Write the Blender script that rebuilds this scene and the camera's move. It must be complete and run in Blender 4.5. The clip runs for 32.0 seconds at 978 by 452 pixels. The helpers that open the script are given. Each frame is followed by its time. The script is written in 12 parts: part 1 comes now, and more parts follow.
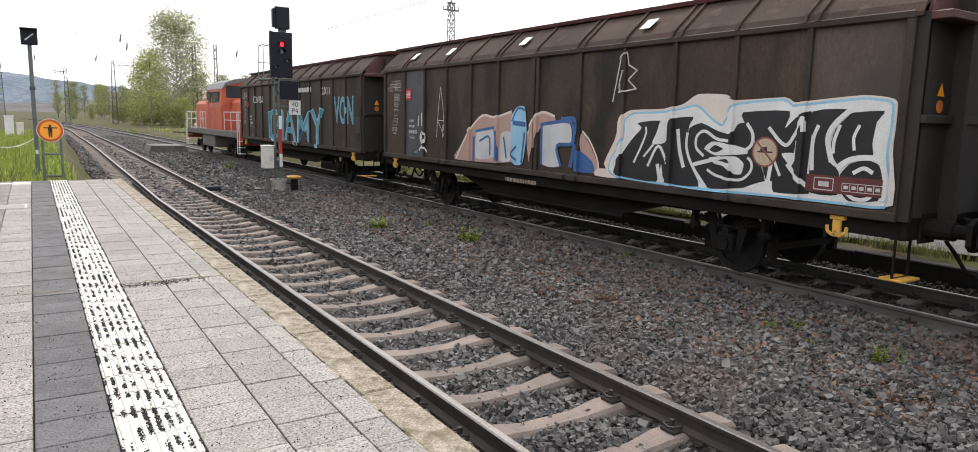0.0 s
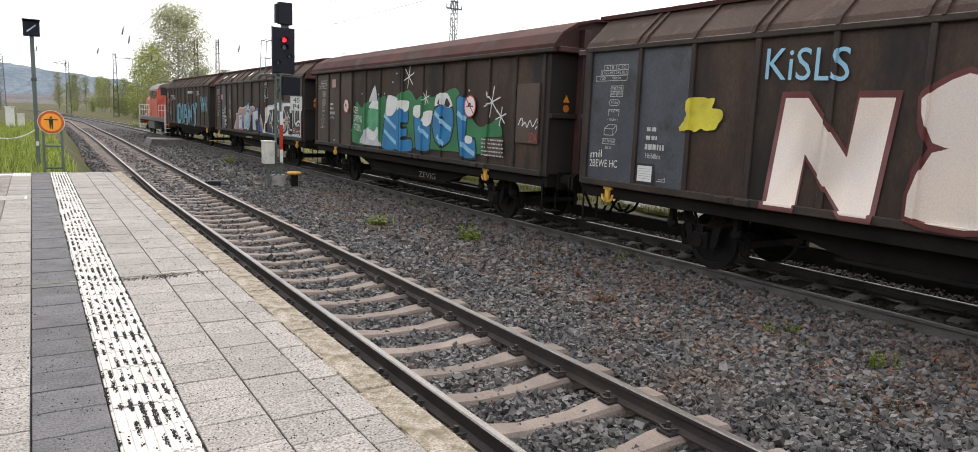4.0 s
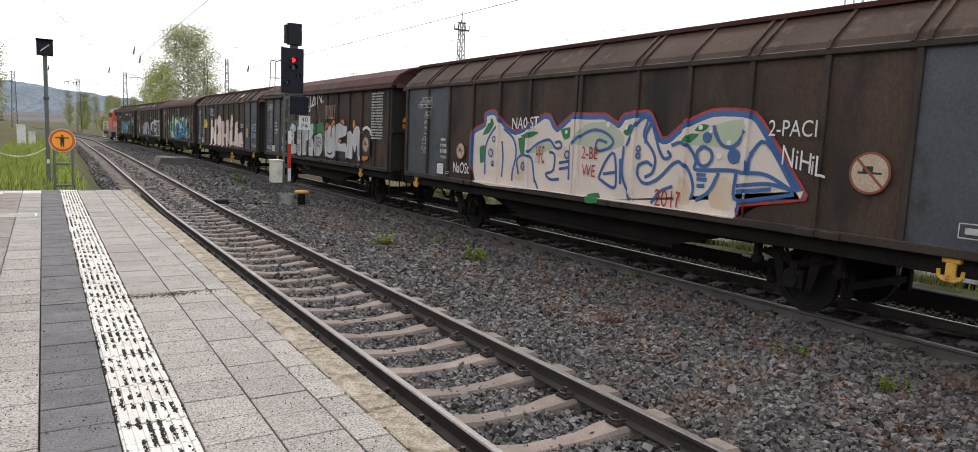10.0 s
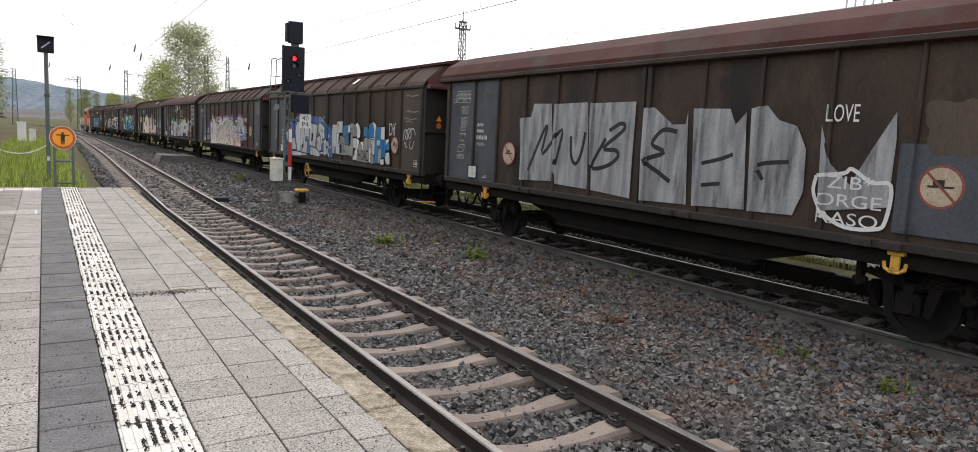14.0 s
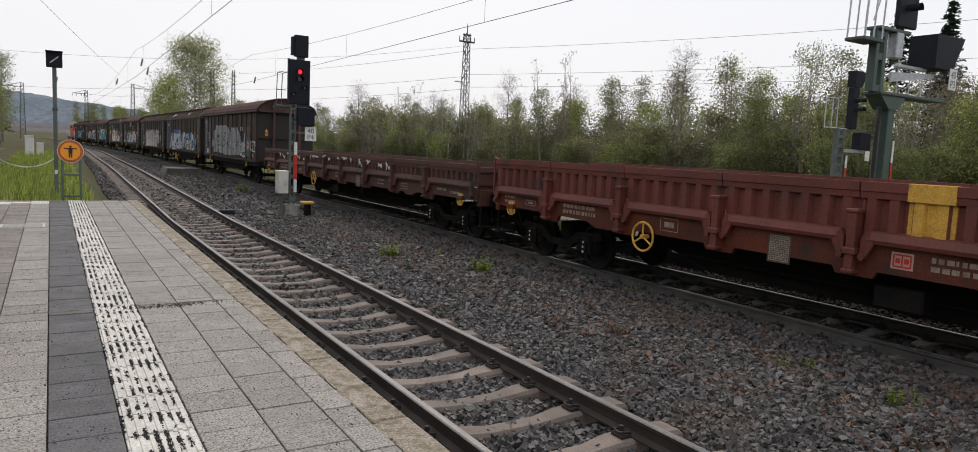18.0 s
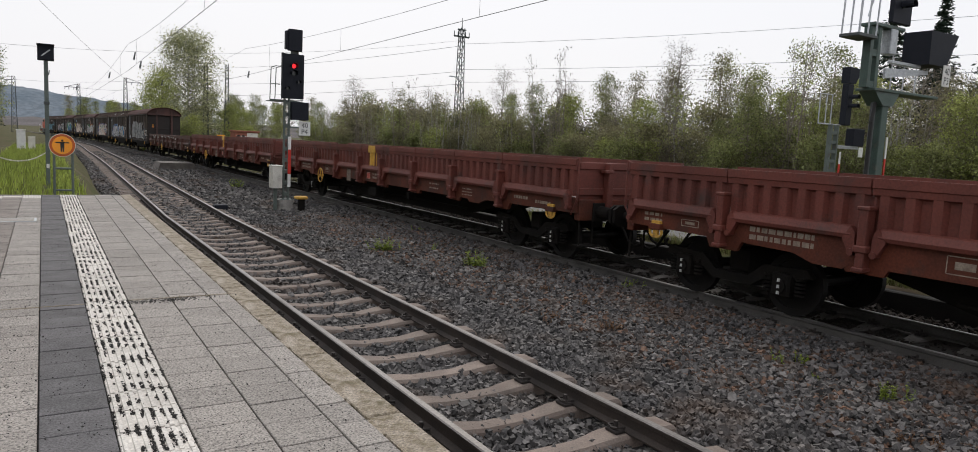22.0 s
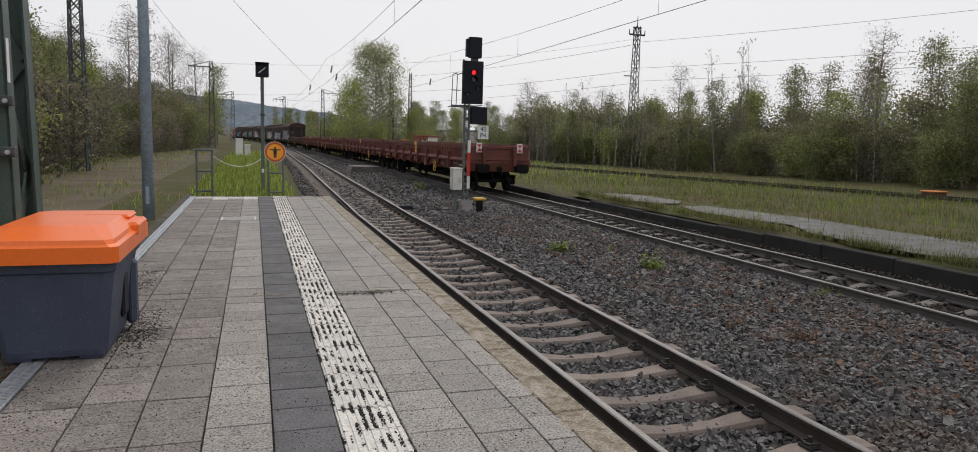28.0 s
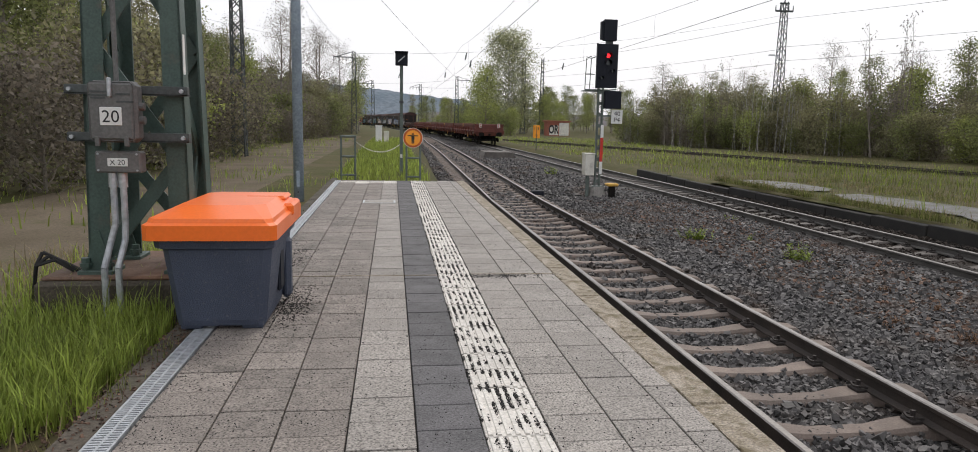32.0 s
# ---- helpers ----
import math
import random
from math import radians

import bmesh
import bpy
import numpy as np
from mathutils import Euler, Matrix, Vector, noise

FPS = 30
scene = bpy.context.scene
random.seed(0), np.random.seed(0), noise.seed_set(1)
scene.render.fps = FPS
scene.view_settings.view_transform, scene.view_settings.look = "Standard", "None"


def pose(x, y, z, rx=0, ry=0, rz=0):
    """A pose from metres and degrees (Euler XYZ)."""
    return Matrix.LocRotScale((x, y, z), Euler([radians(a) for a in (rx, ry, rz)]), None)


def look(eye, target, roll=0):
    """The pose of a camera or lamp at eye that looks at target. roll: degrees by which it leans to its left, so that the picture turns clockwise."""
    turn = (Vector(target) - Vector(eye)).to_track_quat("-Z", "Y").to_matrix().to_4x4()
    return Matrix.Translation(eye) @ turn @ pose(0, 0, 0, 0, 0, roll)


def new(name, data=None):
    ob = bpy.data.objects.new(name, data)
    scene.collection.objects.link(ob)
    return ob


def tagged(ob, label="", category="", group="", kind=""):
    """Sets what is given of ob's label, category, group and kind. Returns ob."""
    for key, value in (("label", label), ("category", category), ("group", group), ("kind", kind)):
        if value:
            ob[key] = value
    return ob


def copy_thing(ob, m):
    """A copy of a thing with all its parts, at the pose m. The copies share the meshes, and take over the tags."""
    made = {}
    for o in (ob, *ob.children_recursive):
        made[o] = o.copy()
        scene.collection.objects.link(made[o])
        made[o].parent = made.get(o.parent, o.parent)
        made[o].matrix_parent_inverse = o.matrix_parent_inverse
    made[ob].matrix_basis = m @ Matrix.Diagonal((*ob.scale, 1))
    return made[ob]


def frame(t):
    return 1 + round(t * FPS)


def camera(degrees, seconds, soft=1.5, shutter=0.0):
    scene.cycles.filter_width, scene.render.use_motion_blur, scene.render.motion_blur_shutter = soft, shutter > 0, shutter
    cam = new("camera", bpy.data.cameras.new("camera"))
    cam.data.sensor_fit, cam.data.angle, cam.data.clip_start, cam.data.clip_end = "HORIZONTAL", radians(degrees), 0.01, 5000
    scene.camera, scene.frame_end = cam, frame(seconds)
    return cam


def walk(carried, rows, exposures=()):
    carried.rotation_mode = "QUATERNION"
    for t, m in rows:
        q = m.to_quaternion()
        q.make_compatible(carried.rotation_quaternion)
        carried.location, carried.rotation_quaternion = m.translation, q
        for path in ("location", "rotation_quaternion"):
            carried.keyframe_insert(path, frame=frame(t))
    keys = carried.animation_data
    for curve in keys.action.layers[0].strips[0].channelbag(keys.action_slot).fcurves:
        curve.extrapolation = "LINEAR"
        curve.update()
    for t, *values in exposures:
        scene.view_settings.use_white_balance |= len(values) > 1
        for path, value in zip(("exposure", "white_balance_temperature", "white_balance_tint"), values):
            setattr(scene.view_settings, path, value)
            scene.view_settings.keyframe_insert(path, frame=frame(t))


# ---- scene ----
# Plan: x to the right of the platform, y along the platform and tracks, z = 0 on the platform's paving.
cam = camera(69.5, 32.0, soft=0.9)
PATH = [
    (0.0, pose(-2.670, -0.000, 1.436, 81.52, -1.32, -32.70)),
    (0.5, pose(-2.666, 0.000, 1.435, 81.53, -1.35, -32.68)),
    (1.0, pose(-2.667, -0.002, 1.432, 81.30, -1.68, -32.63)),
    (1.5, pose(-2.674, -0.001, 1.435, 81.37, -1.73, -32.68)),
    (2.0, pose(-2.672, -0.000, 1.434, 81.39, -1.80, -32.54)),
    (2.5, pose(-2.670, 0.002, 1.434, 81.39, -1.73, -32.51)),
    (3.0, pose(-2.671, 0.002, 1.431, 81.41, -1.82, -32.44)),
    (3.5, pose(-2.672, 0.001, 1.434, 81.32, -2.12, -32.57)),
    (5.5, pose(-2.682, -0.000, 1.440, 81.98, -2.40, -32.50)),
    (6.0, pose(-2.684, -0.001, 1.438, 82.01, -2.40, -32.45)),
    (6.5, pose(-2.688, -0.001, 1.439, 82.17, -2.46, -32.14)),
    (7.0, pose(-2.687, 0.001, 1.440, 82.27, -2.46, -32.16)),
    (7.5, pose(-2.693, 0.002, 1.444, 82.67, -2.43, -32.11)),
    (8.0, pose(-2.691, 0.000, 1.440, 82.75, -2.50, -32.09)),
    (8.5, pose(-2.691, -0.002, 1.441, 82.83, -2.52, -32.12)),
    (9.0, pose(-2.694, 0.000, 1.444, 82.94, -2.58, -31.95)),
    (9.5, pose(-2.692, 0.004, 1.442, 82.95, -2.63, -32.10)),
    (10.0, pose(-2.692, 0.007, 1.439, 83.02, -2.53, -32.10)),
    (10.5, pose(-2.693, 0.004, 1.441, 83.21, -2.65, -32.18)),
    (11.0, pose(-2.695, 0.003, 1.443, 83.20, -2.67, -31.93)),
    (11.5, pose(-2.701, 0.002, 1.441, 83.17, -2.78, -31.65)),
    (12.0, pose(-2.701, 0.006, 1.443, 83.09, -2.90, -31.95)),
    (12.5, pose(-2.703, 0.007, 1.443, 83.10, -2.73, -31.93)),
    (13.0, pose(-2.701, 0.006, 1.438, 83.03, -2.91, -31.92)),
    (13.5, pose(-2.699, 0.011, 1.438, 82.91, -2.87, -31.99)),
    (14.0, pose(-2.692, 0.020, 1.440, 82.96, -2.80, -32.06)),
    (14.5, pose(-2.702, 0.008, 1.439, 83.14, -2.77, -32.09)),
    (16.5, pose(-2.703, 0.007, 1.441, 83.56, -2.68, -31.85)),
    (17.0, pose(-2.703, 0.006, 1.442, 83.69, -2.65, -31.72)),
    (17.5, pose(-2.704, 0.002, 1.442, 83.98, -2.60, -31.80)),
    (18.0, pose(-2.707, -0.001, 1.443, 83.90, -2.60, -31.70)),
    (18.5, pose(-2.704, -0.002, 1.439, 83.82, -2.64, -31.70)),
    (19.0, pose(-2.704, 0.001, 1.440, 83.61, -2.74, -31.78)),
    (19.5, pose(-2.704, -0.001, 1.440, 83.53, -2.75, -31.85)),
    (20.0, pose(-2.700, 0.004, 1.439, 83.43, -2.82, -31.87)),
    (20.5, pose(-2.703, 0.006, 1.434, 83.06, -2.92, -31.83)),
    (21.0, pose(-2.704, 0.007, 1.434, 83.11, -2.85, -31.90)),
    (21.5, pose(-2.700, 0.017, 1.438, 83.22, -2.79, -32.06)),
    (22.0, pose(-2.699, 0.015, 1.440, 83.54, -2.76, -32.14)),
    (22.5, pose(-2.701, 0.011, 1.441, 83.67, -2.56, -32.11)),
    (23.0, pose(-2.700, 0.006, 1.442, 83.70, -2.42, -32.26)),
    (23.5, pose(-2.699, 0.002, 1.442, 83.82, -2.38, -32.31)),
    (24.0, pose(-2.700, 0.001, 1.445, 83.92, -2.34, -32.44)),
    (24.5, pose(-2.697, 0.000, 1.441, 83.94, -2.22, -32.48)),
    (26.5, pose(-2.769, -0.017, 1.439, 83.26, -1.58, -28.07)),
    (27.0, pose(-2.811, -0.034, 1.448, 83.42, -1.73, -24.21)),
    (27.5, pose(-2.815, -0.035, 1.449, 83.10, -1.60, -20.74)),
    (28.0, pose(-2.819, -0.027, 1.448, 83.09, -1.71, -18.29)),
    (28.5, pose(-2.824, -0.019, 1.449, 82.16, -1.51, -16.02)),
    (29.0, pose(-2.846, -0.027, 1.446, 82.24, -1.53, -13.03)),
    (29.5, pose(-2.849, -0.025, 1.443, 82.05, -1.49, -10.66)),
    (30.0, pose(-2.849, -0.023, 1.444, 81.76, -1.47, -9.63)),
    (30.5, pose(-2.851, -0.025, 1.439, 81.44, -1.35, -8.76)),
    (31.0, pose(-2.847, -0.019, 1.438, 81.36, -1.37, -8.18)),
    (31.5, pose(-2.847, -0.017, 1.441, 81.51, -1.37, -7.87)),
    (32.0, pose(-2.860, -0.015, 1.437, 81.66, -1.21, -7.75)),
]
EXPOSURES = [(0.0, 0.74), (8.0, 0.58), (12.5, 0.41), (14.5, 0.48), (16.5, -0.17), (24.5, -0.15), (27.0, -0.35), (29.0, -0.24), (32.0, -0.04)]

walk(cam, PATH, exposures=EXPOSURES)

# world: a bright overcast sky with a thin veil before the sun
world = bpy.data.worlds.new("overcast_sky")
scene.world = world
world.use_nodes = True
wn, wl = world.node_tree.nodes, world.node_tree.links
wn.clear()
w_out, w_bg = wn.new("ShaderNodeOutputWorld"), wn.new("ShaderNodeBackground")
w_sky, w_mix = wn.new("ShaderNodeTexSky"), wn.new("ShaderNodeMix")
w_sky.sky_type, w_sky.sun_disc = "NISHITA", False
w_sky.sun_elevation, w_sky.sun_rotation = radians(51), radians(25)
w_sky.dust_density, w_sky.air_density = 4.0, 1.5
w_scale = wn.new("ShaderNodeVectorMath")
w_scale.operation = "SCALE"
w_scale.inputs["Scale"].default_value = 0.10
w_mix.data_type = "RGBA"
w_mix.inputs["Factor"].default_value = 0.86
w_mix.inputs[7].default_value = (1.10, 1.10, 1.15, 1)
wl.new(w_sky.outputs[0], w_scale.inputs[0])
wl.new(w_scale.outputs[0], w_mix.inputs[6])
wl.new(w_mix.outputs[2], w_bg.inputs[0])
w_bg.inputs[1].default_value = 1.0
wl.new(w_bg.outputs[0], w_out.inputs[0])

sun = new("sun", bpy.data.lights.new("sun", "SUN"))
sun.data.energy, sun.data.angle, sun.data.color = 1.2, radians(12), (1.0, 0.95, 0.87)
sun.matrix_world = look((20, 42, 58), (0, 0, 0))


# ---- materials ----
def surf(name, c, c2=None, scale=3.0, rough=0.8, metal=0.0, bump=0.25, fine=45.0, grime=None, gscale=1.2, gamount=0.5,
         rnd=0.0, stretch=(1, 1, 1), spec=0.5, island=False, grain=0.2, speck=0.0):
    """Two scales of variation, optional grime patches, roughness variation and fine relief."""
    if name.endswith("spray"):
        grain = 0.07
    m = bpy.data.materials.new(name)
    m.use_nodes = True
    n, l = m.node_tree.nodes, m.node_tree.links
    b = n["Principled BSDF"]
    co, mp = n.new("ShaderNodeTexCoord"), n.new("ShaderNodeMapping")
    mp.inputs["Scale"].default_value = stretch
    where = co.outputs["Object"]
    if rnd and not island:
        oi, far, shift = n.new("ShaderNodeObjectInfo"), n.new("ShaderNodeVectorMath"), n.new("ShaderNodeVectorMath")
        far.operation, shift.operation = "SCALE", "ADD"
        far.inputs[0].default_value = (31.0, 47.0, 13.0)
        l.new(oi.outputs["Random"], far.inputs["Scale"])
        l.new(where, shift.inputs[0])
        l.new(far.outputs[0], shift.inputs[1])
        where = shift.outputs[0]
    l.new(where, mp.inputs[0])
    big, small = n.new("ShaderNodeTexNoise"), n.new("ShaderNodeTexNoise")
    big.inputs["Scale"].default_value, big.inputs["Detail"].default_value = scale, 6
    small.inputs["Scale"].default_value, small.inputs["Detail"].default_value = fine, 3
    for q in (big, small):
        l.new(mp.outputs[0], q.inputs["Vector"])
    ramp = n.new("ShaderNodeMapRange")
    ramp.inputs[1].default_value, ramp.inputs[2].default_value = 0.36, 0.66
    l.new(big.outputs["Fac"], ramp.inputs[0])
    mix = n.new("ShaderNodeMix")
    mix.data_type = "RGBA"
    c2 = c2 or tuple(v * 0.72 for v in c)
    mix.inputs[6].default_value, mix.inputs[7].default_value = (*c, 1), (*c2, 1)
    l.new(ramp.outputs[0], mix.inputs[0])
    out = mix.outputs[2]
    hs = n.new("ShaderNodeHueSaturation")
    mr = n.new("ShaderNodeMapRange")
    mr.inputs[1].default_value, mr.inputs[2].default_value = 0.3, 0.7
    mr.inputs[3].default_value, mr.inputs[4].default_value = 1 - grain, 1 + grain
    l.new(small.outputs["Fac"], mr.inputs[0])
    l.new(out, hs.inputs["Color"])
    val = mr.outputs[0]
    if rnd:
        src = n.new("ShaderNodeNewGeometry").outputs["Random Per Island"] if island else n.new("ShaderNodeObjectInfo").outputs["Random"]
        r2, mu = n.new("ShaderNodeMapRange"), n.new("ShaderNodeMath")
        r2.inputs[3].default_value, r2.inputs[4].default_value = 1 - rnd, 1 + rnd
        mu.operation = "MULTIPLY"
        l.new(src, r2.inputs[0])
        l.new(r2.outputs[0], mu.inputs[0])
        l.new(val, mu.inputs[1])
        val = mu.outputs[0]
    l.new(val, hs.inputs["Value"])
    out = hs.outputs[0]
    if grime:
        gn, gr, gm = n.new("ShaderNodeTexNoise"), n.new("ShaderNodeMapRange"), n.new("ShaderNodeMix")
        gn.inputs["Scale"].default_value, gn.inputs["Detail"].default_value = gscale, 8
        gn.inputs["Roughness"].default_value = 0.65
        l.new(mp.outputs[0], gn.inputs["Vector"])
        gr.inputs[1].default_value, gr.inputs[2].default_value = 0.62 - gamount * 0.25, 0.78 - gamount * 0.25
        l.new(gn.outputs["Fac"], gr.inputs[0])
        gm.data_type = "RGBA"
        gm.inputs[7].default_value = (*grime, 1)
        l.new(gr.outputs[0], gm.inputs[0])
        l.new(out, gm.inputs[6])
        out = gm.outputs[2]
    if speck:
        # exposed aggregate: single dark and light grains
        sn, s1, s2, s3, hv = (n.new(q) for q in ("ShaderNodeTexNoise", "ShaderNodeMapRange", "ShaderNodeMapRange", "ShaderNodeMath", "ShaderNodeHueSaturation"))
        sn.inputs["Scale"].default_value, sn.inputs["Detail"].default_value = 85.0, 2
        l.new(where, sn.inputs["Vector"])
        s1.inputs[1].default_value, s1.inputs[2].default_value = 0.54, 0.62
        s1.inputs[3].default_value, s1.inputs[4].default_value = 1.0, 1.0 - speck
        s2.inputs[1].default_value, s2.inputs[2].default_value = 0.38, 0.46
        s2.inputs[3].default_value, s2.inputs[4].default_value = 1.0 + speck * 0.5, 1.0
        s3.operation = "MULTIPLY"
        for q in (s1, s2):
            l.new(sn.outputs["Fac"], q.inputs[0])
        l.new(s1.outputs[0], s3.inputs[0])
        l.new(s2.outputs[0], s3.inputs[1])
        l.new(out, hv.inputs["Color"])
        l.new(s3.outputs[0], hv.inputs["Value"])
        out = hv.outputs[0]
    l.new(out, b.inputs["Base Color"])
    rr = n.new("ShaderNodeMapRange")
    rr.inputs[3].default_value, rr.inputs[4].default_value = max(rough - 0.12, 0.05), min(rough + 0.12, 1)
    l.new(big.outputs["Fac"], rr.inputs[0])
    l.new(rr.outputs[0], b.inputs["Roughness"])
    b.inputs["Metallic"].default_value = metal
    b.inputs["Specular IOR Level"].default_value = spec
    if bump:
        bp = n.new("ShaderNodeBump")
        bp.inputs["Strength"].default_value, bp.inputs["Distance"].default_value = bump, 0.01
        l.new(small.outputs["Fac"], bp.inputs["Height"])
        l.new(bp.outputs[0], b.inputs["Normal"])
    return m


def glow(name, c, strength):
    m = surf(name, c, rough=0.3)
    b = m.node_tree.nodes["Principled BSDF"]
    b.inputs["Emission Color"].default_value, b.inputs["Emission Strength"].default_value = (*c, 1), strength
    return m


def leafy(name, c, c2, through_light=0.45):
    """Thin leaves that let some of the light through."""
    m = surf(name, c, c2, scale=0.35, rough=0.6, bump=0, fine=3.0, rnd=0.55, island=True, spec=0.25)
    n, l = m.node_tree.nodes, m.node_tree.links
    b, out = n["Principled BSDF"], n["Material Output"]
    tr, mx = n.new("ShaderNodeBsdfTranslucent"), n.new("ShaderNodeMixShader")
    l.new(b.inputs["Base Color"].links[0].from_socket, tr.inputs["Color"])
    mx.inputs[0].default_value = through_light
    l.new(b.outputs[0], mx.inputs[1])
    l.new(tr.outputs[0], mx.inputs[2])
    l.new(mx.outputs[0], out.inputs["Surface"])
    return m


def stony(name, cols, scale):
    """Crushed stone: cells of their own shade with deep joints."""
    m = bpy.data.materials.new(name)
    m.use_nodes = True
    n, l = m.node_tree.nodes, m.node_tree.links
    b = n["Principled BSDF"]
    co, vo, ed = n.new("ShaderNodeTexCoord"), n.new("ShaderNodeTexVoronoi"), n.new("ShaderNodeTexVoronoi")
    ed.feature = "DISTANCE_TO_EDGE"
    wob, add = n.new("ShaderNodeTexNoise"), n.new("ShaderNodeMix")
    wob.inputs["Scale"].default_value = scale * 0.8
    add.data_type, add.inputs[0].default_value = "RGBA", 0.035
    l.new(co.outputs["Object"], wob.inputs["Vector"])
    l.new(co.outputs["Object"], add.inputs[6])
    l.new(wob.outputs["Color"], add.inputs[7])
    for v in (vo, ed):
        v.inputs["Scale"].default_value = scale
        l.new(add.outputs[2], v.inputs["Vector"])
    sep, ramp = n.new("ShaderNodeSeparateColor"), n.new("ShaderNodeValToRGB")
    l.new(vo.outputs["Color"], sep.inputs[0])
    l.new(sep.outputs[0], ramp.inputs[0])
    e = ramp.color_ramp.elements
    while len(e) < len(cols):
        e.new(0.5)
    for i, c in enumerate(cols):
        e[i].position, e[i].color = i / (len(cols) - 1), (*c, 1)
    rust, rr, rm = n.new("ShaderNodeTexNoise"), n.new("ShaderNodeMapRange"), n.new("ShaderNodeMix")
    rust.inputs["Scale"].default_value, rust.inputs["Detail"].default_value = 0.55, 5
    l.new(co.outputs["Object"], rust.inputs["Vector"])
    rr.inputs[1].default_value, rr.inputs[2].default_value, rr.inputs[4].default_value = 0.5, 0.7, 0.45
    l.new(rust.outputs["Fac"], rr.inputs[0])
    rm.data_type = "RGBA"
    rm.inputs[7].default_value = (0.12, 0.075, 0.05, 1)
    l.new(rr.outputs[0], rm.inputs[0])
    l.new(ramp.outputs[0], rm.inputs[6])
    l.new(rm.outputs[2], b.inputs["Base Color"])
    b.inputs["Roughness"].default_value = 0.85
    mr, bp = n.new("ShaderNodeMapRange"), n.new("ShaderNodeBump")
    mr.inputs[2].default_value = 0.12
    l.new(ed.outputs[0], mr.inputs[0])
    bp.inputs["Strength"].default_value, bp.inputs["Distance"].default_value = 0.9, 0.04
    l.new(mr.outputs[0], bp.inputs["Height"])
    l.new(bp.outputs[0], b.inputs["Normal"])
    return m


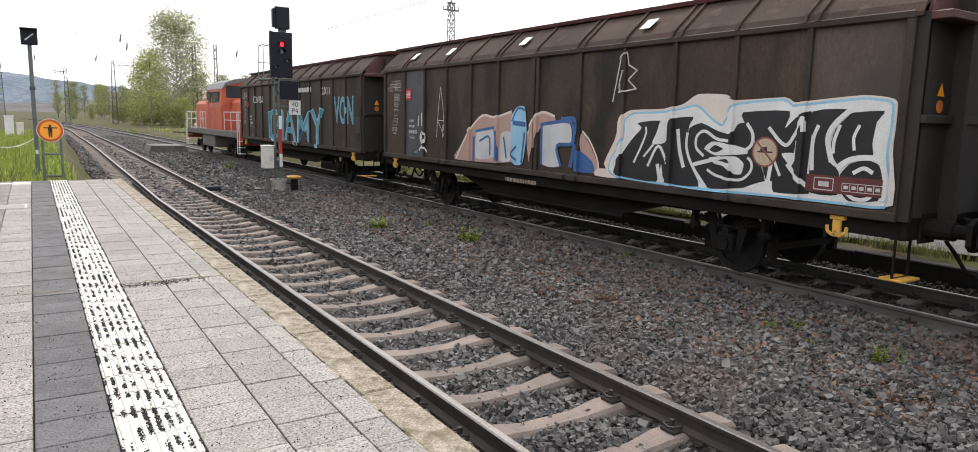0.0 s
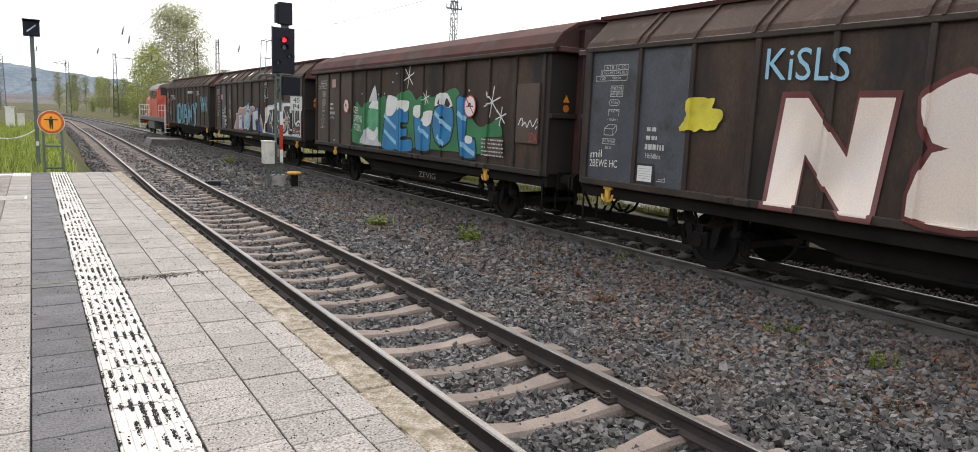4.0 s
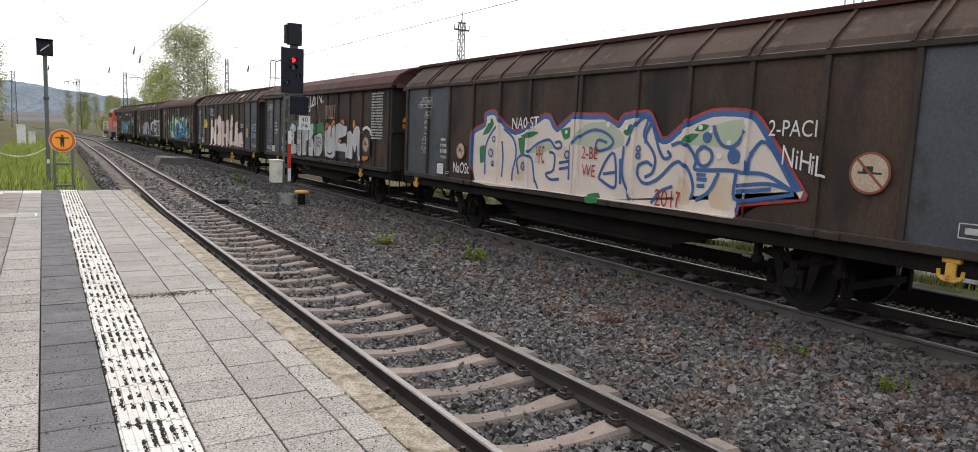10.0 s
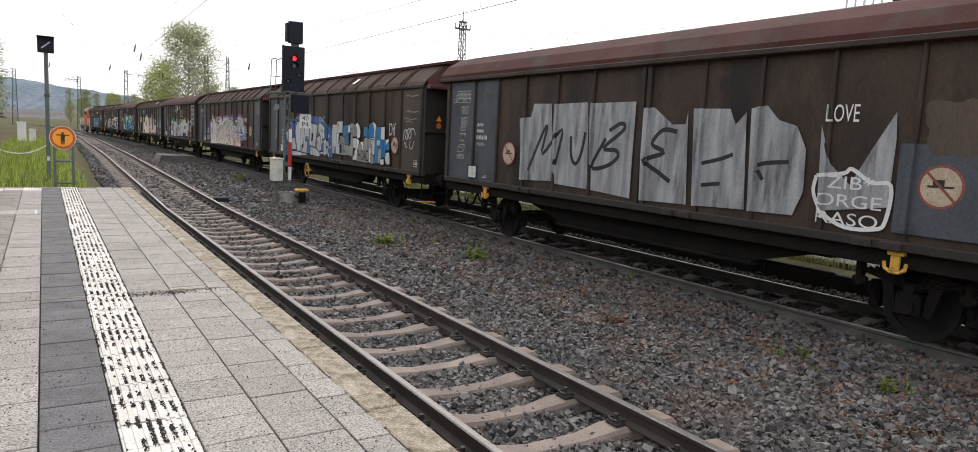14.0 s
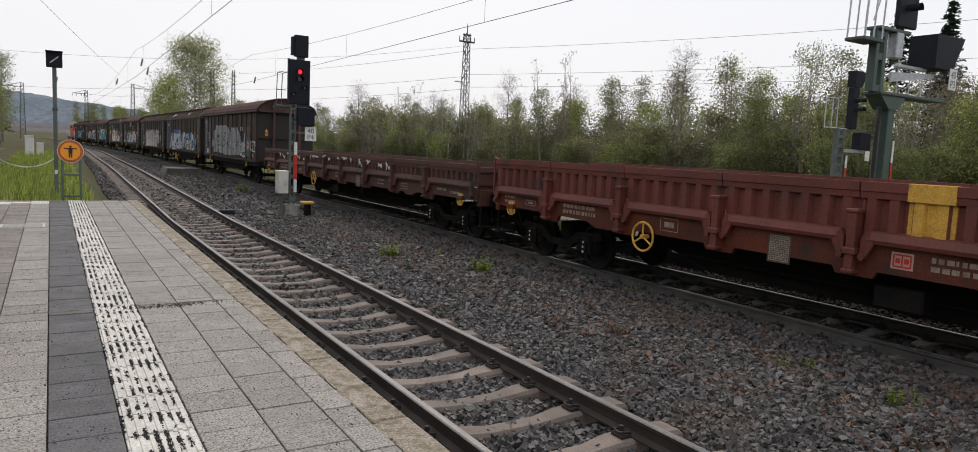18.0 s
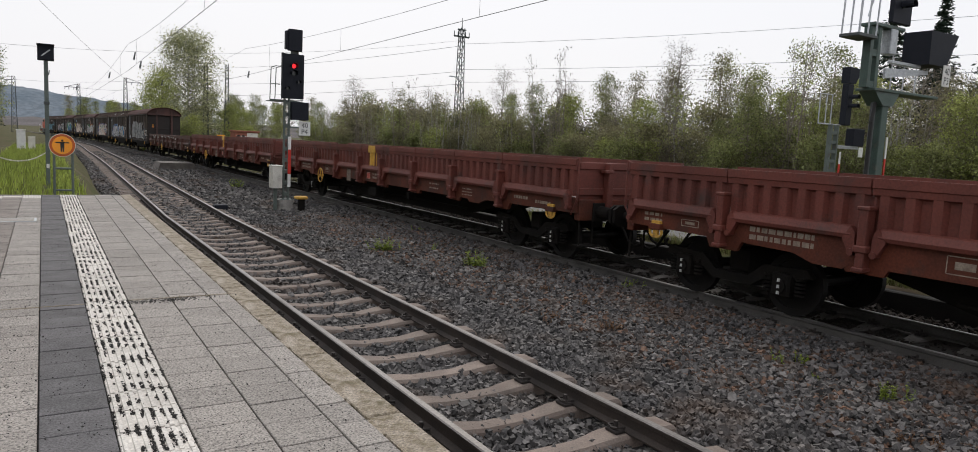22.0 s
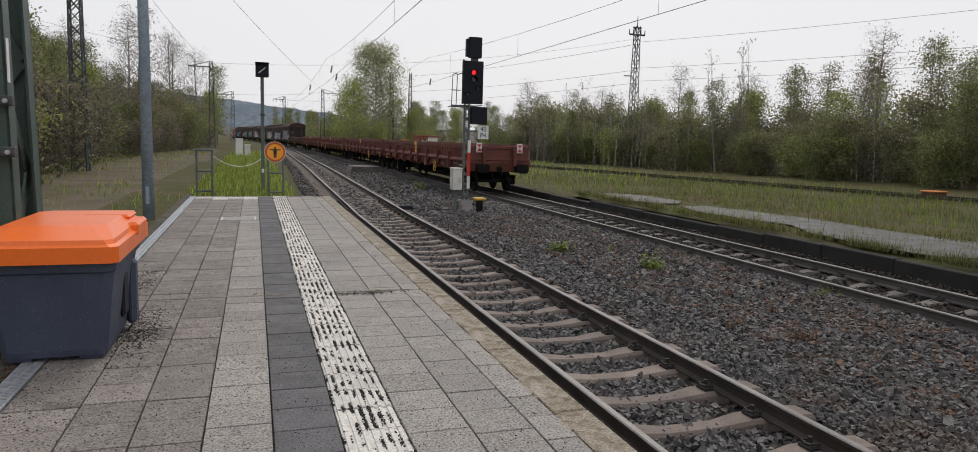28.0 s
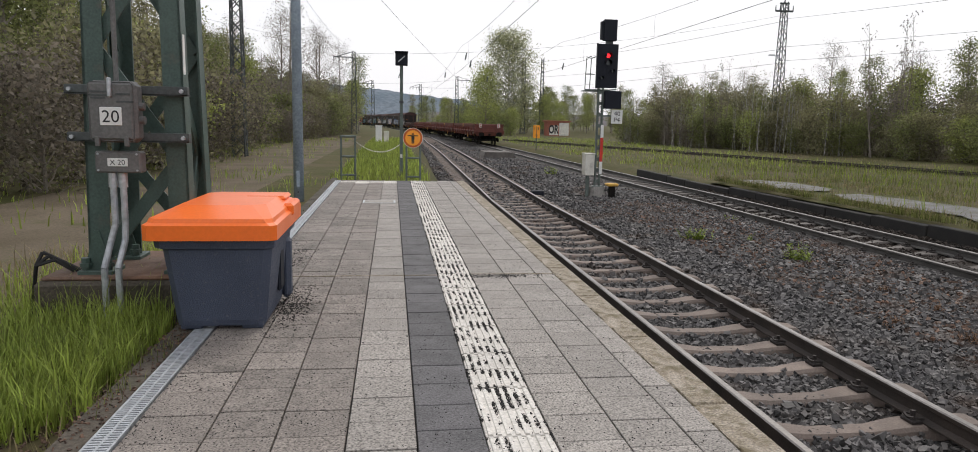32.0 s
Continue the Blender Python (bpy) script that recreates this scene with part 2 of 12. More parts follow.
STONE_COLS = [(0.009, 0.009, 0.010), (0.034, 0.034, 0.035), (0.066, 0.063, 0.061), (0.016, 0.015, 0.015), (0.095, 0.091, 0.087)]
M = dict(
    ballast=stony("crushed_basalt", STONE_COLS, 17.0),
    stone=surf("loose_basalt", (0.065, 0.061, 0.061), (0.094, 0.087, 0.082), scale=1.2, fine=30, rnd=0.93, island=True, bump=0.5, rough=0.7,
               grime=(0.078, 0.049, 0.033), gscale=0.6, gamount=0.31),
    polegalv=surf("blue_grey_galvanised_steel", (0.30, 0.36, 0.42), (0.24, 0.29, 0.35), scale=6, rough=0.6, metal=0.1, fine=25, bump=0.1),
    brown_stone=surf("rusty_stone", (0.068, 0.044, 0.031), (0.115, 0.062, 0.039), scale=1.2, fine=30, rnd=0.75, island=True, bump=0.5),
    paver=surf("grey_paver", (0.288, 0.264, 0.240), (0.262, 0.240, 0.219), scale=9, fine=95, bump=0.12, rnd=0.13, grain=0.25, speck=0.55,
               grime=(0.19, 0.172, 0.155), gscale=6.0, gamount=0.10),
    dirty_paver=surf("stained_brown_paver", (0.226, 0.198, 0.176), (0.190, 0.166, 0.148), scale=7, fine=95, bump=0.12, rnd=0.16, grain=0.25, speck=0.55,
                     grime=(0.10, 0.088, 0.078), gscale=2.4, gamount=0.3),
    dark_paver=surf("dark_paver", (0.105, 0.10, 0.105), (0.08, 0.078, 0.08), scale=5, fine=95, bump=0.3, rnd=0.08, grain=0.25, speck=0.35),
    tactile=surf("white_tactile_concrete", (0.63, 0.60, 0.555), (0.54, 0.51, 0.47), scale=6, fine=60, bump=0.15, rnd=0.06,
                 grime=(0.40, 0.37, 0.34), gscale=9, gamount=0.12),
    soot=surf("dirt_crust", (0.028, 0.026, 0.024), scale=8, fine=120, bump=0.6),
    joint=surf("joint_sand", (0.026, 0.023, 0.020), scale=6, fine=90),
    edge=surf("weathered_edge_concrete", (0.33, 0.285, 0.23), (0.22, 0.18, 0.125), scale=7, fine=70, bump=0.9, grain=0.5,
              grime=(0.12, 0.095, 0.05), gscale=9, gamount=0.62),
    concrete=surf("concrete", (0.33, 0.31, 0.29), (0.24, 0.23, 0.21), scale=3, fine=70, bump=0.4,
                  grime=(0.10, 0.095, 0.085), gscale=2, gamount=0.35),
    sleeper=surf("sleeper_concrete", (0.215, 0.170, 0.142), (0.155, 0.125, 0.107), scale=3, fine=60, bump=0.4, rnd=0.14,
                 grime=(0.16, 0.12, 0.10), gscale=3.5, gamount=0.35),
    # dirty concrete, darkened further to hold the train's shadow on track 2
    dark_sleeper=surf("sooty_sleeper", (0.135, 0.12, 0.108), (0.085, 0.075, 0.068), scale=3, fine=60, bump=0.4, rnd=0.2),
    railtop=surf("polished_rail", (0.25, 0.235, 0.22), scale=2, rough=0.38, metal=1.0, bump=0.02),
    rail=surf("rusted_rail", (0.040, 0.029, 0.023), (0.026, 0.020, 0.017), scale=3, rough=0.75, fine=60, bump=0.3),
    dustrail=surf("dusty_rail", (0.085, 0.080, 0.074), (0.055, 0.051, 0.047), scale=2, rough=0.8, fine=60, bump=0.3),
    # oily brown stone, colour deepened for the shade under the wagons
    shadedbed=surf("oily_black_stone", (0.022, 0.018, 0.0155), (0.036, 0.028, 0.023), scale=1.2, fine=30, rnd=0.7, island=True, bump=0.5, rough=0.85, spec=0.2),
    clip=surf("rusted_clip", (0.026, 0.02, 0.018), rough=0.7, fine=60),
    galv=surf("galvanised_steel", (0.50, 0.52, 0.54), (0.40, 0.42, 0.45), scale=8, rough=0.5, metal=0.55, fine=25, bump=0.1),
    green=surf("green_painted_steel", (0.058, 0.095, 0.080), (0.046, 0.076, 0.065), scale=3, rough=0.5, fine=60, bump=0.12,
               grime=(0.11, 0.10, 0.08), gscale=3, gamount=0.15),
    greygreen=surf("faded_green_steel", (0.115, 0.140, 0.125), (0.085, 0.105, 0.095), scale=3, rough=0.6, fine=60,
                   grime=(0.09, 0.075, 0.06), gscale=3, gamount=0.2),
    mast=surf("dark_lattice_steel", (0.075, 0.085, 0.085), scale=2, rough=0.6),
    black=surf("black_enamel", (0.011, 0.013, 0.020), (0.016, 0.018, 0.026), scale=3, rough=0.6, bump=0.08, spec=0.2),
    rubber=surf("black_rubber", (0.02, 0.02, 0.02), rough=0.75),
    white=surf("white_paint", (0.78, 0.78, 0.76), (0.68, 0.68, 0.66), scale=6, rough=0.5, bump=0.05, grain=0.07),
    cream=surf("cream_sheet", (0.70, 0.68, 0.61), (0.58, 0.56, 0.50), scale=3, rough=0.55, grime=(0.36, 0.33, 0.28), gscale=3, gamount=0.2),
    red=surf("red_enamel", (0.60, 0.035, 0.02), rough=0.45),
    orange=surf("orange_plastic", (0.90, 0.17, 0.02), (0.85, 0.155, 0.02), scale=2, rough=0.34, bump=0.03, grain=0.04),
    signor=surf("orange_sign_sheet", (0.93, 0.36, 0.02), (0.88, 0.33, 0.02), scale=3, rough=0.4, bump=0.02, grain=0.05),
    signrim=surf("red_sign_rim", (0.55, 0.11, 0.015), rough=0.4, bump=0.02),
    bluegrey=surf("speckled_blue_plastic", (0.050, 0.063, 0.100), (0.040, 0.051, 0.083), scale=3, rough=0.6, fine=190, bump=0.5,
                  grime=(0.12, 0.12, 0.13), gscale=60, gamount=0.22),
    boxgrey=surf("grey_cast_box", (0.135, 0.132, 0.128), (0.11, 0.108, 0.105), scale=5, rough=0.5, fine=50, bump=0.1),
    yellow=surf("yellow_paint", (0.68, 0.39, 0.06), (0.58, 0.32, 0.05), scale=6, rough=0.55, grime=(0.12, 0.08, 0.04), gscale=9, gamount=0.15),
    brown=surf("sooty_brown_sheet", (0.044, 0.030, 0.022), (0.074, 0.048, 0.034), scale=0.9, rough=0.66, spec=0.3, fine=35, bump=0.12,
               grime=(0.020, 0.0165, 0.015), gscale=0.8, gamount=0.62, stretch=(1, 1, 0.45)),
    brownrib=surf("sooty_brown_rib", (0.050, 0.037, 0.029), (0.031, 0.024, 0.020), scale=1.5, rough=0.65, spec=0.3, fine=40, bump=0.1),
    tan=surf("dusty_brown_sheet", (0.088, 0.061, 0.045), (0.060, 0.043, 0.033), scale=1.1, rough=0.65, fine=35, bump=0.1,
             grime=(0.05, 0.04, 0.034), gscale=1.2, gamount=0.35, stretch=(1, 1, 0.5)),
    slate=surf("slate_grey_sheet", (0.068, 0.077, 0.092), (0.052, 0.058, 0.069), scale=1.2, rough=0.6, fine=35, bump=0.1,
               grime=(0.03, 0.027, 0.025), gscale=1.4, gamount=0.3),
    roofbrown=surf("weathered_brown_roof", (0.060, 0.036, 0.026), (0.036, 0.023, 0.018), scale=0.8, rough=0.85, spec=0.25, fine=30, bump=0.1,
                   grime=(0.115, 0.078, 0.058), gscale=1.6, gamount=0.22),
    roofred=surf("oxide_red_roof", (0.066, 0.020, 0.016), (0.044, 0.016, 0.013), scale=0.7, rough=0.85, spec=0.25, fine=30, bump=0.1,
                 grime=(0.055, 0.04, 0.036), gscale=1.0, gamount=0.4),
    endred=surf("oxide_red_end", (0.085, 0.032, 0.026), (0.048, 0.023, 0.020), scale=1.2, rough=0.6, fine=30, bump=0.12,
                grime=(0.035, 0.025, 0.022), gscale=1.3, gamount=0.4),
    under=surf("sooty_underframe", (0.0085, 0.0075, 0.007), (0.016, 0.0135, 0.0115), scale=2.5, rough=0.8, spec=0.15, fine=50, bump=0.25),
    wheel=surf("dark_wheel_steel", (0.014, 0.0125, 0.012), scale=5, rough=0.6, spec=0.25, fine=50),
    flatred=surf("oxide_red_flat", (0.165, 0.041, 0.028), (0.118, 0.032, 0.023), scale=1.0, rough=0.62, fine=35, bump=0.15,
                 grime=(0.065, 0.033, 0.028), gscale=1.3, gamount=0.3),
    flatrust=surf("rust_red_flat", (0.075, 0.032, 0.024), (0.10, 0.040, 0.027), scale=1.2, rough=0.7, fine=35, bump=0.25,
                  grime=(0.045, 0.027, 0.023), gscale=1.6, gamount=0.45),
    solered=surf("dusty_red_solebar", (0.13, 0.034, 0.018), (0.075, 0.024, 0.015), scale=1.4, rough=0.65, spec=0.3, fine=35,
                 grime=(0.05, 0.03, 0.025), gscale=2.0, gamount=0.4),
    locored=surf("traffic_red_loco", (0.56, 0.115, 0.055), (0.47, 0.095, 0.05), scale=1.0, rough=0.5, bump=0.05,
                 grime=(0.24, 0.075, 0.055), gscale=1.2, gamount=0.3),
    glass=surf("dark_window_glass", (0.05, 0.06, 0.065), rough=0.08, bump=0.0),
    p_white=surf("white_spray", (0.74, 0.74, 0.72), (0.64, 0.64, 0.62), scale=2.5, rough=0.55, bump=0.05),
    p_silver=surf("silver_spray", (0.60, 0.61, 0.62), (0.47, 0.48, 0.49), scale=1.6, rough=0.5, metal=0.05, bump=0.05),
    p_peach=surf("pale_peach_spray", (0.62, 0.47, 0.33), (0.66, 0.54, 0.42), scale=2, rough=0.55, bump=0.05),
    p_cream=surf("cream_spray", (0.72, 0.62, 0.53), (0.64, 0.57, 0.52), scale=1.2, rough=0.55, bump=0.05),
    p_black=surf("black_spray", (0.018, 0.018, 0.02), rough=0.55, bump=0.05),
    p_blue=surf("blue_spray", (0.045, 0.13, 0.32), (0.04, 0.10, 0.26), scale=2, rough=0.5, bump=0.05),
    p_sky=surf("sky_blue_spray", (0.022, 0.20, 0.42), (0.028, 0.16, 0.34), scale=2, rough=0.5, bump=0.05),
    p_light=surf("light_blue_spray", (0.30, 0.55, 0.70), (0.24, 0.46, 0.62), scale=2, rough=0.5, bump=0.05),
    p_teal=surf("teal_spray", (0.10, 0.32, 0.38), (0.08, 0.25, 0.32), scale=2, rough=0.5, bump=0.05),
    p_green=surf("green_spray", (0.035, 0.20, 0.075), (0.03, 0.15, 0.06), scale=1.5, rough=0.55, bump=0.05),
    p_mint=surf("mint_spray", (0.10, 0.38, 0.20), rough=0.5, bump=0.05),
    p_orange=surf("orange_spray", (0.66, 0.20, 0.03), (0.55, 0.17, 0.03), scale=2, rough=0.5, bump=0.05),
    p_maroon=surf("maroon_spray", (0.13, 0.032, 0.03), rough=0.55, bump=0.05),
    p_sage=surf("sage_green_spray", (0.40, 0.47, 0.33), (0.46, 0.48, 0.38), scale=1.5, rough=0.55, bump=0.05),
    p_redspray=surf("red_spray", (0.42, 0.045, 0.035), rough=0.55, bump=0.05),
    p_stone=surf("stone_grey_spray", (0.36, 0.35, 0.31), (0.28, 0.275, 0.25), scale=2, rough=0.55, bump=0.05),
    p_panel=surf("streaky_silver_paint", (0.40, 0.41, 0.42), (0.22, 0.225, 0.235), scale=2.2, rough=0.5, metal=0.2, bump=0.08, stretch=(1, 3, 0.5),
                 grime=(0.10, 0.10, 0.105), gscale=1.6, gamount=0.35),
    p_pink=surf("dusty_pink_spray", (0.46, 0.30, 0.25), (0.40, 0.27, 0.23), scale=2, rough=0.55, bump=0.05),
    signcream=surf("faded_sign_sheet", (0.50, 0.40, 0.29), (0.42, 0.33, 0.25), scale=6, rough=0.6, bump=0.02),
    signbrown=surf("faded_sign_rim", (0.26, 0.075, 0.05), rough=0.6, bump=0.02),
    p_yellow=surf("yellow_spray", (0.70, 0.62, 0.06), rough=0.5, bump=0.05),
    p_darkpatch=surf("overpainted_patch", (0.024, 0.025, 0.028), (0.034, 0.032, 0.032), scale=2, rough=0.6, bump=0.05),
    oldstencil=surf("worn_stencil_paint", (0.34, 0.28, 0.22), (0.20, 0.15, 0.12), scale=9, rough=0.6, bump=0.02),
    # brown with the shade between van ends mixed in; some sill rails share it
    shadebrown=surf("soot_black_sheet", (0.017, 0.0135, 0.012), (0.028, 0.021, 0.018), scale=1.2, rough=0.7, fine=35, bump=0.15),
    stencil=surf("stencil_white", (0.58, 0.58, 0.56), (0.42, 0.42, 0.40), scale=8, rough=0.6, bump=0.02),
    bark=surf("grey_brown_bark", (0.24, 0.21, 0.175), (0.16, 0.14, 0.12), scale=3, rough=0.9, fine=30, bump=0.6),
    birch=surf("pale_bark", (0.42, 0.40, 0.37), (0.15, 0.14, 0.13), scale=4, rough=0.85, fine=30, bump=0.4),
    leaf_lime=leafy("young_leaves", (0.32, 0.35, 0.115), (0.24, 0.27, 0.09)),
    leaf_mid=leafy("spring_leaves", (0.225, 0.245, 0.095), (0.165, 0.185, 0.075)),
    leaf_olive=leafy("olive_buds", (0.255, 0.240, 0.135), (0.19, 0.185, 0.105)),
    leaf_brown=leafy("brown_twigs", (0.215, 0.185, 0.145), (0.16, 0.14, 0.115)),
    leaf_dark=leafy("conifer_needles", (0.028, 0.045, 0.030), (0.02, 0.034, 0.024)),
    # far birch's leaves, paled in colour to put haze over them
    leaf_birch=leafy("thin_birch_leaves", (0.40, 0.41, 0.24), (0.32, 0.33, 0.19)),
    blossom=leafy("pale_blossom", (0.40, 0.37, 0.31), (0.28, 0.27, 0.20)),
    grass=leafy("grass_blades", (0.30, 0.36, 0.075), (0.22, 0.28, 0.06)),
    meadow=leafy("meadow_blades", (0.170, 0.190, 0.055), (0.135, 0.140, 0.055)),
    drygrass=leafy("dry_grass", (0.27, 0.22, 0.12), (0.18, 0.15, 0.08)),
    weed=leafy("weed_leaves", (0.22, 0.28, 0.035), (0.16, 0.22, 0.032)),
    reddish=leafy("dry_red_weed", (0.20, 0.105, 0.05), (0.15, 0.085, 0.045)),
    # blue-grey base colour holds the haze of distance over the woods
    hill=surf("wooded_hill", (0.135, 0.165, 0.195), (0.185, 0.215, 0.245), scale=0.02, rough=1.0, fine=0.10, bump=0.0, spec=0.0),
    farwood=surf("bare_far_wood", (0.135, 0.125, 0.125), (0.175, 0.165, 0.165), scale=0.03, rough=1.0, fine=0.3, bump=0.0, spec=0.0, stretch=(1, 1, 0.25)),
    wet=surf("damp_asphalt", (0.080, 0.078, 0.080), (0.030, 0.028, 0.026), scale=1.8, rough=0.6, fine=40, bump=0.5, grime=(0.050, 0.052, 0.022), gscale=1.8, gamount=0.62),
    sootwall=surf("soot_black_concrete", (0.014, 0.013, 0.0125), (0.026, 0.024, 0.022), scale=2, rough=0.9, fine=40, bump=0.5),
    mossy=surf("mossy_old_concrete", (0.082, 0.068, 0.052), (0.048, 0.040, 0.030), scale=2.5, rough=0.95, fine=50, bump=0.8, grain=0.35,
               grime=(0.055, 0.055, 0.03), gscale=3, gamount=0.4),
    brick=surf("red_hut_wall", (0.33, 0.115, 0.075), (0.27, 0.10, 0.07), scale=2, rough=0.85),
)


# ---- mesh helpers ----
def thing(name, label, category, at=(0, 0, 0), turn=0.0, group="", kind=""):
    e = new(name)
    e.empty_display_size = 0.2
    e.matrix_basis = pose(*at, 0, 0, turn)
    return tagged(e, label, category, group, kind)


def link(name, bm, material, parent=None, label="", at=None, smooth=False):
    me = bpy.data.meshes.new(name)
    bmesh.ops.recalc_face_normals(bm, faces=bm.faces)
    bm.to_mesh(me)
    bm.free()
    for m in (material if isinstance(material, (list, tuple)) else [material]):
        me.materials.append(m)
    if smooth:
        for p in me.polygons:
            p.use_smooth = True
    ob = new(name, me)
    if parent:
        ob.parent = parent
    if at is not None:
        ob.matrix_basis = at
    if label:
        ob["label"] = label
    return ob


def part(name, bm, material, parent, label="", at=None, smooth=False):
    return link(name, bm, material, parent, label, at, smooth)


def again(ob, parent, at):
    """One more object on the same mesh."""
    o = new(ob.name.split(".")[0], ob.data)
    o.parent = parent
    o.matrix_basis = at
    if "label" in ob:
        o["label"] = ob["label"]
    return o


def B():
    return bmesh.new()


def box(bm, x0, x1, y0, y1, z0, z1, bev=0.0, mi=0):
    v = [bm.verts.new(p) for p in ((x0, y0, z0), (x1, y0, z0), (x1, y1, z0), (x0, y1, z0), (x0, y0, z1), (x1, y0, z1), (x1, y1, z1), (x0, y1, z1))]
    fs = [bm.faces.new([v[i] for i in q]) for q in ((3, 2, 1, 0), (4, 5, 6, 7), (0, 1, 5, 4), (1, 2, 6, 5), (2, 3, 7, 6), (3, 0, 4, 7))]
    for f in fs:
        f.material_index = mi
    if bev:
        es = list({e for f in fs for e in f.edges})
        bmesh.ops.bevel(bm, geom=es, offset=bev, segments=1, profile=0.7, affect="EDGES")
    return bm


def rod(bm, a, b, r, r2=None, seg=8, caps=True, mi=0):
    a, b = Vector(a), Vector(b)
    r2 = r if r2 is None else r2
    d = (b - a).normalized()
    u = d.orthogonal().normalized()
    w = d.cross(u)
    ra, rb = [], []
    for i in range(seg):
        t = 2 * math.pi * (i + 0.5) / seg
        o = u * math.cos(t) + w * math.sin(t)
        ra.append(bm.verts.new(a + o * r))
        rb.append(bm.verts.new(b + o * r2))
    for i in range(seg):
        j = (i + 1) % seg
        bm.faces.new((ra[i], ra[j], rb[j], rb[i])).material_index = mi
    if caps:
        bm.faces.new(ra[::-1]).material_index = mi
        bm.faces.new(rb).material_index = mi
    return bm


def pipe(bm, pts, r, seg=6):
    for a, b in zip(pts, pts[1:]):
        rod(bm, a, b, r, seg=seg)
    return bm


def bar(bm, a, b, w, h=None):
    """A square bar from a to b."""
    return rod(bm, a, b, w * 0.7071, seg=4) if h is None else rod(bm, a, b, max(w, h) * 0.7071, seg=4)


def prism(bm, pts, axis, lo, hi, mi=0):
    """A polygon given in the two other axes, pulled along axis from lo to hi."""
    def at(p, h):
        return {"x": (h, p[0], p[1]), "y": (p[0], h, p[1]), "z": (p[0], p[1], h)}[axis]
    a, b = [bm.verts.new(at(p, lo)) for p in pts], [bm.verts.new(at(p, hi)) for p in pts]
    for i in range(len(pts)):
        j = (i + 1) % len(pts)
        bm.faces.new((a[i], a[j], b[j], b[i])).material_index = mi
    bm.faces.new(a[::-1]).material_index = mi
    bm.faces.new(b).material_index = mi
    return bm


def disc(bm, c, r, axis, depth, seg=24, r_in=0.0):
    """A disc or ring whose flat faces look along axis."""
    n = {"x": (0, 1, 2), "y": (1, 2, 0), "z": (2, 0, 1)}[axis]
    def at(rad, t, h):
        p = [0, 0, 0]
        p[n[0]], p[n[1]], p[n[2]] = c[n[0]] + h, c[n[1]] + rad * math.cos(t), c[n[2]] + rad * math.sin(t)
        return bm.verts.new(p)
    ts = [2 * math.pi * i / seg for i in range(seg)]
    o0, o1 = [at(r, t, -depth / 2) for t in ts], [at(r, t, depth / 2) for t in ts]
    if r_in:
        i0, i1 = [at(r_in, t, -depth / 2) for t in ts], [at(r_in, t, depth / 2) for t in ts]
    for k in range(seg):
        j = (k + 1) % seg
        bm.faces.new((o0[k], o0[j], o1[j], o1[k]))
        if r_in:
            bm.faces.new((i0[k], i1[k], i1[j], i0[j]))
            bm.faces.new((o1[k], o1[j], i1[j], i1[k]))
            bm.faces.new((o0[k], i0[k], i0[j], o0[j]))
    if not r_in:
        bm.faces.new(o0[::-1])
        bm.faces.new(o1)
    return bm


def cloud(name, verts, faces, material, parent=None, label="", category="", kind="stuff"):
    me = bpy.data.meshes.new(name)
    if isinstance(verts, np.ndarray) and isinstance(faces, np.ndarray):
        n, k = faces.shape
        me.vertices.add(len(verts))
        me.vertices.foreach_set("co", verts.astype(np.float32).ravel())
        me.loops.add(n * k)
        me.loops.foreach_set("vertex_index", faces.astype(np.int32).ravel())
        me.polygons.add(n)
        me.polygons.foreach_set("loop_start", np.arange(0, n * k, k, dtype=np.int32))
        me.polygons.foreach_set("use_smooth", np.zeros(n, dtype=bool))
        me.update(calc_edges=True)
    else:
        me.from_pydata([tuple(v) for v in verts], [], [tuple(f) for f in faces])
    me.materials.append(material)
    ob = new(name, me)
    if parent:
        ob.parent = parent
    return tagged(ob, label, category, "", kind)


def words(text, size, spread=0.0, font_shear=0.0):
    """Built-in letters as a flat mesh, middle at the origin, in x and y."""
    cu = bpy.data.curves.new("letters", "FONT")
    cu.body, cu.size, cu.offset, cu.shear, cu.resolution_u = text, size, spread, font_shear, 3
    cu.align_x, cu.align_y = "CENTER", "CENTER"
    ob = bpy.data.objects.new("letters", cu)
    me = bpy.data.meshes.new_from_object(ob)
    bpy.data.objects.remove(ob)
    bm = B()
    bm.from_mesh(me)
    bpy.data.meshes.remove(me)
    xs, ys = [v.co.x for v in bm.verts], [v.co.y for v in bm.verts]
    cx, cy = (min(xs) + max(xs)) / 2, (min(ys) + max(ys)) / 2
    for v in bm.verts:
        v.co.x, v.co.y = v.co.x - cx, v.co.y - cy
    return bm, max(xs) - min(xs), max(ys) - min(ys)


def writing(parent, text, m, size, material, name="lettering", label=""):
    bm, _, _ = words(text, size)
    return part(name, bm, material, parent, label, at=m)


# ---- the two tracks ----
RAIL_Z, TRACK2_Z, GAUGE = -0.76, -0.78, 1.507
STEP = 0.5
PATH_S, PATH_X, PATH_Y, PATH_T = [], [], [], []
px_, py_ = 7.2, -260.0
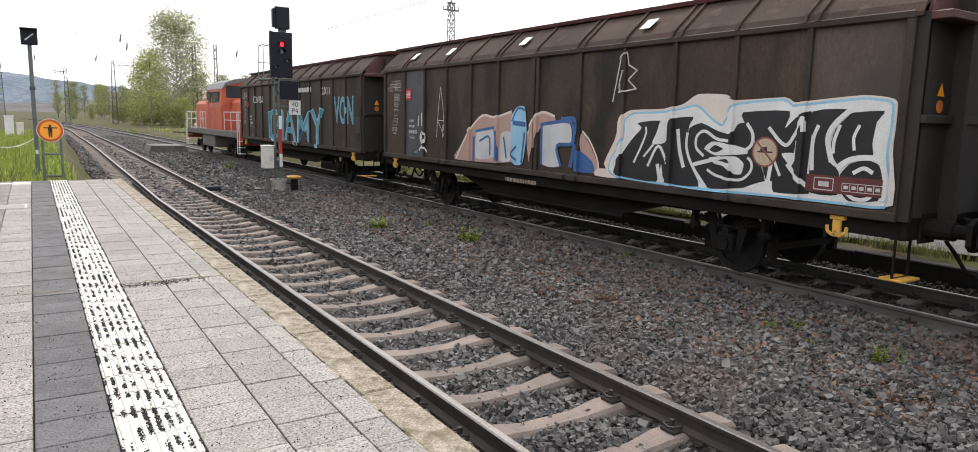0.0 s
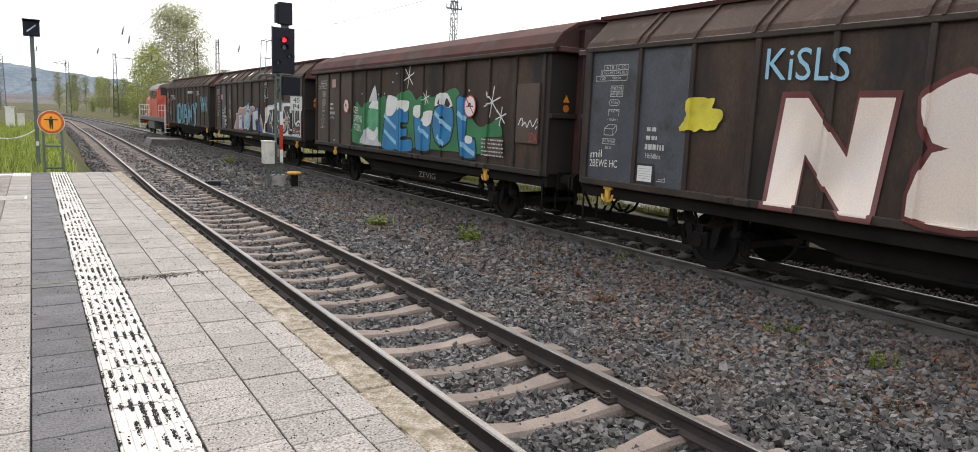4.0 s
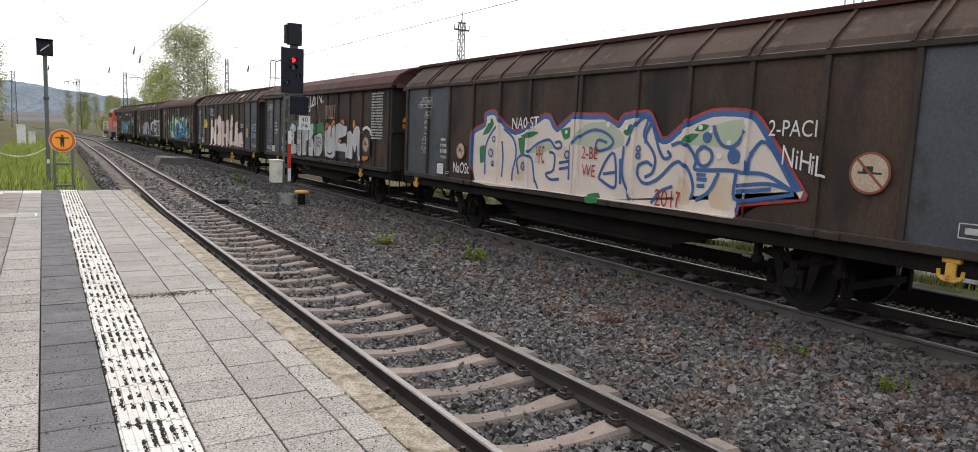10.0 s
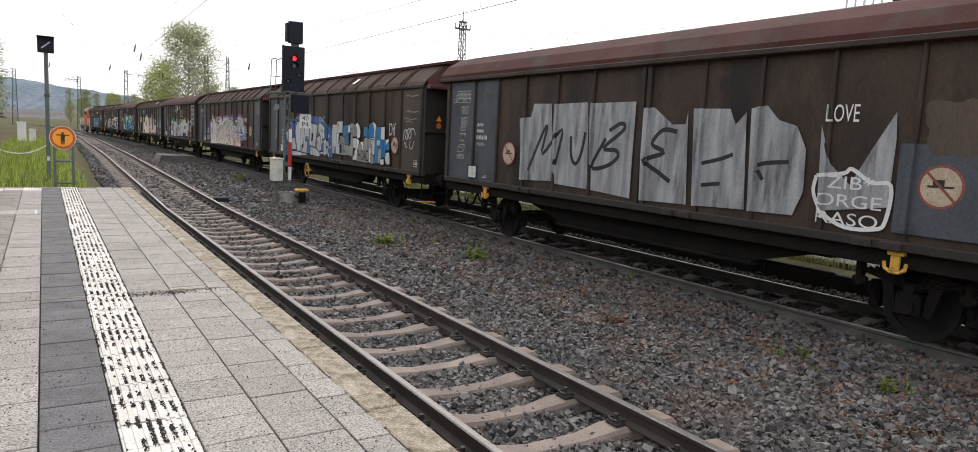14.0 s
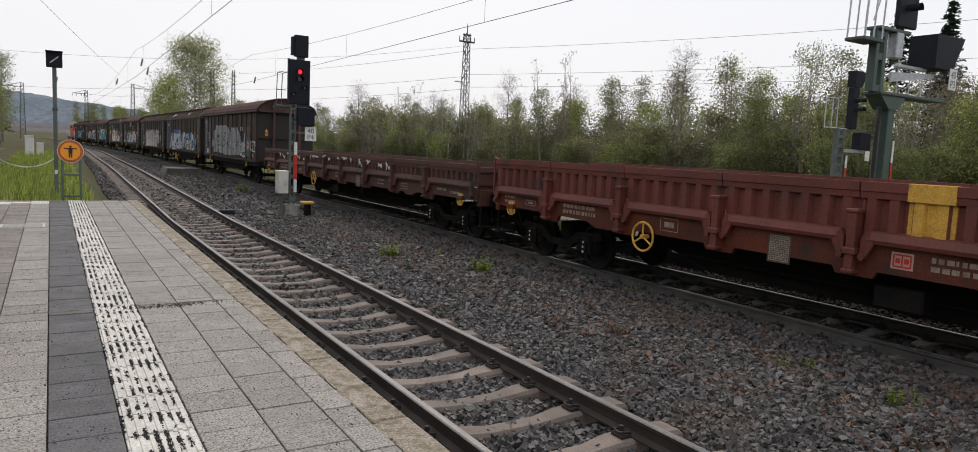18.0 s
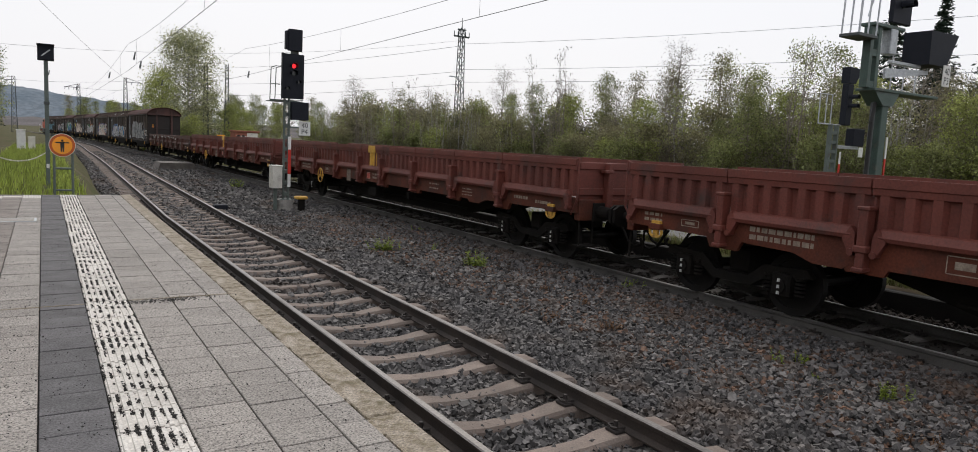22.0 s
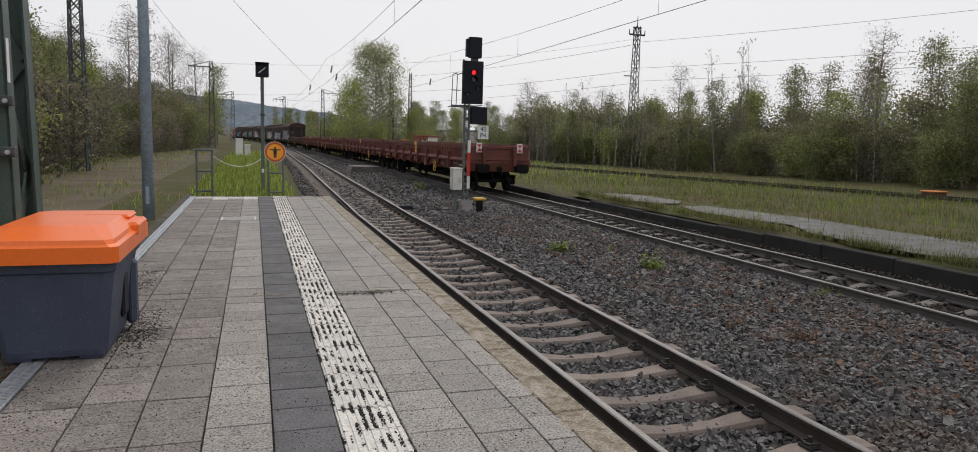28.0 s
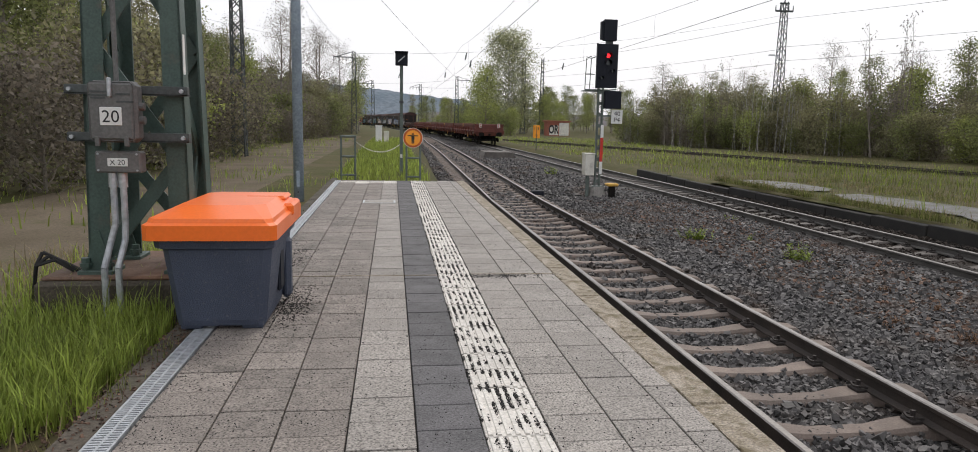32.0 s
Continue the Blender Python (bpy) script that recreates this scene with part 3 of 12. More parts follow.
for i in range(int(720 / STEP)):
    s_ = -260 + i * STEP
    u_ = min(max((s_ - 17) / 30.4, 0), 1)
    th_ = 0.15 / 30.4 * 6 * u_ * (1 - u_) + max(s_ - 40.7, 0) / 1566.0
    PATH_S.append(s_), PATH_X.append(px_), PATH_Y.append(py_), PATH_T.append(th_)
    px_ -= math.sin(th_) * STEP
    py_ += math.cos(th_) * STEP


PATH_S, PATH_X, PATH_Y, PATH_T = (np.array(q) for q in (PATH_S, PATH_X, PATH_Y, PATH_T))


def track2(s, off=0.0):
    """Place and heading on the train's track, off metres to its right."""
    x, y, t = np.interp(s, PATH_S, PATH_X), np.interp(s, PATH_S, PATH_Y), np.interp(s, PATH_S, PATH_T)
    return float(x + off * math.cos(t)), float(y + off * math.sin(t)), float(t)


def apart(s):
    return float(np.interp(s, (20, 46, 75, 100), (6.45, 5.75, 5.1, 4.1)))


def track1(s, off=0.0):
    return track2(s, off - apart(s))


def centre1(y):
    return track1(y)[0]


def smooth(a, b, v):
    t = min(max((v - a) / (b - a), 0), 1)
    return t * t * (3 - 2 * t)


def ground_z(x, y):
    """The lie of the land."""
    s = min(max(y, -250), 440)
    u, v = x - track1(s)[0], x - track2(s)[0]
    left = -0.14 + 0.05 * noise.noise((x * 0.3, y * 0.3, 0))
    bank = smooth(-13, -26, x) * 3.0 + smooth(-26, -70, x) * 9.0
    right = -0.82 + 0.07 * noise.noise((x * 0.25, y * 0.25, 5)) + smooth(34, 60, x) * 1.0
    trough = -1.25
    a = smooth(-2.6, -1.7, u)
    b = smooth(1.9, 2.7, v)
    z = (left + bank) * (1 - a) + trough * a
    return z * (1 - b) + right * b


# ---- ground ----
def ground_material():
    m = surf("meadow_and_dirt", (0.060, 0.066, 0.022), (0.098, 0.082, 0.044), scale=0.9, rough=0.95, fine=14, bump=0.8,
             grime=(0.115, 0.09, 0.063), gscale=0.22, gamount=0.3, spec=0.1)
    return m


def path_material():
    return surf("trodden_dirt", (0.150, 0.122, 0.090), (0.105, 0.086, 0.060), scale=0.7, rough=0.95, fine=25, bump=0.7,
                grime=(0.085, 0.095, 0.035), gscale=0.6, gamount=0.42, spec=0.1)


def spaced(stops):
    out = []
    for a, b, d in stops:
        n = max(int(round((b - a) / d)), 1)
        out += [a + (b - a) * i / n for i in range(n)]
    return out + [stops[-1][1]]


def build_ground():
    xs = spaced([(-2600, -600, 500), (-600, -100, 100), (-100, -30, 7), (-30, -8, 1.6), (-8, 14, 0.45), (14, 60, 2.3), (60, 200, 20), (200, 600, 100), (600, 2600, 500)])
    ys = spaced([(-1200, -300, 300), (-300, -20, 14), (-20, 60, 1.6), (60, 200, 5), (200, 440, 12), (440, 1000, 80), (1000, 4200, 400)])
    bm = B()
    g = [[bm.verts.new((x, y, ground_z(x, y))) for x in xs] for y in ys]
    for j in range(len(ys) - 1):
        for i in range(len(xs) - 1):
            f = bm.faces.new((g[j][i], g[j][i + 1], g[j + 1][i + 1], g[j + 1][i]))
            cx, cy = (xs[i] + xs[i + 1]) / 2, (ys[j] + ys[j + 1]) / 2
            wob = noise.noise((cx * 0.2, cy * 0.12, 3)) * 1.6
            f.material_index = 1 if -9.6 + wob < cx < -5.6 + wob * 0.4 and cy < 70 else 0
    ob = link("ground", bm, [ground_material(), path_material()], smooth=True)
    tagged(ob, "grassy ground with a trodden dirt path and gravel", "ground", kind="structure")


def sweep(name, track, profile, s0, s1, step, material, parent, mats=None, z=0.0, label=""):
    """Pull a cross-section of (offset, height) points along a track."""
    bm = B()
    prev = None
    n = max(int((s1 - s0) / step), 1)
    for k in range(n + 1):
        s = s0 + (s1 - s0) * k / n
        ring = []
        for o, h in profile:
            x, y, _ = track(s, o)
            ring.append(bm.verts.new((x, y, z + h)))
        if prev:
            for i in range(len(profile) - 1):
                f = bm.faces.new((prev[i], prev[i + 1], ring[i + 1], ring[i]))
                if mats:
                    f.material_index = mats[i]
        prev = ring
    return part(name, bm, material, parent, label)


def rail_profile(off):
    p = [(-0.07, -0.165), (-0.07, -0.150), (-0.016, -0.125), (-0.012, -0.052), (-0.036, -0.038), (-0.036, -0.010), (-0.026, 0.0),
         (0.026, 0.0), (0.036, -0.010), (0.036, -0.038), (0.012, -0.052), (0.016, -0.125), (0.07, -0.150), (0.07, -0.165)]
    return [(off + a, b) for a, b in p]


RAIL_MATS = [0, 0, 0, 0, 0, 1, 1, 1, 0, 0, 0, 0, 0]


def sleeper_mesh(dip):
    """Pre-stressed concrete sleeper, bone-shaped: high rail seats and a lower, narrower middle."""
    bm = B()
    ys = [-1.28, -1.22, -0.98, -0.52, -0.25, 0.25, 0.52, 0.98, 1.22, 1.28]
    hs = [-0.05, 0.0, 0.02, 0.0, -dip, -dip, 0.0, 0.02, 0.0, -0.05]
    ws = [0.12, 0.135, 0.14, 0.13, 0.105, 0.105, 0.13, 0.14, 0.135, 0.12]
    prev = None
    for x, h, w in zip(ys, hs, ws):
        ring = [bm.verts.new(p) for p in ((x, -w - 0.03, -0.2), (x, -w, h - 0.03), (x, -w + 0.025, h), (x, w - 0.025, h), (x, w, h - 0.03), (x, w + 0.03, -0.2))]
        if prev:
            for i in range(5):
                bm.faces.new((prev[i], prev[i + 1], ring[i + 1], ring[i]))
        else:
            bm.faces.new(ring)
        prev = ring
    bm.faces.new(prev[::-1])
    return bm


def fastening_mesh():
    bm = B()
    for sx in (-1, 1):
        box(bm, min(sx * 0.07, sx * 0.17), max(sx * 0.07, sx * 0.17), -0.075, 0.075, 0.0, 0.035, 0.008)
        rod(bm, (sx * 0.115, 0, 0.03), (sx * 0.115, 0, 0.10), 0.02, seg=6)
        pipe(bm, [(sx * 0.06, -0.055, 0.045), (sx * 0.15, -0.06, 0.06), (sx * 0.155, 0, 0.045), (sx * 0.15, 0.06, 0.06), (sx * 0.06, 0.055, 0.045)], 0.011, seg=5)
    return bm


def build_track(name, track, z, sleeper_mat, near, far, label, flank="rail"):
    t = thing(name, label, "railway track", kind="structure")
    for side in (-0.5, 0.5):
        sweep("rail", track, rail_profile(side * GAUGE), -250, 430, 2.5, [M[flank], M["railtop"]], t, RAIL_MATS, z)
    base, clip = None, None
    top = z - 0.168
    s, pitch, k = -4.0, 0.69, 0
    rest = B()
    while s < 150:
        x, y, th = track(s)
        at = pose(x, y, top, 0, 0, math.degrees(th) + 0.6 * math.sin(k * 7.3))
        if near[0] < s < near[1]:
            if base is None:
                base = part("sleeper", sleeper_mesh(0.035), sleeper_mat, t, at=at)
            else:
                again(base, t, at)
            if s < far:
                for side in (-0.5, 0.5):
                    m = at @ Matrix.Translation((side * GAUGE, 0, 0))
                    if clip is None:
                        clip = part("rail_fastening", fastening_mesh(), M["clip"], t, at=m)
                    else:
                        again(clip, t, m)
        else:
            q = sleeper_mesh(0.035)
            q.transform(at)
            tmp = bpy.data.meshes.new("s")
            q.to_mesh(tmp)
            q.free()
            rest.from_mesh(tmp)
            bpy.data.meshes.remove(tmp)
        s += pitch
        k += 1
    tagged(part("distant_sleepers", rest, sleeper_mat, t), kind="stuff")
    return t


def build_ballast():
    """One bed under both tracks, a little proud between the sleepers' ends and low beside the rails."""
    def bed(s, o):
        return track2(s, o)
    bm = B()
    prev = None
    s = -250.0
    ss = []
    while s < 430:
        ss.append(s)
        s += 0.6 if -3 < s < 45 else (2.0 if -10 < s < 120 else 6.0)
    for s in ss:
        d = apart(s)
        cols = [-d - 2.05, -d - 1.5, -d - 1.3, -d - 0.9, -d - 0.45, -d, -d + 0.45, -d + 0.9, -d + 1.3, -d + 1.6]
        gap = (-1.6) - (-d + 1.6)
        cols += [-d + 1.6 + gap * k / 7 for k in range(1, 7)]
        cols += [-1.6, -1.3, -0.86, -0.80, -0.45, 0.0, 0.45, 0.80, 0.86, 1.3, 1.6, 2.05, 2.5]
        ring = []
        for c in cols:
            u, v = abs(c + d), abs(c)
            z = -1.005
            if u < 1.32:
                z = -1.03
            if 0.85 < v < 1.75:
                z = -0.962
            elif v <= 0.85:
                z = -0.985
            if c < -d - 1.6:
                z -= 0.10
            if c > 2.0:
                z -= 0.10
            x, y, _ = bed(s, c)
            z += 0.018 * noise.noise((x * 1.7, y * 1.7, 1)) - 0.02 * noise.noise((x * 0.4, y * 0.4, 2))
            ring.append(bm.verts.new((x, y, z)))
        if prev:
            for i in range(len(cols) - 1):
                f = bm.faces.new((prev[i], prev[i + 1], ring[i + 1], ring[i]))
                # between the train's rails the bed's colour includes the wagons' shade
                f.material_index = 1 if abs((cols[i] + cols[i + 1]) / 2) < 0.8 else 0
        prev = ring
    ob = link("ballast", bm, [M["ballast"], M["shadedbed"]], smooth=True)
    tagged(ob, "dark crushed basalt ballast with rusty brown patches", "ballast", kind="structure")


def rocks(count, place, size, seed):
    """Angular broken stones as one mesh: verts and faces."""
    rng = np.random.default_rng(seed)
    base = np.array([(-1, -1, -1), (1, -1, -1), (1, 1, -1), (-1, 1, -1), (-1, -1, 1), (1, -1, 1), (1, 1, 1), (-1, 1, 1)], float) * 0.5
    quad = np.array([(3, 2, 1, 0), (4, 5, 6, 7), (0, 1, 5, 4), (1, 2, 6, 5), (2, 3, 7, 6), (3, 0, 4, 7)])
    pts = place(rng, count)
    n = len(pts)
    v = base[None] * rng.uniform(0.75, 1.15, (n, 8, 1)) * rng.uniform(0.55, 1.35, (n, 1, 3)) * np.array([1.0, 1.0, 0.8]) + rng.normal(0, 0.06, (n, 8, 3))
    a, b, c = rng.uniform(0, 2 * np.pi, n), rng.normal(0, 0.55, n), rng.normal(0, 0.55, n)
    def rot(v, i, j, t):
        p, q = v[:, :, i].copy(), v[:, :, j].copy()
        v[:, :, i], v[:, :, j] = p * np.cos(t)[:, None] - q * np.sin(t)[:, None], p * np.sin(t)[:, None] + q * np.cos(t)[:, None]
    rot(v, 0, 2, b)
    rot(v, 1, 2, c)
    rot(v, 0, 1, a)
    v *= (size * rng.lognormal(0, 0.20, n))[:, None, None]
    v += pts[:, None, :]
    f = (quad[None] + (np.arange(n) * 8)[:, None, None]).reshape(-1, 4)
    return v.reshape(-1, 3), f


def scatter_stones():
    def strip(x0, x1, y0, y1, near_power):
        def place(rng, n):
            y = y0 + (y1 - y0) * rng.uniform(0, 1, n) ** near_power
            x = rng.uniform(x0, x1, n)
            v2 = np.abs(x - 7.2)
            z = np.where((v2 > 0.84) & (v2 < 1.8), -0.955, np.where(np.abs(x - 0.75) < 1.3, -1.016, -0.988)) + rng.normal(0, 0.016, n)
            keep = np.ones(n, bool)
            for c in (0.0, GAUGE, 6.45, 6.45 + GAUGE):
                keep &= np.abs(x - c) > 0.085
            return np.stack([x, y, z], 1)[keep]
        return place
    v, f = rocks(58000, strip(-0.95, 6.3, 1.6, 9.0, 1.0), 0.045, 1)
    cloud("ballast_stones", v, f, M["stone"], label="loose angular basalt stones on the trackbed", category="gravel")
    v, f = rocks(9000, strip(-0.95, 9.0, -4.0, 1.6, 1.0), 0.062, 5)
    cloud("ballast_stones", v, f, M["stone"], label="loose angular basalt stones beside the platform", category="gravel")
    v, f = rocks(44000, strip(-0.95, 6.3, 9.0, 22.0, 1.1), 0.054, 2)
    cloud("ballast_stones", v, f, M["stone"], label="loose angular basalt stones further along the trackbed", category="gravel")
    v, f = rocks(3500, strip(5.95, 6.38, 2.5, 24.0, 1.0), 0.056, 3)
    cloud("ballast_stones", v, f, M["stone"], label="loose basalt stones outside the goods track's rail", category="gravel")
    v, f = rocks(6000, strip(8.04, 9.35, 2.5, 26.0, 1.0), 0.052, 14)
    cloud("ballast_stones", v, f, M["shadedbed"], label="basalt stones along the old platform edge", category="gravel")
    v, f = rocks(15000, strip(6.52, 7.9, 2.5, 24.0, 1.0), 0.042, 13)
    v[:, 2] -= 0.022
    cloud("ballast_stones", v, f, M["shadedbed"], label="oily stones in the train's trackbed, darkened in colour for shade", category="gravel")
    def along(rng, n):
        s = 21.5 + 60 * rng.uniform(0, 1, n) ** 1.5
        o = rng.uniform(-8.0, 1.6, n)
        keep = np.ones(n, bool)
        d = np.array([apart(float(a)) for a in s])
        for c in (-GAUGE / 2, GAUGE / 2):
            keep &= (np.abs(o - c) > 0.10) & (np.abs(o + d - c) > 0.10)
        keep &= (o > -d - 1.9) & (np.abs(o) > 0.75)
        s, o = s[keep], o[keep]
        p = np.array([track2(float(a), float(b))[:2] for a, b in zip(s, o)])
        return np.stack([p[:, 0], p[:, 1], np.full(len(s), -1.0) + rng.normal(0, 0.015, len(s))], 1)
    v, f = rocks(22000, along, 0.09, 6)
    cloud("ballast_stones", v, f, M["stone"], label="basalt stones of the trackbed in the distance", category="gravel")
    v, f = rocks(17000, strip(3.2, 6.3, 2.6, 22.0, 1.0), 0.044, 4)
    cloud("rusty_stones", v, f, M["brown_stone"], label="rust-stained small stones between the tracks", category="gravel")


# ---- platform ----
COLS = [-4.06, -3.70, -3.385, -3.065, -2.745, -2.43, -2.115, -1.79, -1.475, -1.30, -1.08]
END_Y = 17.25


def slab(w, d, h, bev=0.003):
    return box(B(), -w / 2, w / 2, -d / 2, d / 2, -h, 0, bev)


def tactile_mesh(w, d):
    """A light slab with seven rounded ribs along it."""
    bm = box(B(), -w / 2, w / 2, -d / 2, d / 2, -0.05, -0.004, 0.003)
    n = 7
    for i in range(n):
        x = -w / 2 + w * (i + 0.5) / n
        prism(bm, [(x - 0.0135, -0.005), (x - 0.009, 0.0035), (x + 0.009, 0.0035), (x + 0.0135, -0.005)], "y", -d / 2 + 0.005, d / 2 - 0.005)
    return bm


def build_platform():
    p = thing("platform", "grey paved station platform with a white ribbed tactile strip", "platform", kind="structure")
    core = B()
    box(core, -4.20, -1.12, -40, END_Y - 0.02, -1.3, -0.052)
    part("platform_core", core, M["concrete"], p)
    bed = B()
    box(bed, -4.06, -1.32, -40, END_Y - 0.03, -0.051, -0.022)
    part("joint_sand", bed, M["joint"], p)
    kinds = {}
    y0 = -3.0

    def lay(name, w, d, x, y, mat, mesh=None):
        m = pose(x, y, 0.0015 * math.sin(x * 37 + y * 11), 0.2 * math.sin(y * 5 + x), 0.2 * math.sin(y * 3.1 + x * 9), 0.25 * math.sin(y * 7.7 + x * 3))
        key = (name, round(w, 3), round(d, 3))
        if key not in kinds:
            kinds[key] = part(name, (mesh or slab)(w, d) if mesh else slab(w, d, 0.05), mat, p, at=m)
        else:
            again(kinds[key], p, m)

    g = 0.008
    for c in range(10):
        a, b = COLS[c], COLS[c + 1]
        x, w = (a + b) / 2, b - a - g
        if c <= 3:
            name, mat, d, ph, mesh = ("stained_paver", "stained_paver", "stained_paver", "paver")[c], M["dirty_paver" if c <= 2 else "paver"], 0.30, (2.80, 2.83, 2.81, 2.95)[c], None
        elif c == 4:
            name, mat, d, ph, mesh = "dark_paver", M["dark_paver"], 0.297, 3.13, None
        elif c == 5:
            name, mat, d, ph, mesh = "tactile_slab", M["tactile"], 0.295, 3.04, tactile_mesh
        elif c in (6, 7):
            name, mat, d, ph, mesh = "paver", M["paver"], 0.2925, (3.25, 3.165)[c - 6], None
        elif c == 8:
            name, mat, d, ph, mesh = "edge_paver", M["paver"], 0.2925, 3.01, None
        else:
            continue
        y = ph - d * math.ceil((ph - y0) / d)
        while y + d <= END_Y + 0.01:
            mat2, name2, mesh2 = mat, name, mesh
            if y + d > END_Y - 0.62 and c <= 3 and y + d < END_Y - 0.05:
                name2, mat2, mesh2 = "tactile_slab", M["tactile"], tactile_mesh
            lay(name2, w, d - g, x, y + d / 2, mat2, mesh2)
            y += d
    # edge stones
    d, y = 1.17, 1.0 - 1.17 * 4
    eb = None
    while y < END_Y - 0.1:
        m = pose(-1.19, y + d / 2, -0.004, 0, 0, 0)
        if eb is None:
            eb = part("edge_stone", box(B(), -0.105, 0.105, -d / 2 + 0.006, d / 2 - 0.006, -0.25, 0, 0.012), M["edge"], p, at=m)
        else:
            again(eb, p, m)
        y += d
    back = B()
    box(back, -4.06, -1.09, -40, -3.7, -0.05, -0.001)
    part("paving_behind", back, M["paver"], p)
    # strip of pale joint filler along the edge and the cross joint
    line = B()
    for k in range(60):
        y = 1.2 + k * 0.27
        box(line, -1.302 + 0.006 * math.sin(k * 3.3), -1.290 + 0.006 * math.sin(k * 2.1), y, y + 0.2, -0.02, 0.0008)
    part("joint_filler", line, M["edge"], p)
    line = B()
    box(line, -4.05, -2.44, 6.50, 6.522, -0.02, 0.004)
    box(line, -2.11, -1.31, 6.535, 6.557, -0.02, 0.004)
    part("cross_joint", line, M["edge"], p)
    cover = B()
    box(cover, -3.34, -2.83, 12.45, 12.85, -0.03, 0.006, 0.004)
    part("shaft_cover", cover, M["paver"], p, "paved shaft cover in a pale steel frame")
    rim = B()
    for a, b, c, d in ((-3.37, -3.34, 12.42, 12.88), (-2.83, -2.80, 12.42, 12.88), (-3.34, -2.83, 12.42, 12.45), (-3.34, -2.83, 12.85, 12.88)):
        box(rim, a, b, c, d, -0.03, 0.005)
    part("cover_frame", rim, M["galv"], p)
    kerb = B()
    for k in range(22):
        box(kerb, -4.36, -4.205, -4 + k * 1.0 + 0.004, -3.004 + k * 1.0, -0.35, -0.012, 0.01)
    part("back_kerb", kerb, M["mossy"], p)
    end = B()
    box(end, -4.2, -1.1, END_Y - 0.02, END_Y + 0.06, -1.3, -0.01, 0.01)
    part("end_wall", end, M["concrete"], p)
    # dirt crumbs in the ribs and joints
    rng = np.random.default_rng(7)
    def crumbs(r, n):
        y = 1.6 + 15.4 * r.uniform(0, 1, n) ** 1.25
        rib = r.integers(0, 8, n)
        x = -2.43 + 0.315 * rib / 7.0 + r.normal(0, 0.006, n)
        clump = np.array([noise.noise((a * 6.0, b * 7.0, 3.0)) + 0.6 * noise.noise((a * 25.0, b * 11.0, 7.0)) for a, b in zip(x, y)]) > r.normal(0.12, 0.12, n)
        k = clump & (x > -2.43) & (x < -2.115)
        return np.stack([x, y, np.full(n, 0.0)], 1)[k]
    v, f = rocks(26000, crumbs, 0.0072, 8)
    cloud("dirt_crumbs", v, f, M["soot"], p)
    def litter(r, n):
        y = 1.6 + 13 * r.uniform(0, 1, n) ** 1.6
        x = -4.05 + 2.7 * r.uniform(0, 1, n) ** 1.7
        return np.stack([x, y, np.full(n, 0.001)], 1)
    v, f = rocks(9000, litter, 0.0045, 9)
    cloud("dirt_crumbs", v, f, M["soot"], p)
    def heap(r, n):
        q = r.uniform(0, 1, n) < 0.7
        y = np.where(q, r.normal(5.5, 0.35, n), r.normal(7.4, 0.4, n))
        x = np.where(q, r.normal(-3.63, 0.09, n), r.normal(-3.86, 0.08, n))
        side = r.uniform(0, 1, n) < 0.22
        x, y = np.where(side, r.normal(-1.85, 0.22, n), x), np.where(side, r.normal(6.47, 0.05, n), y)
        return np.stack([x, y, np.full(n, 0.001)], 1)
    v, f = rocks(1600, heap, 0.0075, 10)
    cloud("dirt_crumbs", v, f, M["soot"], p)


def build_drain():
    d = thing("drain_channel", "galvanised slotted drain grating along the platform's back edge", "drain", kind="structure")
    ch = B()
    box(ch, -4.195, -4.065, -3.4, END_Y, -0.06, -0.02)
    part("channel", ch, M["rail"], d)
    gm = B()
    box(gm, -0.062, -0.052, 0.0, 0.498, -0.02, 0.004)
    box(gm, 0.052, 0.062, 0.0, 0.498, -0.02, 0.004)
    box(gm, -0.006, 0.006, 0.0, 0.498, -0.02, 0.003)
    for k in range(20):
        y = 0.006 + k * 0.025
        for a, b in ((-0.052, -0.006), (0.006, 0.052)):
            box(gm, a, b, y, y + 0.013, -0.018, 0.003)
    g = None
    for k in range(41):
        m = pose(-4.13, -3.4 + k * 0.5, 0.0)
        if g is None:
            g = part("grating", gm, M["galv"], d, at=m)
        else:
            again(g, d, m)


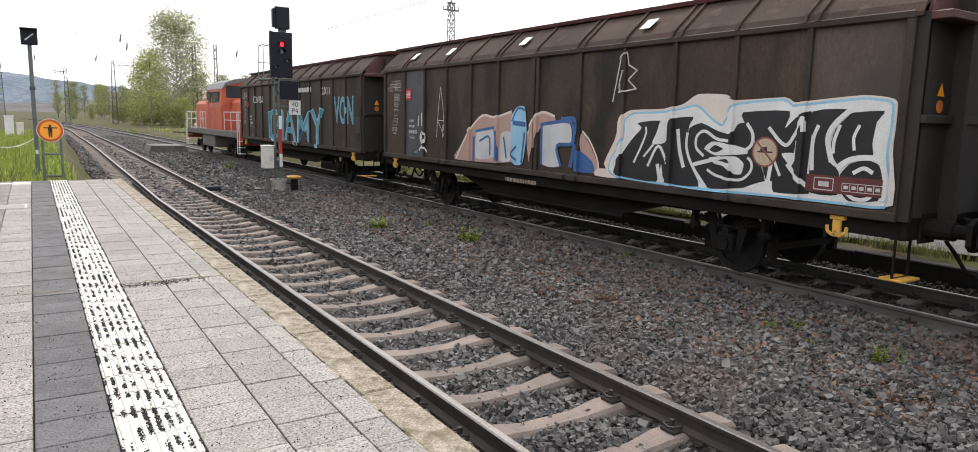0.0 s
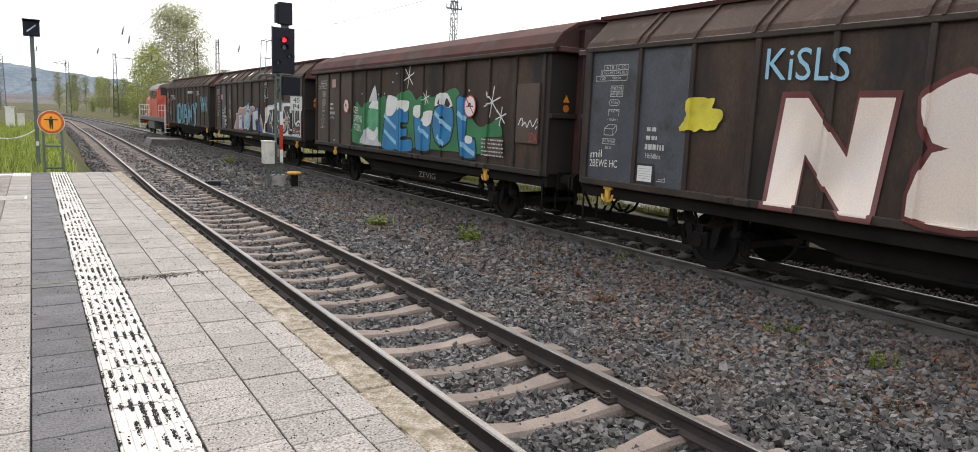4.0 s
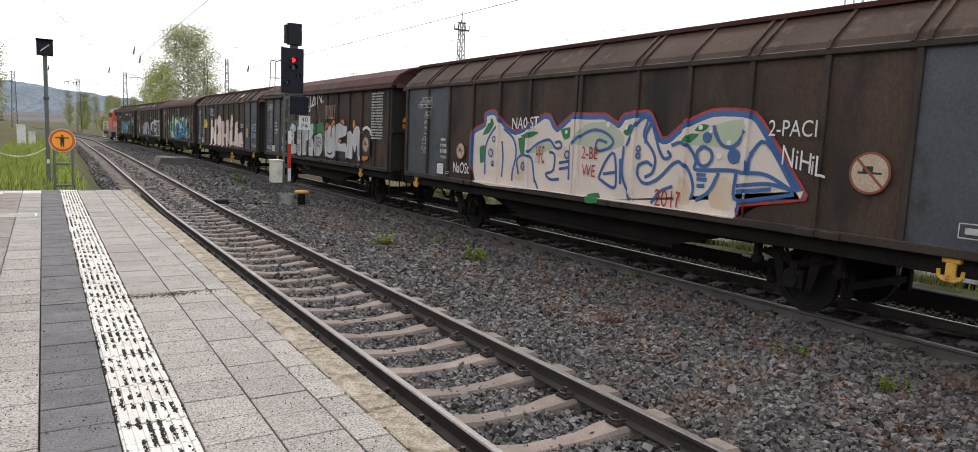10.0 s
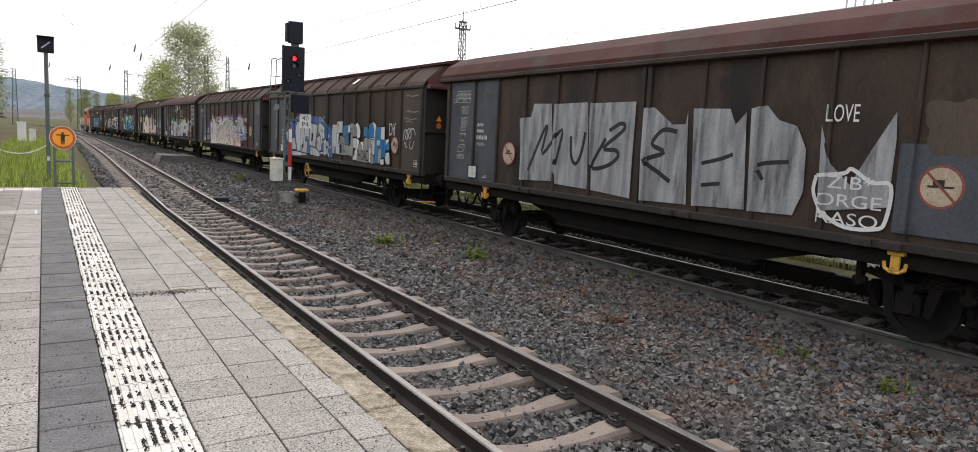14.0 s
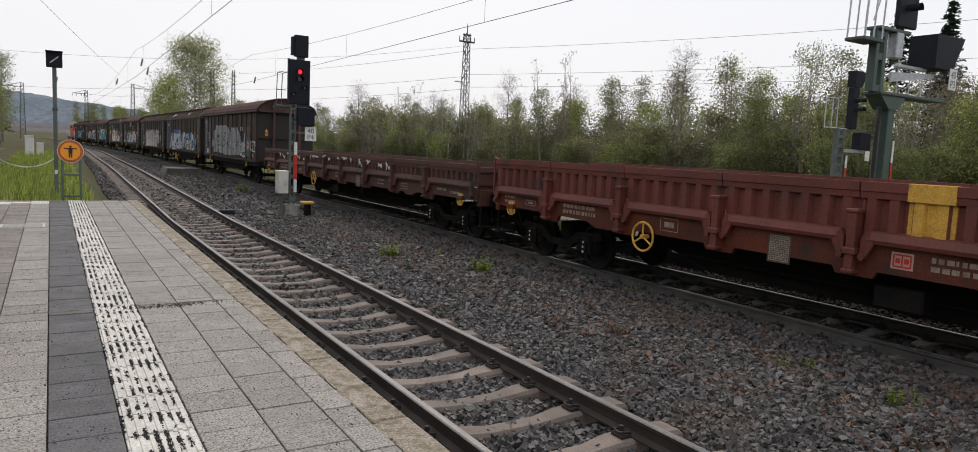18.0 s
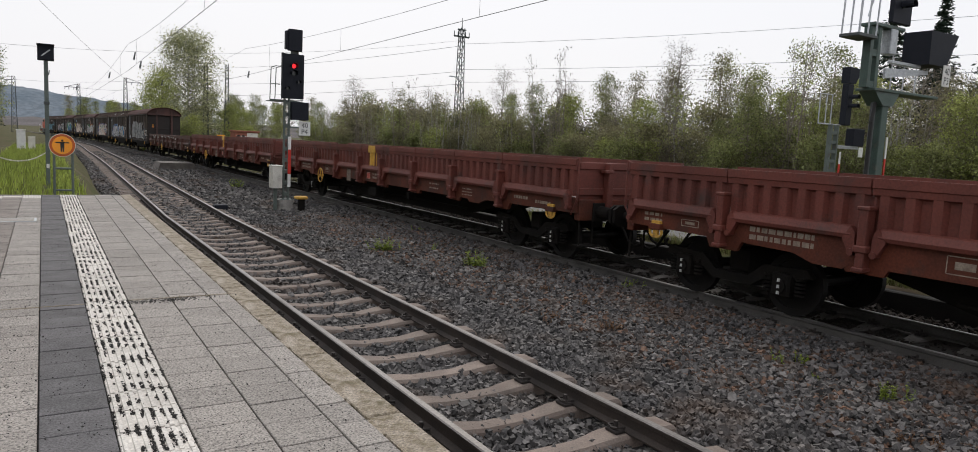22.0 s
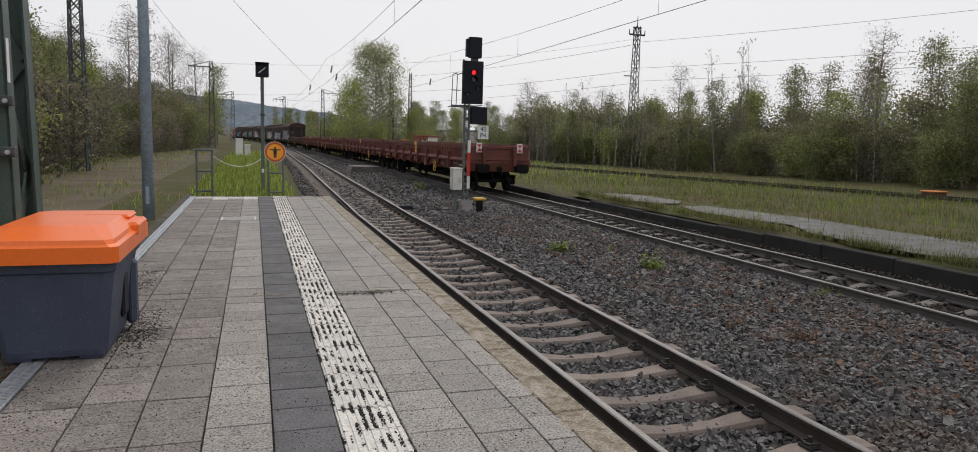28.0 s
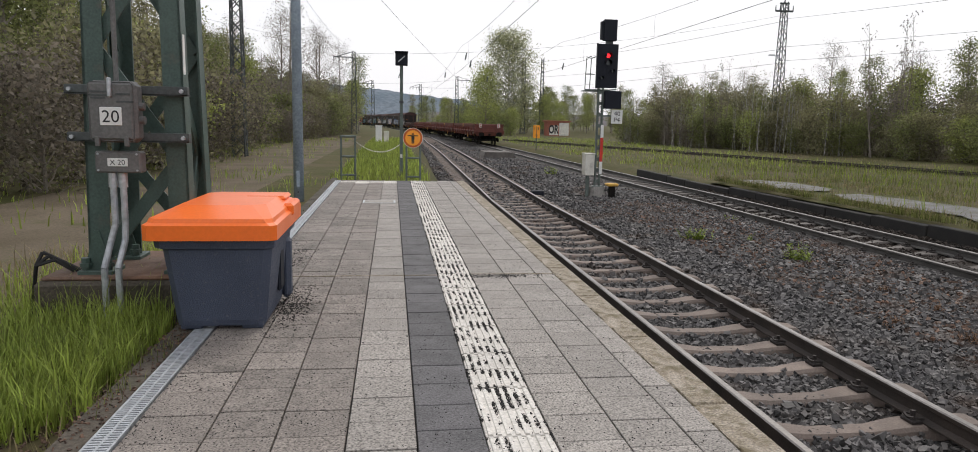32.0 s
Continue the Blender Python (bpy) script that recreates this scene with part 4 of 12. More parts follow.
def build_old_platform():
    p = thing("disused_platform", "low overgrown disused platform with a dark concrete edge and damp asphalt", "platform", kind="structure")
    bm = B()
    y = -40.0
    while y < 34:
        L = 1.95
        q = box(B(), 0, 0.24, 0, L - 0.015, -1.25, (-0.70 if y < 24 else -0.76) + 0.035 * math.sin(y * 3) + 0.02 * math.sin(y * 7.1), 0.02)
        x, yy, th = track2(y, 2.20 + 0.015 * math.sin(y * 2))
        q.transform(pose(x, yy, 0, 0, 0, math.degrees(th)))
        tmp = bpy.data.meshes.new("e")
        q.to_mesh(tmp)
        q.free()
        bm.from_mesh(tmp)
        bpy.data.meshes.remove(tmp)
        y += L
    part("edge_wall", bm, M["sootwall"], p, "soot-black concrete edge wall")
    top = B()
    n = 34
    prev = None
    for k in range(n + 1):
        y = -40 + 67 * k / n
        w0 = track2(y, 2.43)[0]
        w1 = 16.5
        ring = [top.verts.new((w0 + (w1 - w0) * i / 8, y, -0.60 + 0.03 * noise.noise((i, y * 0.3, 4)) - (0.30 if i == 8 else 0.10 if i == 0 else 0))) for i in range(9)]
        if prev:
            for i in range(8):
                top.faces.new((prev[i], prev[i + 1], ring[i + 1], ring[i]))
        prev = ring
    part("overgrown_top", top, ground_material(), p)
    wet = B()
    for edge in (((4.5, 10.6, 11.6), (5.2, 10.1, 12.5), (6.5, 10.1, 12.3), (7.8, 10.0, 12.4), (8.6, 10.0, 11.7), (8.9, 10.8, 11.1)),
                 ((9.7, 10.9, 12.0), (10.2, 10.0, 12.9), (11.0, 9.8, 13.2), (12.2, 9.8, 12.9), (13.8, 10.1, 12.7), (15.2, 10.8, 12.7), (17.0, 10.5, 12.7), (19.0, 10.3, 12.3), (20.4, 10.9, 11.8)),
                 ((21.4, 10.6, 11.4), (22.4, 10.1, 12.2), (24.5, 10.0, 12.0), (25.8, 10.5, 11.3))):
        prev = None
        for (y0, a0, b0), (y1, a1, b1) in zip(edge, edge[1:]):
            for t in (0.0, 0.34, 0.67, 1.0)[0 if prev is None else 1:]:
                y, lo, hi = y0 + (y1 - y0) * t, a0 + (a1 - a0) * t, b0 + (b1 - b0) * t
                lo += 0.12 * noise.noise((y * 2.1, 1, 0))
                hi += 0.20 * noise.noise((y * 2.3, 5, 0))
                ring = [wet.verts.new((lo + (hi - lo) * q, y, -0.552 + 0.008 * noise.noise((q * 3, y, 2)))) for q in (0, 0.25, 0.5, 0.75, 1)]
                if prev:
                    for i in range(4):
                        wet.faces.new((prev[i], prev[i + 1], ring[i + 1], ring[i]))
                prev = ring
    part("asphalt_strip", wet, M["wet"], p, "damp worn asphalt strip")
    return p


def siding(s, off=0.0):
    x, y = 31.5 - 0.26 * s, 18.0 + s * 0.966
    a = math.atan2(0.26, 0.966)
    return x + off * math.cos(a), y + off * math.sin(a), a


build_ground()
build_ballast()
scatter_stones()
t1 = build_track("track_1", track1, RAIL_Z, M["sleeper"], (-3.9, 62), 26, "single railway track with brown-stained concrete sleepers beside the platform")
t2 = build_track("track_2", track2, TRACK2_Z, M["dark_sleeper"], (-3.9, 40), 24, "railway track with sooty concrete sleepers, colour darkened for shade, under the goods train", "dustrail")
t3 = thing("track_3", "rusty overgrown siding track in the grass", "railway track", kind="structure")
for side in (-0.5, 0.5):
    sweep("rail", siding, rail_profile(side * GAUGE), -60, 75, 3.0, [M["rail"], M["railtop"]], t3, [0] * 13, -0.62)
build_platform()
build_drain()
build_old_platform()


# ---- things by the platform ----
def build_bin():
    w = thing("grit_bin", "blue-grey speckled grit bin with a closed bright orange lid", "grit bin", at=(-4.01, 5.24, 0.0))
    bm = B()
    def ring(z, x0, x1, y0, y1, c=0.05):
        return [bm.verts.new(p) for p in ((x0 + c, y0, z), (x1 - c, y0, z), (x1, y0 + c, z), (x1, y1 - c, z), (x1 - c, y1, z), (x0 + c, y1, z), (x0, y1 - c, z), (x0, y0 + c, z))]
    rs = [ring(0.03, -0.285, 0.285, -0.40, 0.36, 0.04), ring(0.07, -0.295, 0.295, -0.41, 0.38), ring(0.56, -0.36, 0.345, -0.44, 0.55), ring(0.575, -0.40, 0.365, -0.47, 0.62), ring(0.64, -0.41, 0.37, -0.48, 0.64)]
    for a, b in zip(rs, rs[1:]):
        for k in range(8):
            bm.faces.new((a[k], a[(k + 1) % 8], b[(k + 1) % 8], b[k]))
    bm.faces.new(rs[0][::-1])
    bm.faces.new(rs[-1])
    body = part("body", bm, M["bluegrey"], w, "speckled blue-grey tapered container")
    for x in (-0.2, 0.2):
        part("foot", box(B(), x - 0.07, x + 0.07, -0.38, 0.34, 0.0, 0.035, 0.008), M["bluegrey"], w)
    # black block stands in for the shade of a moulded side recess
    part("side_recess", box(B(), 0.30, 0.335, 0.02, 0.20, 0.16, 0.50, 0.02), M["black"], w)
    part("side_rib", box(B(), 0.29, 0.365, 0.30, 0.44, 0.04, 0.52, 0.03), M["bluegrey"], w)
    bm = B()
    rs = [ring(0.635, -0.455, 0.395, -0.525, 0.80, 0.04), ring(0.735, -0.455, 0.395, -0.525, 0.80, 0.04), ring(0.75, -0.43, 0.37, -0.50, 0.775, 0.04), ring(0.775, -0.42, 0.36, -0.49, 0.765, 0.05), ring(0.835, -0.30, 0.27, -0.22, 0.70, 0.08)]
    for a, b in zip(rs, rs[1:]):
        for k in range(8):
            bm.faces.new((a[k], a[(k + 1) % 8], b[(k + 1) % 8], b[k]))
    bm.faces.new(rs[0][::-1])
    bm.faces.new(rs[-1])
    lid = part("lid", bm, M["orange"], w, "bright orange stepped lid")
    part("lid_grip", box(B(), 0.33, 0.41, 0.20, 0.62, 0.70, 0.80, 0.02), M["orange"], lid)
    part("lid_pan", box(B(), 0.02, 0.33, 0.36, 0.70, 0.80, 0.838, 0.02), M["orange"], lid)
    part("hinge", rod(B(), (-0.3, 0.81, 0.70), (-0.1, 0.81, 0.70), 0.018), M["galv"], w)


def lattice(parent, p, q, w0, w1, leg, panels, material, name="mast"):
    """A square lattice mast from p to q, w0 wide below and w1 above: four legs and crossed bars."""
    p, q = Vector(p), Vector(q)
    bm = B()
    def corner(k, t):
        w = (w0 + (w1 - w0) * t) / 2
        c = p.lerp(q, t)
        return c + Vector(((-w, w, w, -w)[k], (-w, -w, w, w)[k], 0))
    for k in range(4):
        rod(bm, corner(k, 0), corner(k, 1), leg * 0.7, seg=4)
    for i in range(panels):
        a, b = i / panels, (i + 1) / panels
        for k in range(4):
            j = (k + 1) % 4
            rod(bm, corner(k, a), corner(j, b), leg * 0.42, seg=4)
            if (i + k) % 2 == 0:
                rod(bm, corner(j, a), corner(k, b), leg * 0.42, seg=4)
    return part(name, bm, material, parent)


def build_tower():
    w = thing("catenary_tower", "dark green steel lattice tower with switch boxes on a concrete base", "mast", at=(-4.82, 6.08, 0))
    g = M["green"]
    part("foundation", box(B(), -0.70, 0.56, -0.55, 0.65, -0.5, 0.185, 0.03), M["mossy"], w, "stained concrete foundation")
    part("mortar_cap", box(B(), -0.66, 0.52, -0.51, 0.61, 0.18, 0.215, 0.014), M["brown_stone"], w, "brown crumbling mortar cap")
    legs = [(-0.30, -0.30), (0.33, -0.30), (0.33, 0.30), (-0.30, 0.30)]
    H = 9.0
    for x, y in legs:
        bm = B()
        sx, sy = (1 if x < 0 else -1), (1 if y < 0 else -1)
        t = 0.45
        for a0, a1, b0, b1 in ((0, 0.16, 0, 0.018), (0, 0.018, 0, 0.16)):
            xs0, xs1 = sorted((x - sx * 0.07 + sx * a0, x - sx * 0.07 + sx * a1))
            ys0, ys1 = sorted((y - sy * 0.05 + sy * b0, y - sy * 0.05 + sy * b1))
            vs = []
            for z, k in ((0.22, 1.0), (H, 0.62)):
                vs.append([bm.verts.new((cx * k, cy * k, z)) for cx, cy in ((xs0, ys0), (xs1, ys0), (xs1, ys1), (xs0, ys1))])
            for i in range(4):
                bm.faces.new((vs[0][i], vs[0][(i + 1) % 4], vs[1][(i + 1) % 4], vs[1][i]))
            bm.faces.new(vs[1])
        part("leg", bm, g, w)
        bm = box(B(), x - 0.13, x + 0.13, y - 0.13, y + 0.13, 0.20, 0.245, 0.006)
        for dx, dy in ((-0.08, -0.08), (0.08, -0.08)):
            rod(bm, (x + dx, y + dy, 0.24), (x + dx, y + dy, 0.34), 0.032, seg=8)
            rod(bm, (x + dx, y + dy, 0.27), (x + dx, y + dy, 0.30), 0.045, seg=6)
        part("base_plate", bm, g, w)
        bm = B()
        prism(bm, [(x - 0.10, 0.245), (x + 0.10, 0.245), (x + 0.02, 0.55), (x - 0.02, 0.55)], "y", y - 0.06, y - 0.05)
        part("gusset", bm, g, w)
    zs = [0.30, 1.10, 1.95, 2.85, 3.8, 4.9, 6.1, 7.4, 8.8]
    for i, (a, b) in enumerate(zip(zs, zs[1:])):
        for f in range(4):
            p, q = legs[f], legs[(f + 1) % 4]
            if i % 2:
                p, q = q, p
            ka, kb = 1 - 0.38 * a / H, 1 - 0.38 * b / H
            bm = B()
            A_, B_ = Vector((p[0] * ka, p[1] * ka, a)), Vector((q[0] * kb, q[1] * kb, b))
            d = (B_ - A_).normalized()
            n = Vector((0, 1, 0)) if f % 2 == 0 else Vector((1, 0, 0))
            u = d.cross(n).normalized() * 0.05
            e = n * 0.008
            r0, r1 = [A_ - u - e, A_ + u - e, A_ + u + e, A_ - u + e], [B_ - u - e, B_ + u - e, B_ + u + e, B_ - u + e]
            v0, v1 = [bm.verts.new(c) for c in r0], [bm.verts.new(c) for c in r1]
            for k in range(4):
                bm.faces.new((v0[k], v0[(k + 1) % 4], v1[(k + 1) % 4], v1[k]))
            bm.faces.new(v0[::-1])
            bm.faces.new(v1)
            part("brace", bm, g, w)
    for z in (1.27, 1.62):
        bm = box(B(), -0.44, 0.43, -0.43, -0.37, z - 0.035, z + 0.035, 0.004)
        box(bm, -0.44, 0.43, -0.43, -0.35, z - 0.035, z - 0.025)
        part("bracket", bm, M["mast"], w)
        for x in (-0.40, 0.39):
            part("bolt", rod(B(), (x, -0.455, z), (x, -0.40, z), 0.016, seg=6), M["galv"], w)
    # switch box
    bm = box(B(), -0.215, 0.115, -0.60, -0.43, 1.235, 1.68, 0.035)
    sb = part("switch_box", bm, M["boxgrey"], w, "grey cast switch box with a white number plate")
    part("door", box(B(), -0.205, 0.105, -0.625, -0.598, 1.25, 1.67, 0.018), M["boxgrey"], sb)
    part("handle", box(B(), -0.06, -0.035, -0.66, -0.62, 1.56, 1.70, 0.008), M["galv"], sb)
    for x in (-0.15, 0.05):
        part("hinge", box(B(), x - 0.015, x + 0.015, -0.64, -0.60, 1.21, 1.28, 0.004), M["boxgrey"], sb)
    for z in (1.40, 1.50):
        part("side_knob", rod(B(), (0.11, -0.52, z), (0.15, -0.52, z), 0.03, seg=10), M["boxgrey"], sb)
    part("number_plate", box(B(), -0.125, 0.025, -0.632, -0.624, 1.36, 1.49, 0.003), M["white"], sb, "white plate with the black number 20")
    writing(w, "20", pose(-0.05, -0.6335, 1.425, 90, 0, 0), 0.125, M["p_black"], "plate_number", "black number 20")
    for k, (x, z, wd) in enumerate(((-0.13, 1.60, 0.11), (-0.13, 1.575, 0.13), (-0.13, 1.555, 0.10), (0.04, 1.585, 0.10), (0.05, 1.53, 0.12))):
        part("cast_lettering", box(B(), x - wd / 2, x + wd / 2, -0.629, -0.624, z - 0.006, z + 0.006), M["mast"], sb)
    cb = part("connection_box", box(B(), -0.205, 0.115, -0.56, -0.43, 1.01, 1.17, 0.012), M["boxgrey"], w, "flat grey connection box marked X 20")
    part("number_plate", box(B(), -0.115, 0.025, -0.566, -0.559, 1.06, 1.12, 0.002), M["white"], cb)
    writing(w, "X 20", pose(-0.045, -0.568, 1.09, 90, 0, 0), 0.055, M["p_black"], "plate_number", "black letters X 20")
    for x in (-0.18, 0.09):
        for z in (1.03, 1.15):
            part("screw", rod(B(), (x, -0.568, z), (x, -0.55, z), 0.008, seg=6), M["galv"], cb)
    for x, dx in ((-0.105, -0.03), (-0.035, 0.0)):
        bm = B()
        pipe(bm, [(x, -0.50, 1.0), (x, -0.50, 0.62), (x + dx, -0.52, 0.50), (x + dx - 0.03, -0.60, 0.30), (x + dx - 0.03, -0.60, -0.15)], 0.024, 10)
        rod(bm, (x, -0.50, 1.01), (x, -0.50, 0.90), 0.033, seg=10)
        part("conduit", bm, M["galv"], w, "grey bent steel conduit")
    bm = pipe(B(), [(-0.045, -0.50, 1.68), (-0.045, -0.50, 3.2), (-0.03, -0.40, 6.5)], 0.018, 8)
    part("riser_pipe", bm, M["boxgrey"], w)
    for k in range(3):
        bm = pipe(B(), [(-0.50 + 0.03 * k, -0.3, 0.22), (-0.62 - 0.04 * k, -0.35, 0.32 + 0.03 * k), (-0.74, -0.38, 0.28), (-0.77, -0.4, 0.0), (-0.77, -0.4, -0.2)], 0.014, 6)
        part("cable", bm, M["rubber"], w)
    bm = box(B(), 0.385, 0.39, -0.345, -0.30, 1.75, 2.05)
    part("label_plate", bm, M["white"], w)


def build_end_rails():
    for name, x0, x1, lab in (("platform_barrier", -4.10, -3.76, "grey-green tubular barrier frame at the platform end"),):
        w = thing(name, lab, "barrier", at=(0, 17.75, 0))
        for x in (x0, x1):
            part("post", rod(B(), (x, 0, -0.45), (x, 0, 1.03), 0.026, seg=10), M["greygreen"], w)
        for z, nm in ((1.03, "top_rail"), (0.54, "rung"), (0.08, "rung")):
            part(nm, rod(B(), (x0 - 0.03, 0, z), (x1 + 0.03, 0, z), 0.028, seg=10), M["greygreen"], w)
    w = thing("no_entry_sign", "round orange sign with a black standing figure on a tubular frame", "sign", at=(0, 17.80, 0))
    for x in (-2.50, -2.16):
        part("post", rod(B(), (x, 0, -0.45), (x, 0, 1.15), 0.026, seg=10), M["greygreen"], w)
    for z in (0.52, 0.05):
        part("rung", rod(B(), (-2.50, 0, z), (-2.16, 0, z), 0.024, seg=10), M["greygreen"], w)
    part("rim", disc(B(), (-2.345, -0.04, 1.02), 0.25, "y", 0.012, 40), M["cream"], w, "pale sign edge")
    part("red_ring", disc(B(), (-2.345, -0.048, 1.02), 0.238, "y", 0.010, 40), M["signrim"], w)
    part("sign_face", disc(B(), (-2.345, -0.056, 1.02), 0.188, "y", 0.010, 40), M["signor"], w, "orange sign face")
    bm = B()
    box(bm, -0.125, 0.125, -0.004, 0.0, 0.045, 0.068)
    prism(bm, [(-0.04, 0.07), (0.04, 0.07), (0.036, -0.03), (0.03, -0.14), (0.008, -0.14), (0.0, -0.03), (-0.008, -0.14), (-0.03, -0.14), (-0.036, -0.03)], "y", -0.004, 0.0)
    disc(bm, (0, -0.002, 0.098), 0.024, "y", 0.004, 14)
    bm.transform(Matrix.Translation((-2.345, -0.0625, 1.02)))
    part("pictogram", bm, M["p_black"], w, "black pictogram with outstretched arms")
    w = thing("light_post", "grey-green steel post with a black lamp box", "post", at=(-2.60, 20.2, 0))
    part("post", box(B(), -0.045, 0.045, -0.045, 0.045, -0.5, 2.98, 0.006), M["greygreen"], w)
    part("clamp", box(B(), -0.06, 0.06, -0.06, 0.06, 1.92, 1.99, 0.005), M["mast"], w)
    bx = part("lamp_box", box(B(), -0.17, 0.17, -0.12, 0.12, 2.96, 3.32, 0.012), M["black"], w, "square black lamp box")
    bm = B()
    bm.faces.new([bm.verts.new(p) for p in ((-0.10, -0.124, 3.06), (-0.08, -0.124, 3.04), (0.10, -0.124, 3.20), (0.08, -0.124, 3.22))])
    part("light_bar", bm, M["galv"], bx, "pale diagonal bar")
    part("hood", box(B(), -0.18, 0.18, -0.24, 0.12, 3.315, 3.33), M["black"], bx)
    for x, lab in ((-0.045, 1),):
        part("plate", box(B(), -0.03, 0.03, -0.052, -0.046, 0.4, 0.5), M["white"], w)
    w = thing("barrier_chain", "sagging pale plastic chain across the path", "chain")
    a, b, n = Vector((-3.74, 17.75, 0.90)), Vector((-2.63, 20.2, 0.78)), 34
    bm = B()
    pts = [a.lerp(b, k / n) - Vector((0, 0, 0.42 * 4 * (k / n) * (1 - k / n) * 0.55)) for k in range(n + 1)]
    for k in range(n):
        m = (pts[k] + pts[k + 1]) / 2
        d = (pts[k + 1] - pts[k]) * 0.62
        s = Vector((0, 0, 0.018)) if k % 2 else Vector((0.012, -0.012, 0))
        for q in (-1, 1):
            rod(bm, m - d + s * q * 0.5, m + d + s * q * 0.5, 0.006, seg=4)
    part("chain", bm, M["cream"], w)
    w = thing("street_lamp_pole", "tall blue-grey galvanised round steel pole at the platform's back", "lamp pole", at=(-4.63, 13.85, 0))
    part("pole", rod(B(), (0, 0, -0.4), (0, 0, 8.0), 0.10, 0.075, 20), M["polegalv"], w, smooth=True)
    part("base_hatch", box(B(), -0.03, 0.03, -0.105, -0.09, 0.15, 0.45, 0.004), M["polegalv"], w)
    part("bolt", rod(B(), (0, -0.11, 0.05), (0, -0.095, 0.05), 0.015, seg=8), M["mast"], w)
    w = thing("relay_cabinet", "white sheet-metal trackside cabinet in the grass", "cabinet", at=(-3.75, 50, -0.15))
    part("body", box(B(), -0.24, 0.20, -0.2, 0.2, -0.3, 1.20, 0.02), M["white"], w)
    part("cap", box(B(), -0.27, 0.23, -0.23, 0.23, 1.2, 1.25, 0.01), M["white"], w)
    w = thing("relay_cabinet", "small cream trackside cabinet beside a taller white one", "cabinet", at=(-3.25, 50.2, -0.15))
    part("body", box(B(), -0.18, 0.18, -0.18, 0.18, -0.3, 0.82, 0.02), M["cream"], w)
    part("cap", box(B(), -0.20, 0.20, -0.20, 0.20, 0.82, 0.86, 0.01), M["cream"], w)


def board(parent, m, top, bottom, w, h):
    """A white figure board with black writing, facing -y."""
    b = part("figure_board", box(B(), -w / 2, w / 2, -0.01, 0.01, -h / 2, h / 2, 0.004), M["white"], parent, "white board with black figures " + top + " " + bottom, at=m)
    for t, z in ((top, h * 0.22), (bottom, -h * 0.22)):
        bm, tw, th = words(t, h * 0.48)
        k = min(1.0, w * 0.82 / tw)
        for v in bm.verts:
            v.co.x *= k
        part("lettering", bm, M["p_black"], b, at=pose(0, -0.0125, z, 90, 0, 0))
    return b


def hood(parent, x, y, z, r, lens, length=0.18):
    bm = B()
    n = 9
    ts = [math.pi * (-0.12 + 1.24 * k / (n - 1)) for k in range(n)]
    for a, b in zip(ts, ts[1:]):
        p = lambda t, d, q: (x + (r + q) * math.cos(t), y - d, z + (r + q) * math.sin(t))
        va = [bm.verts.new(c) for c in (p(a, 0, 0), p(b, 0, 0), p(b, length, 0), p(a, length, 0))]
        vb = [bm.verts.new(c) for c in (p(a, 0, 0.008), p(b, 0, 0.008), p(b, length, 0.008), p(a, length, 0.008))]
        bm.faces.new(va)
        bm.faces.new(vb[::-1])
        bm.faces.new((va[2], va[3], vb[3], vb[2]))
    part("hood", bm, M["black"], parent)
    part("lens", disc(B(), (x, y - 0.012, z), r * 0.72, "y", 0.02, 18), lens, parent, "signal lens")


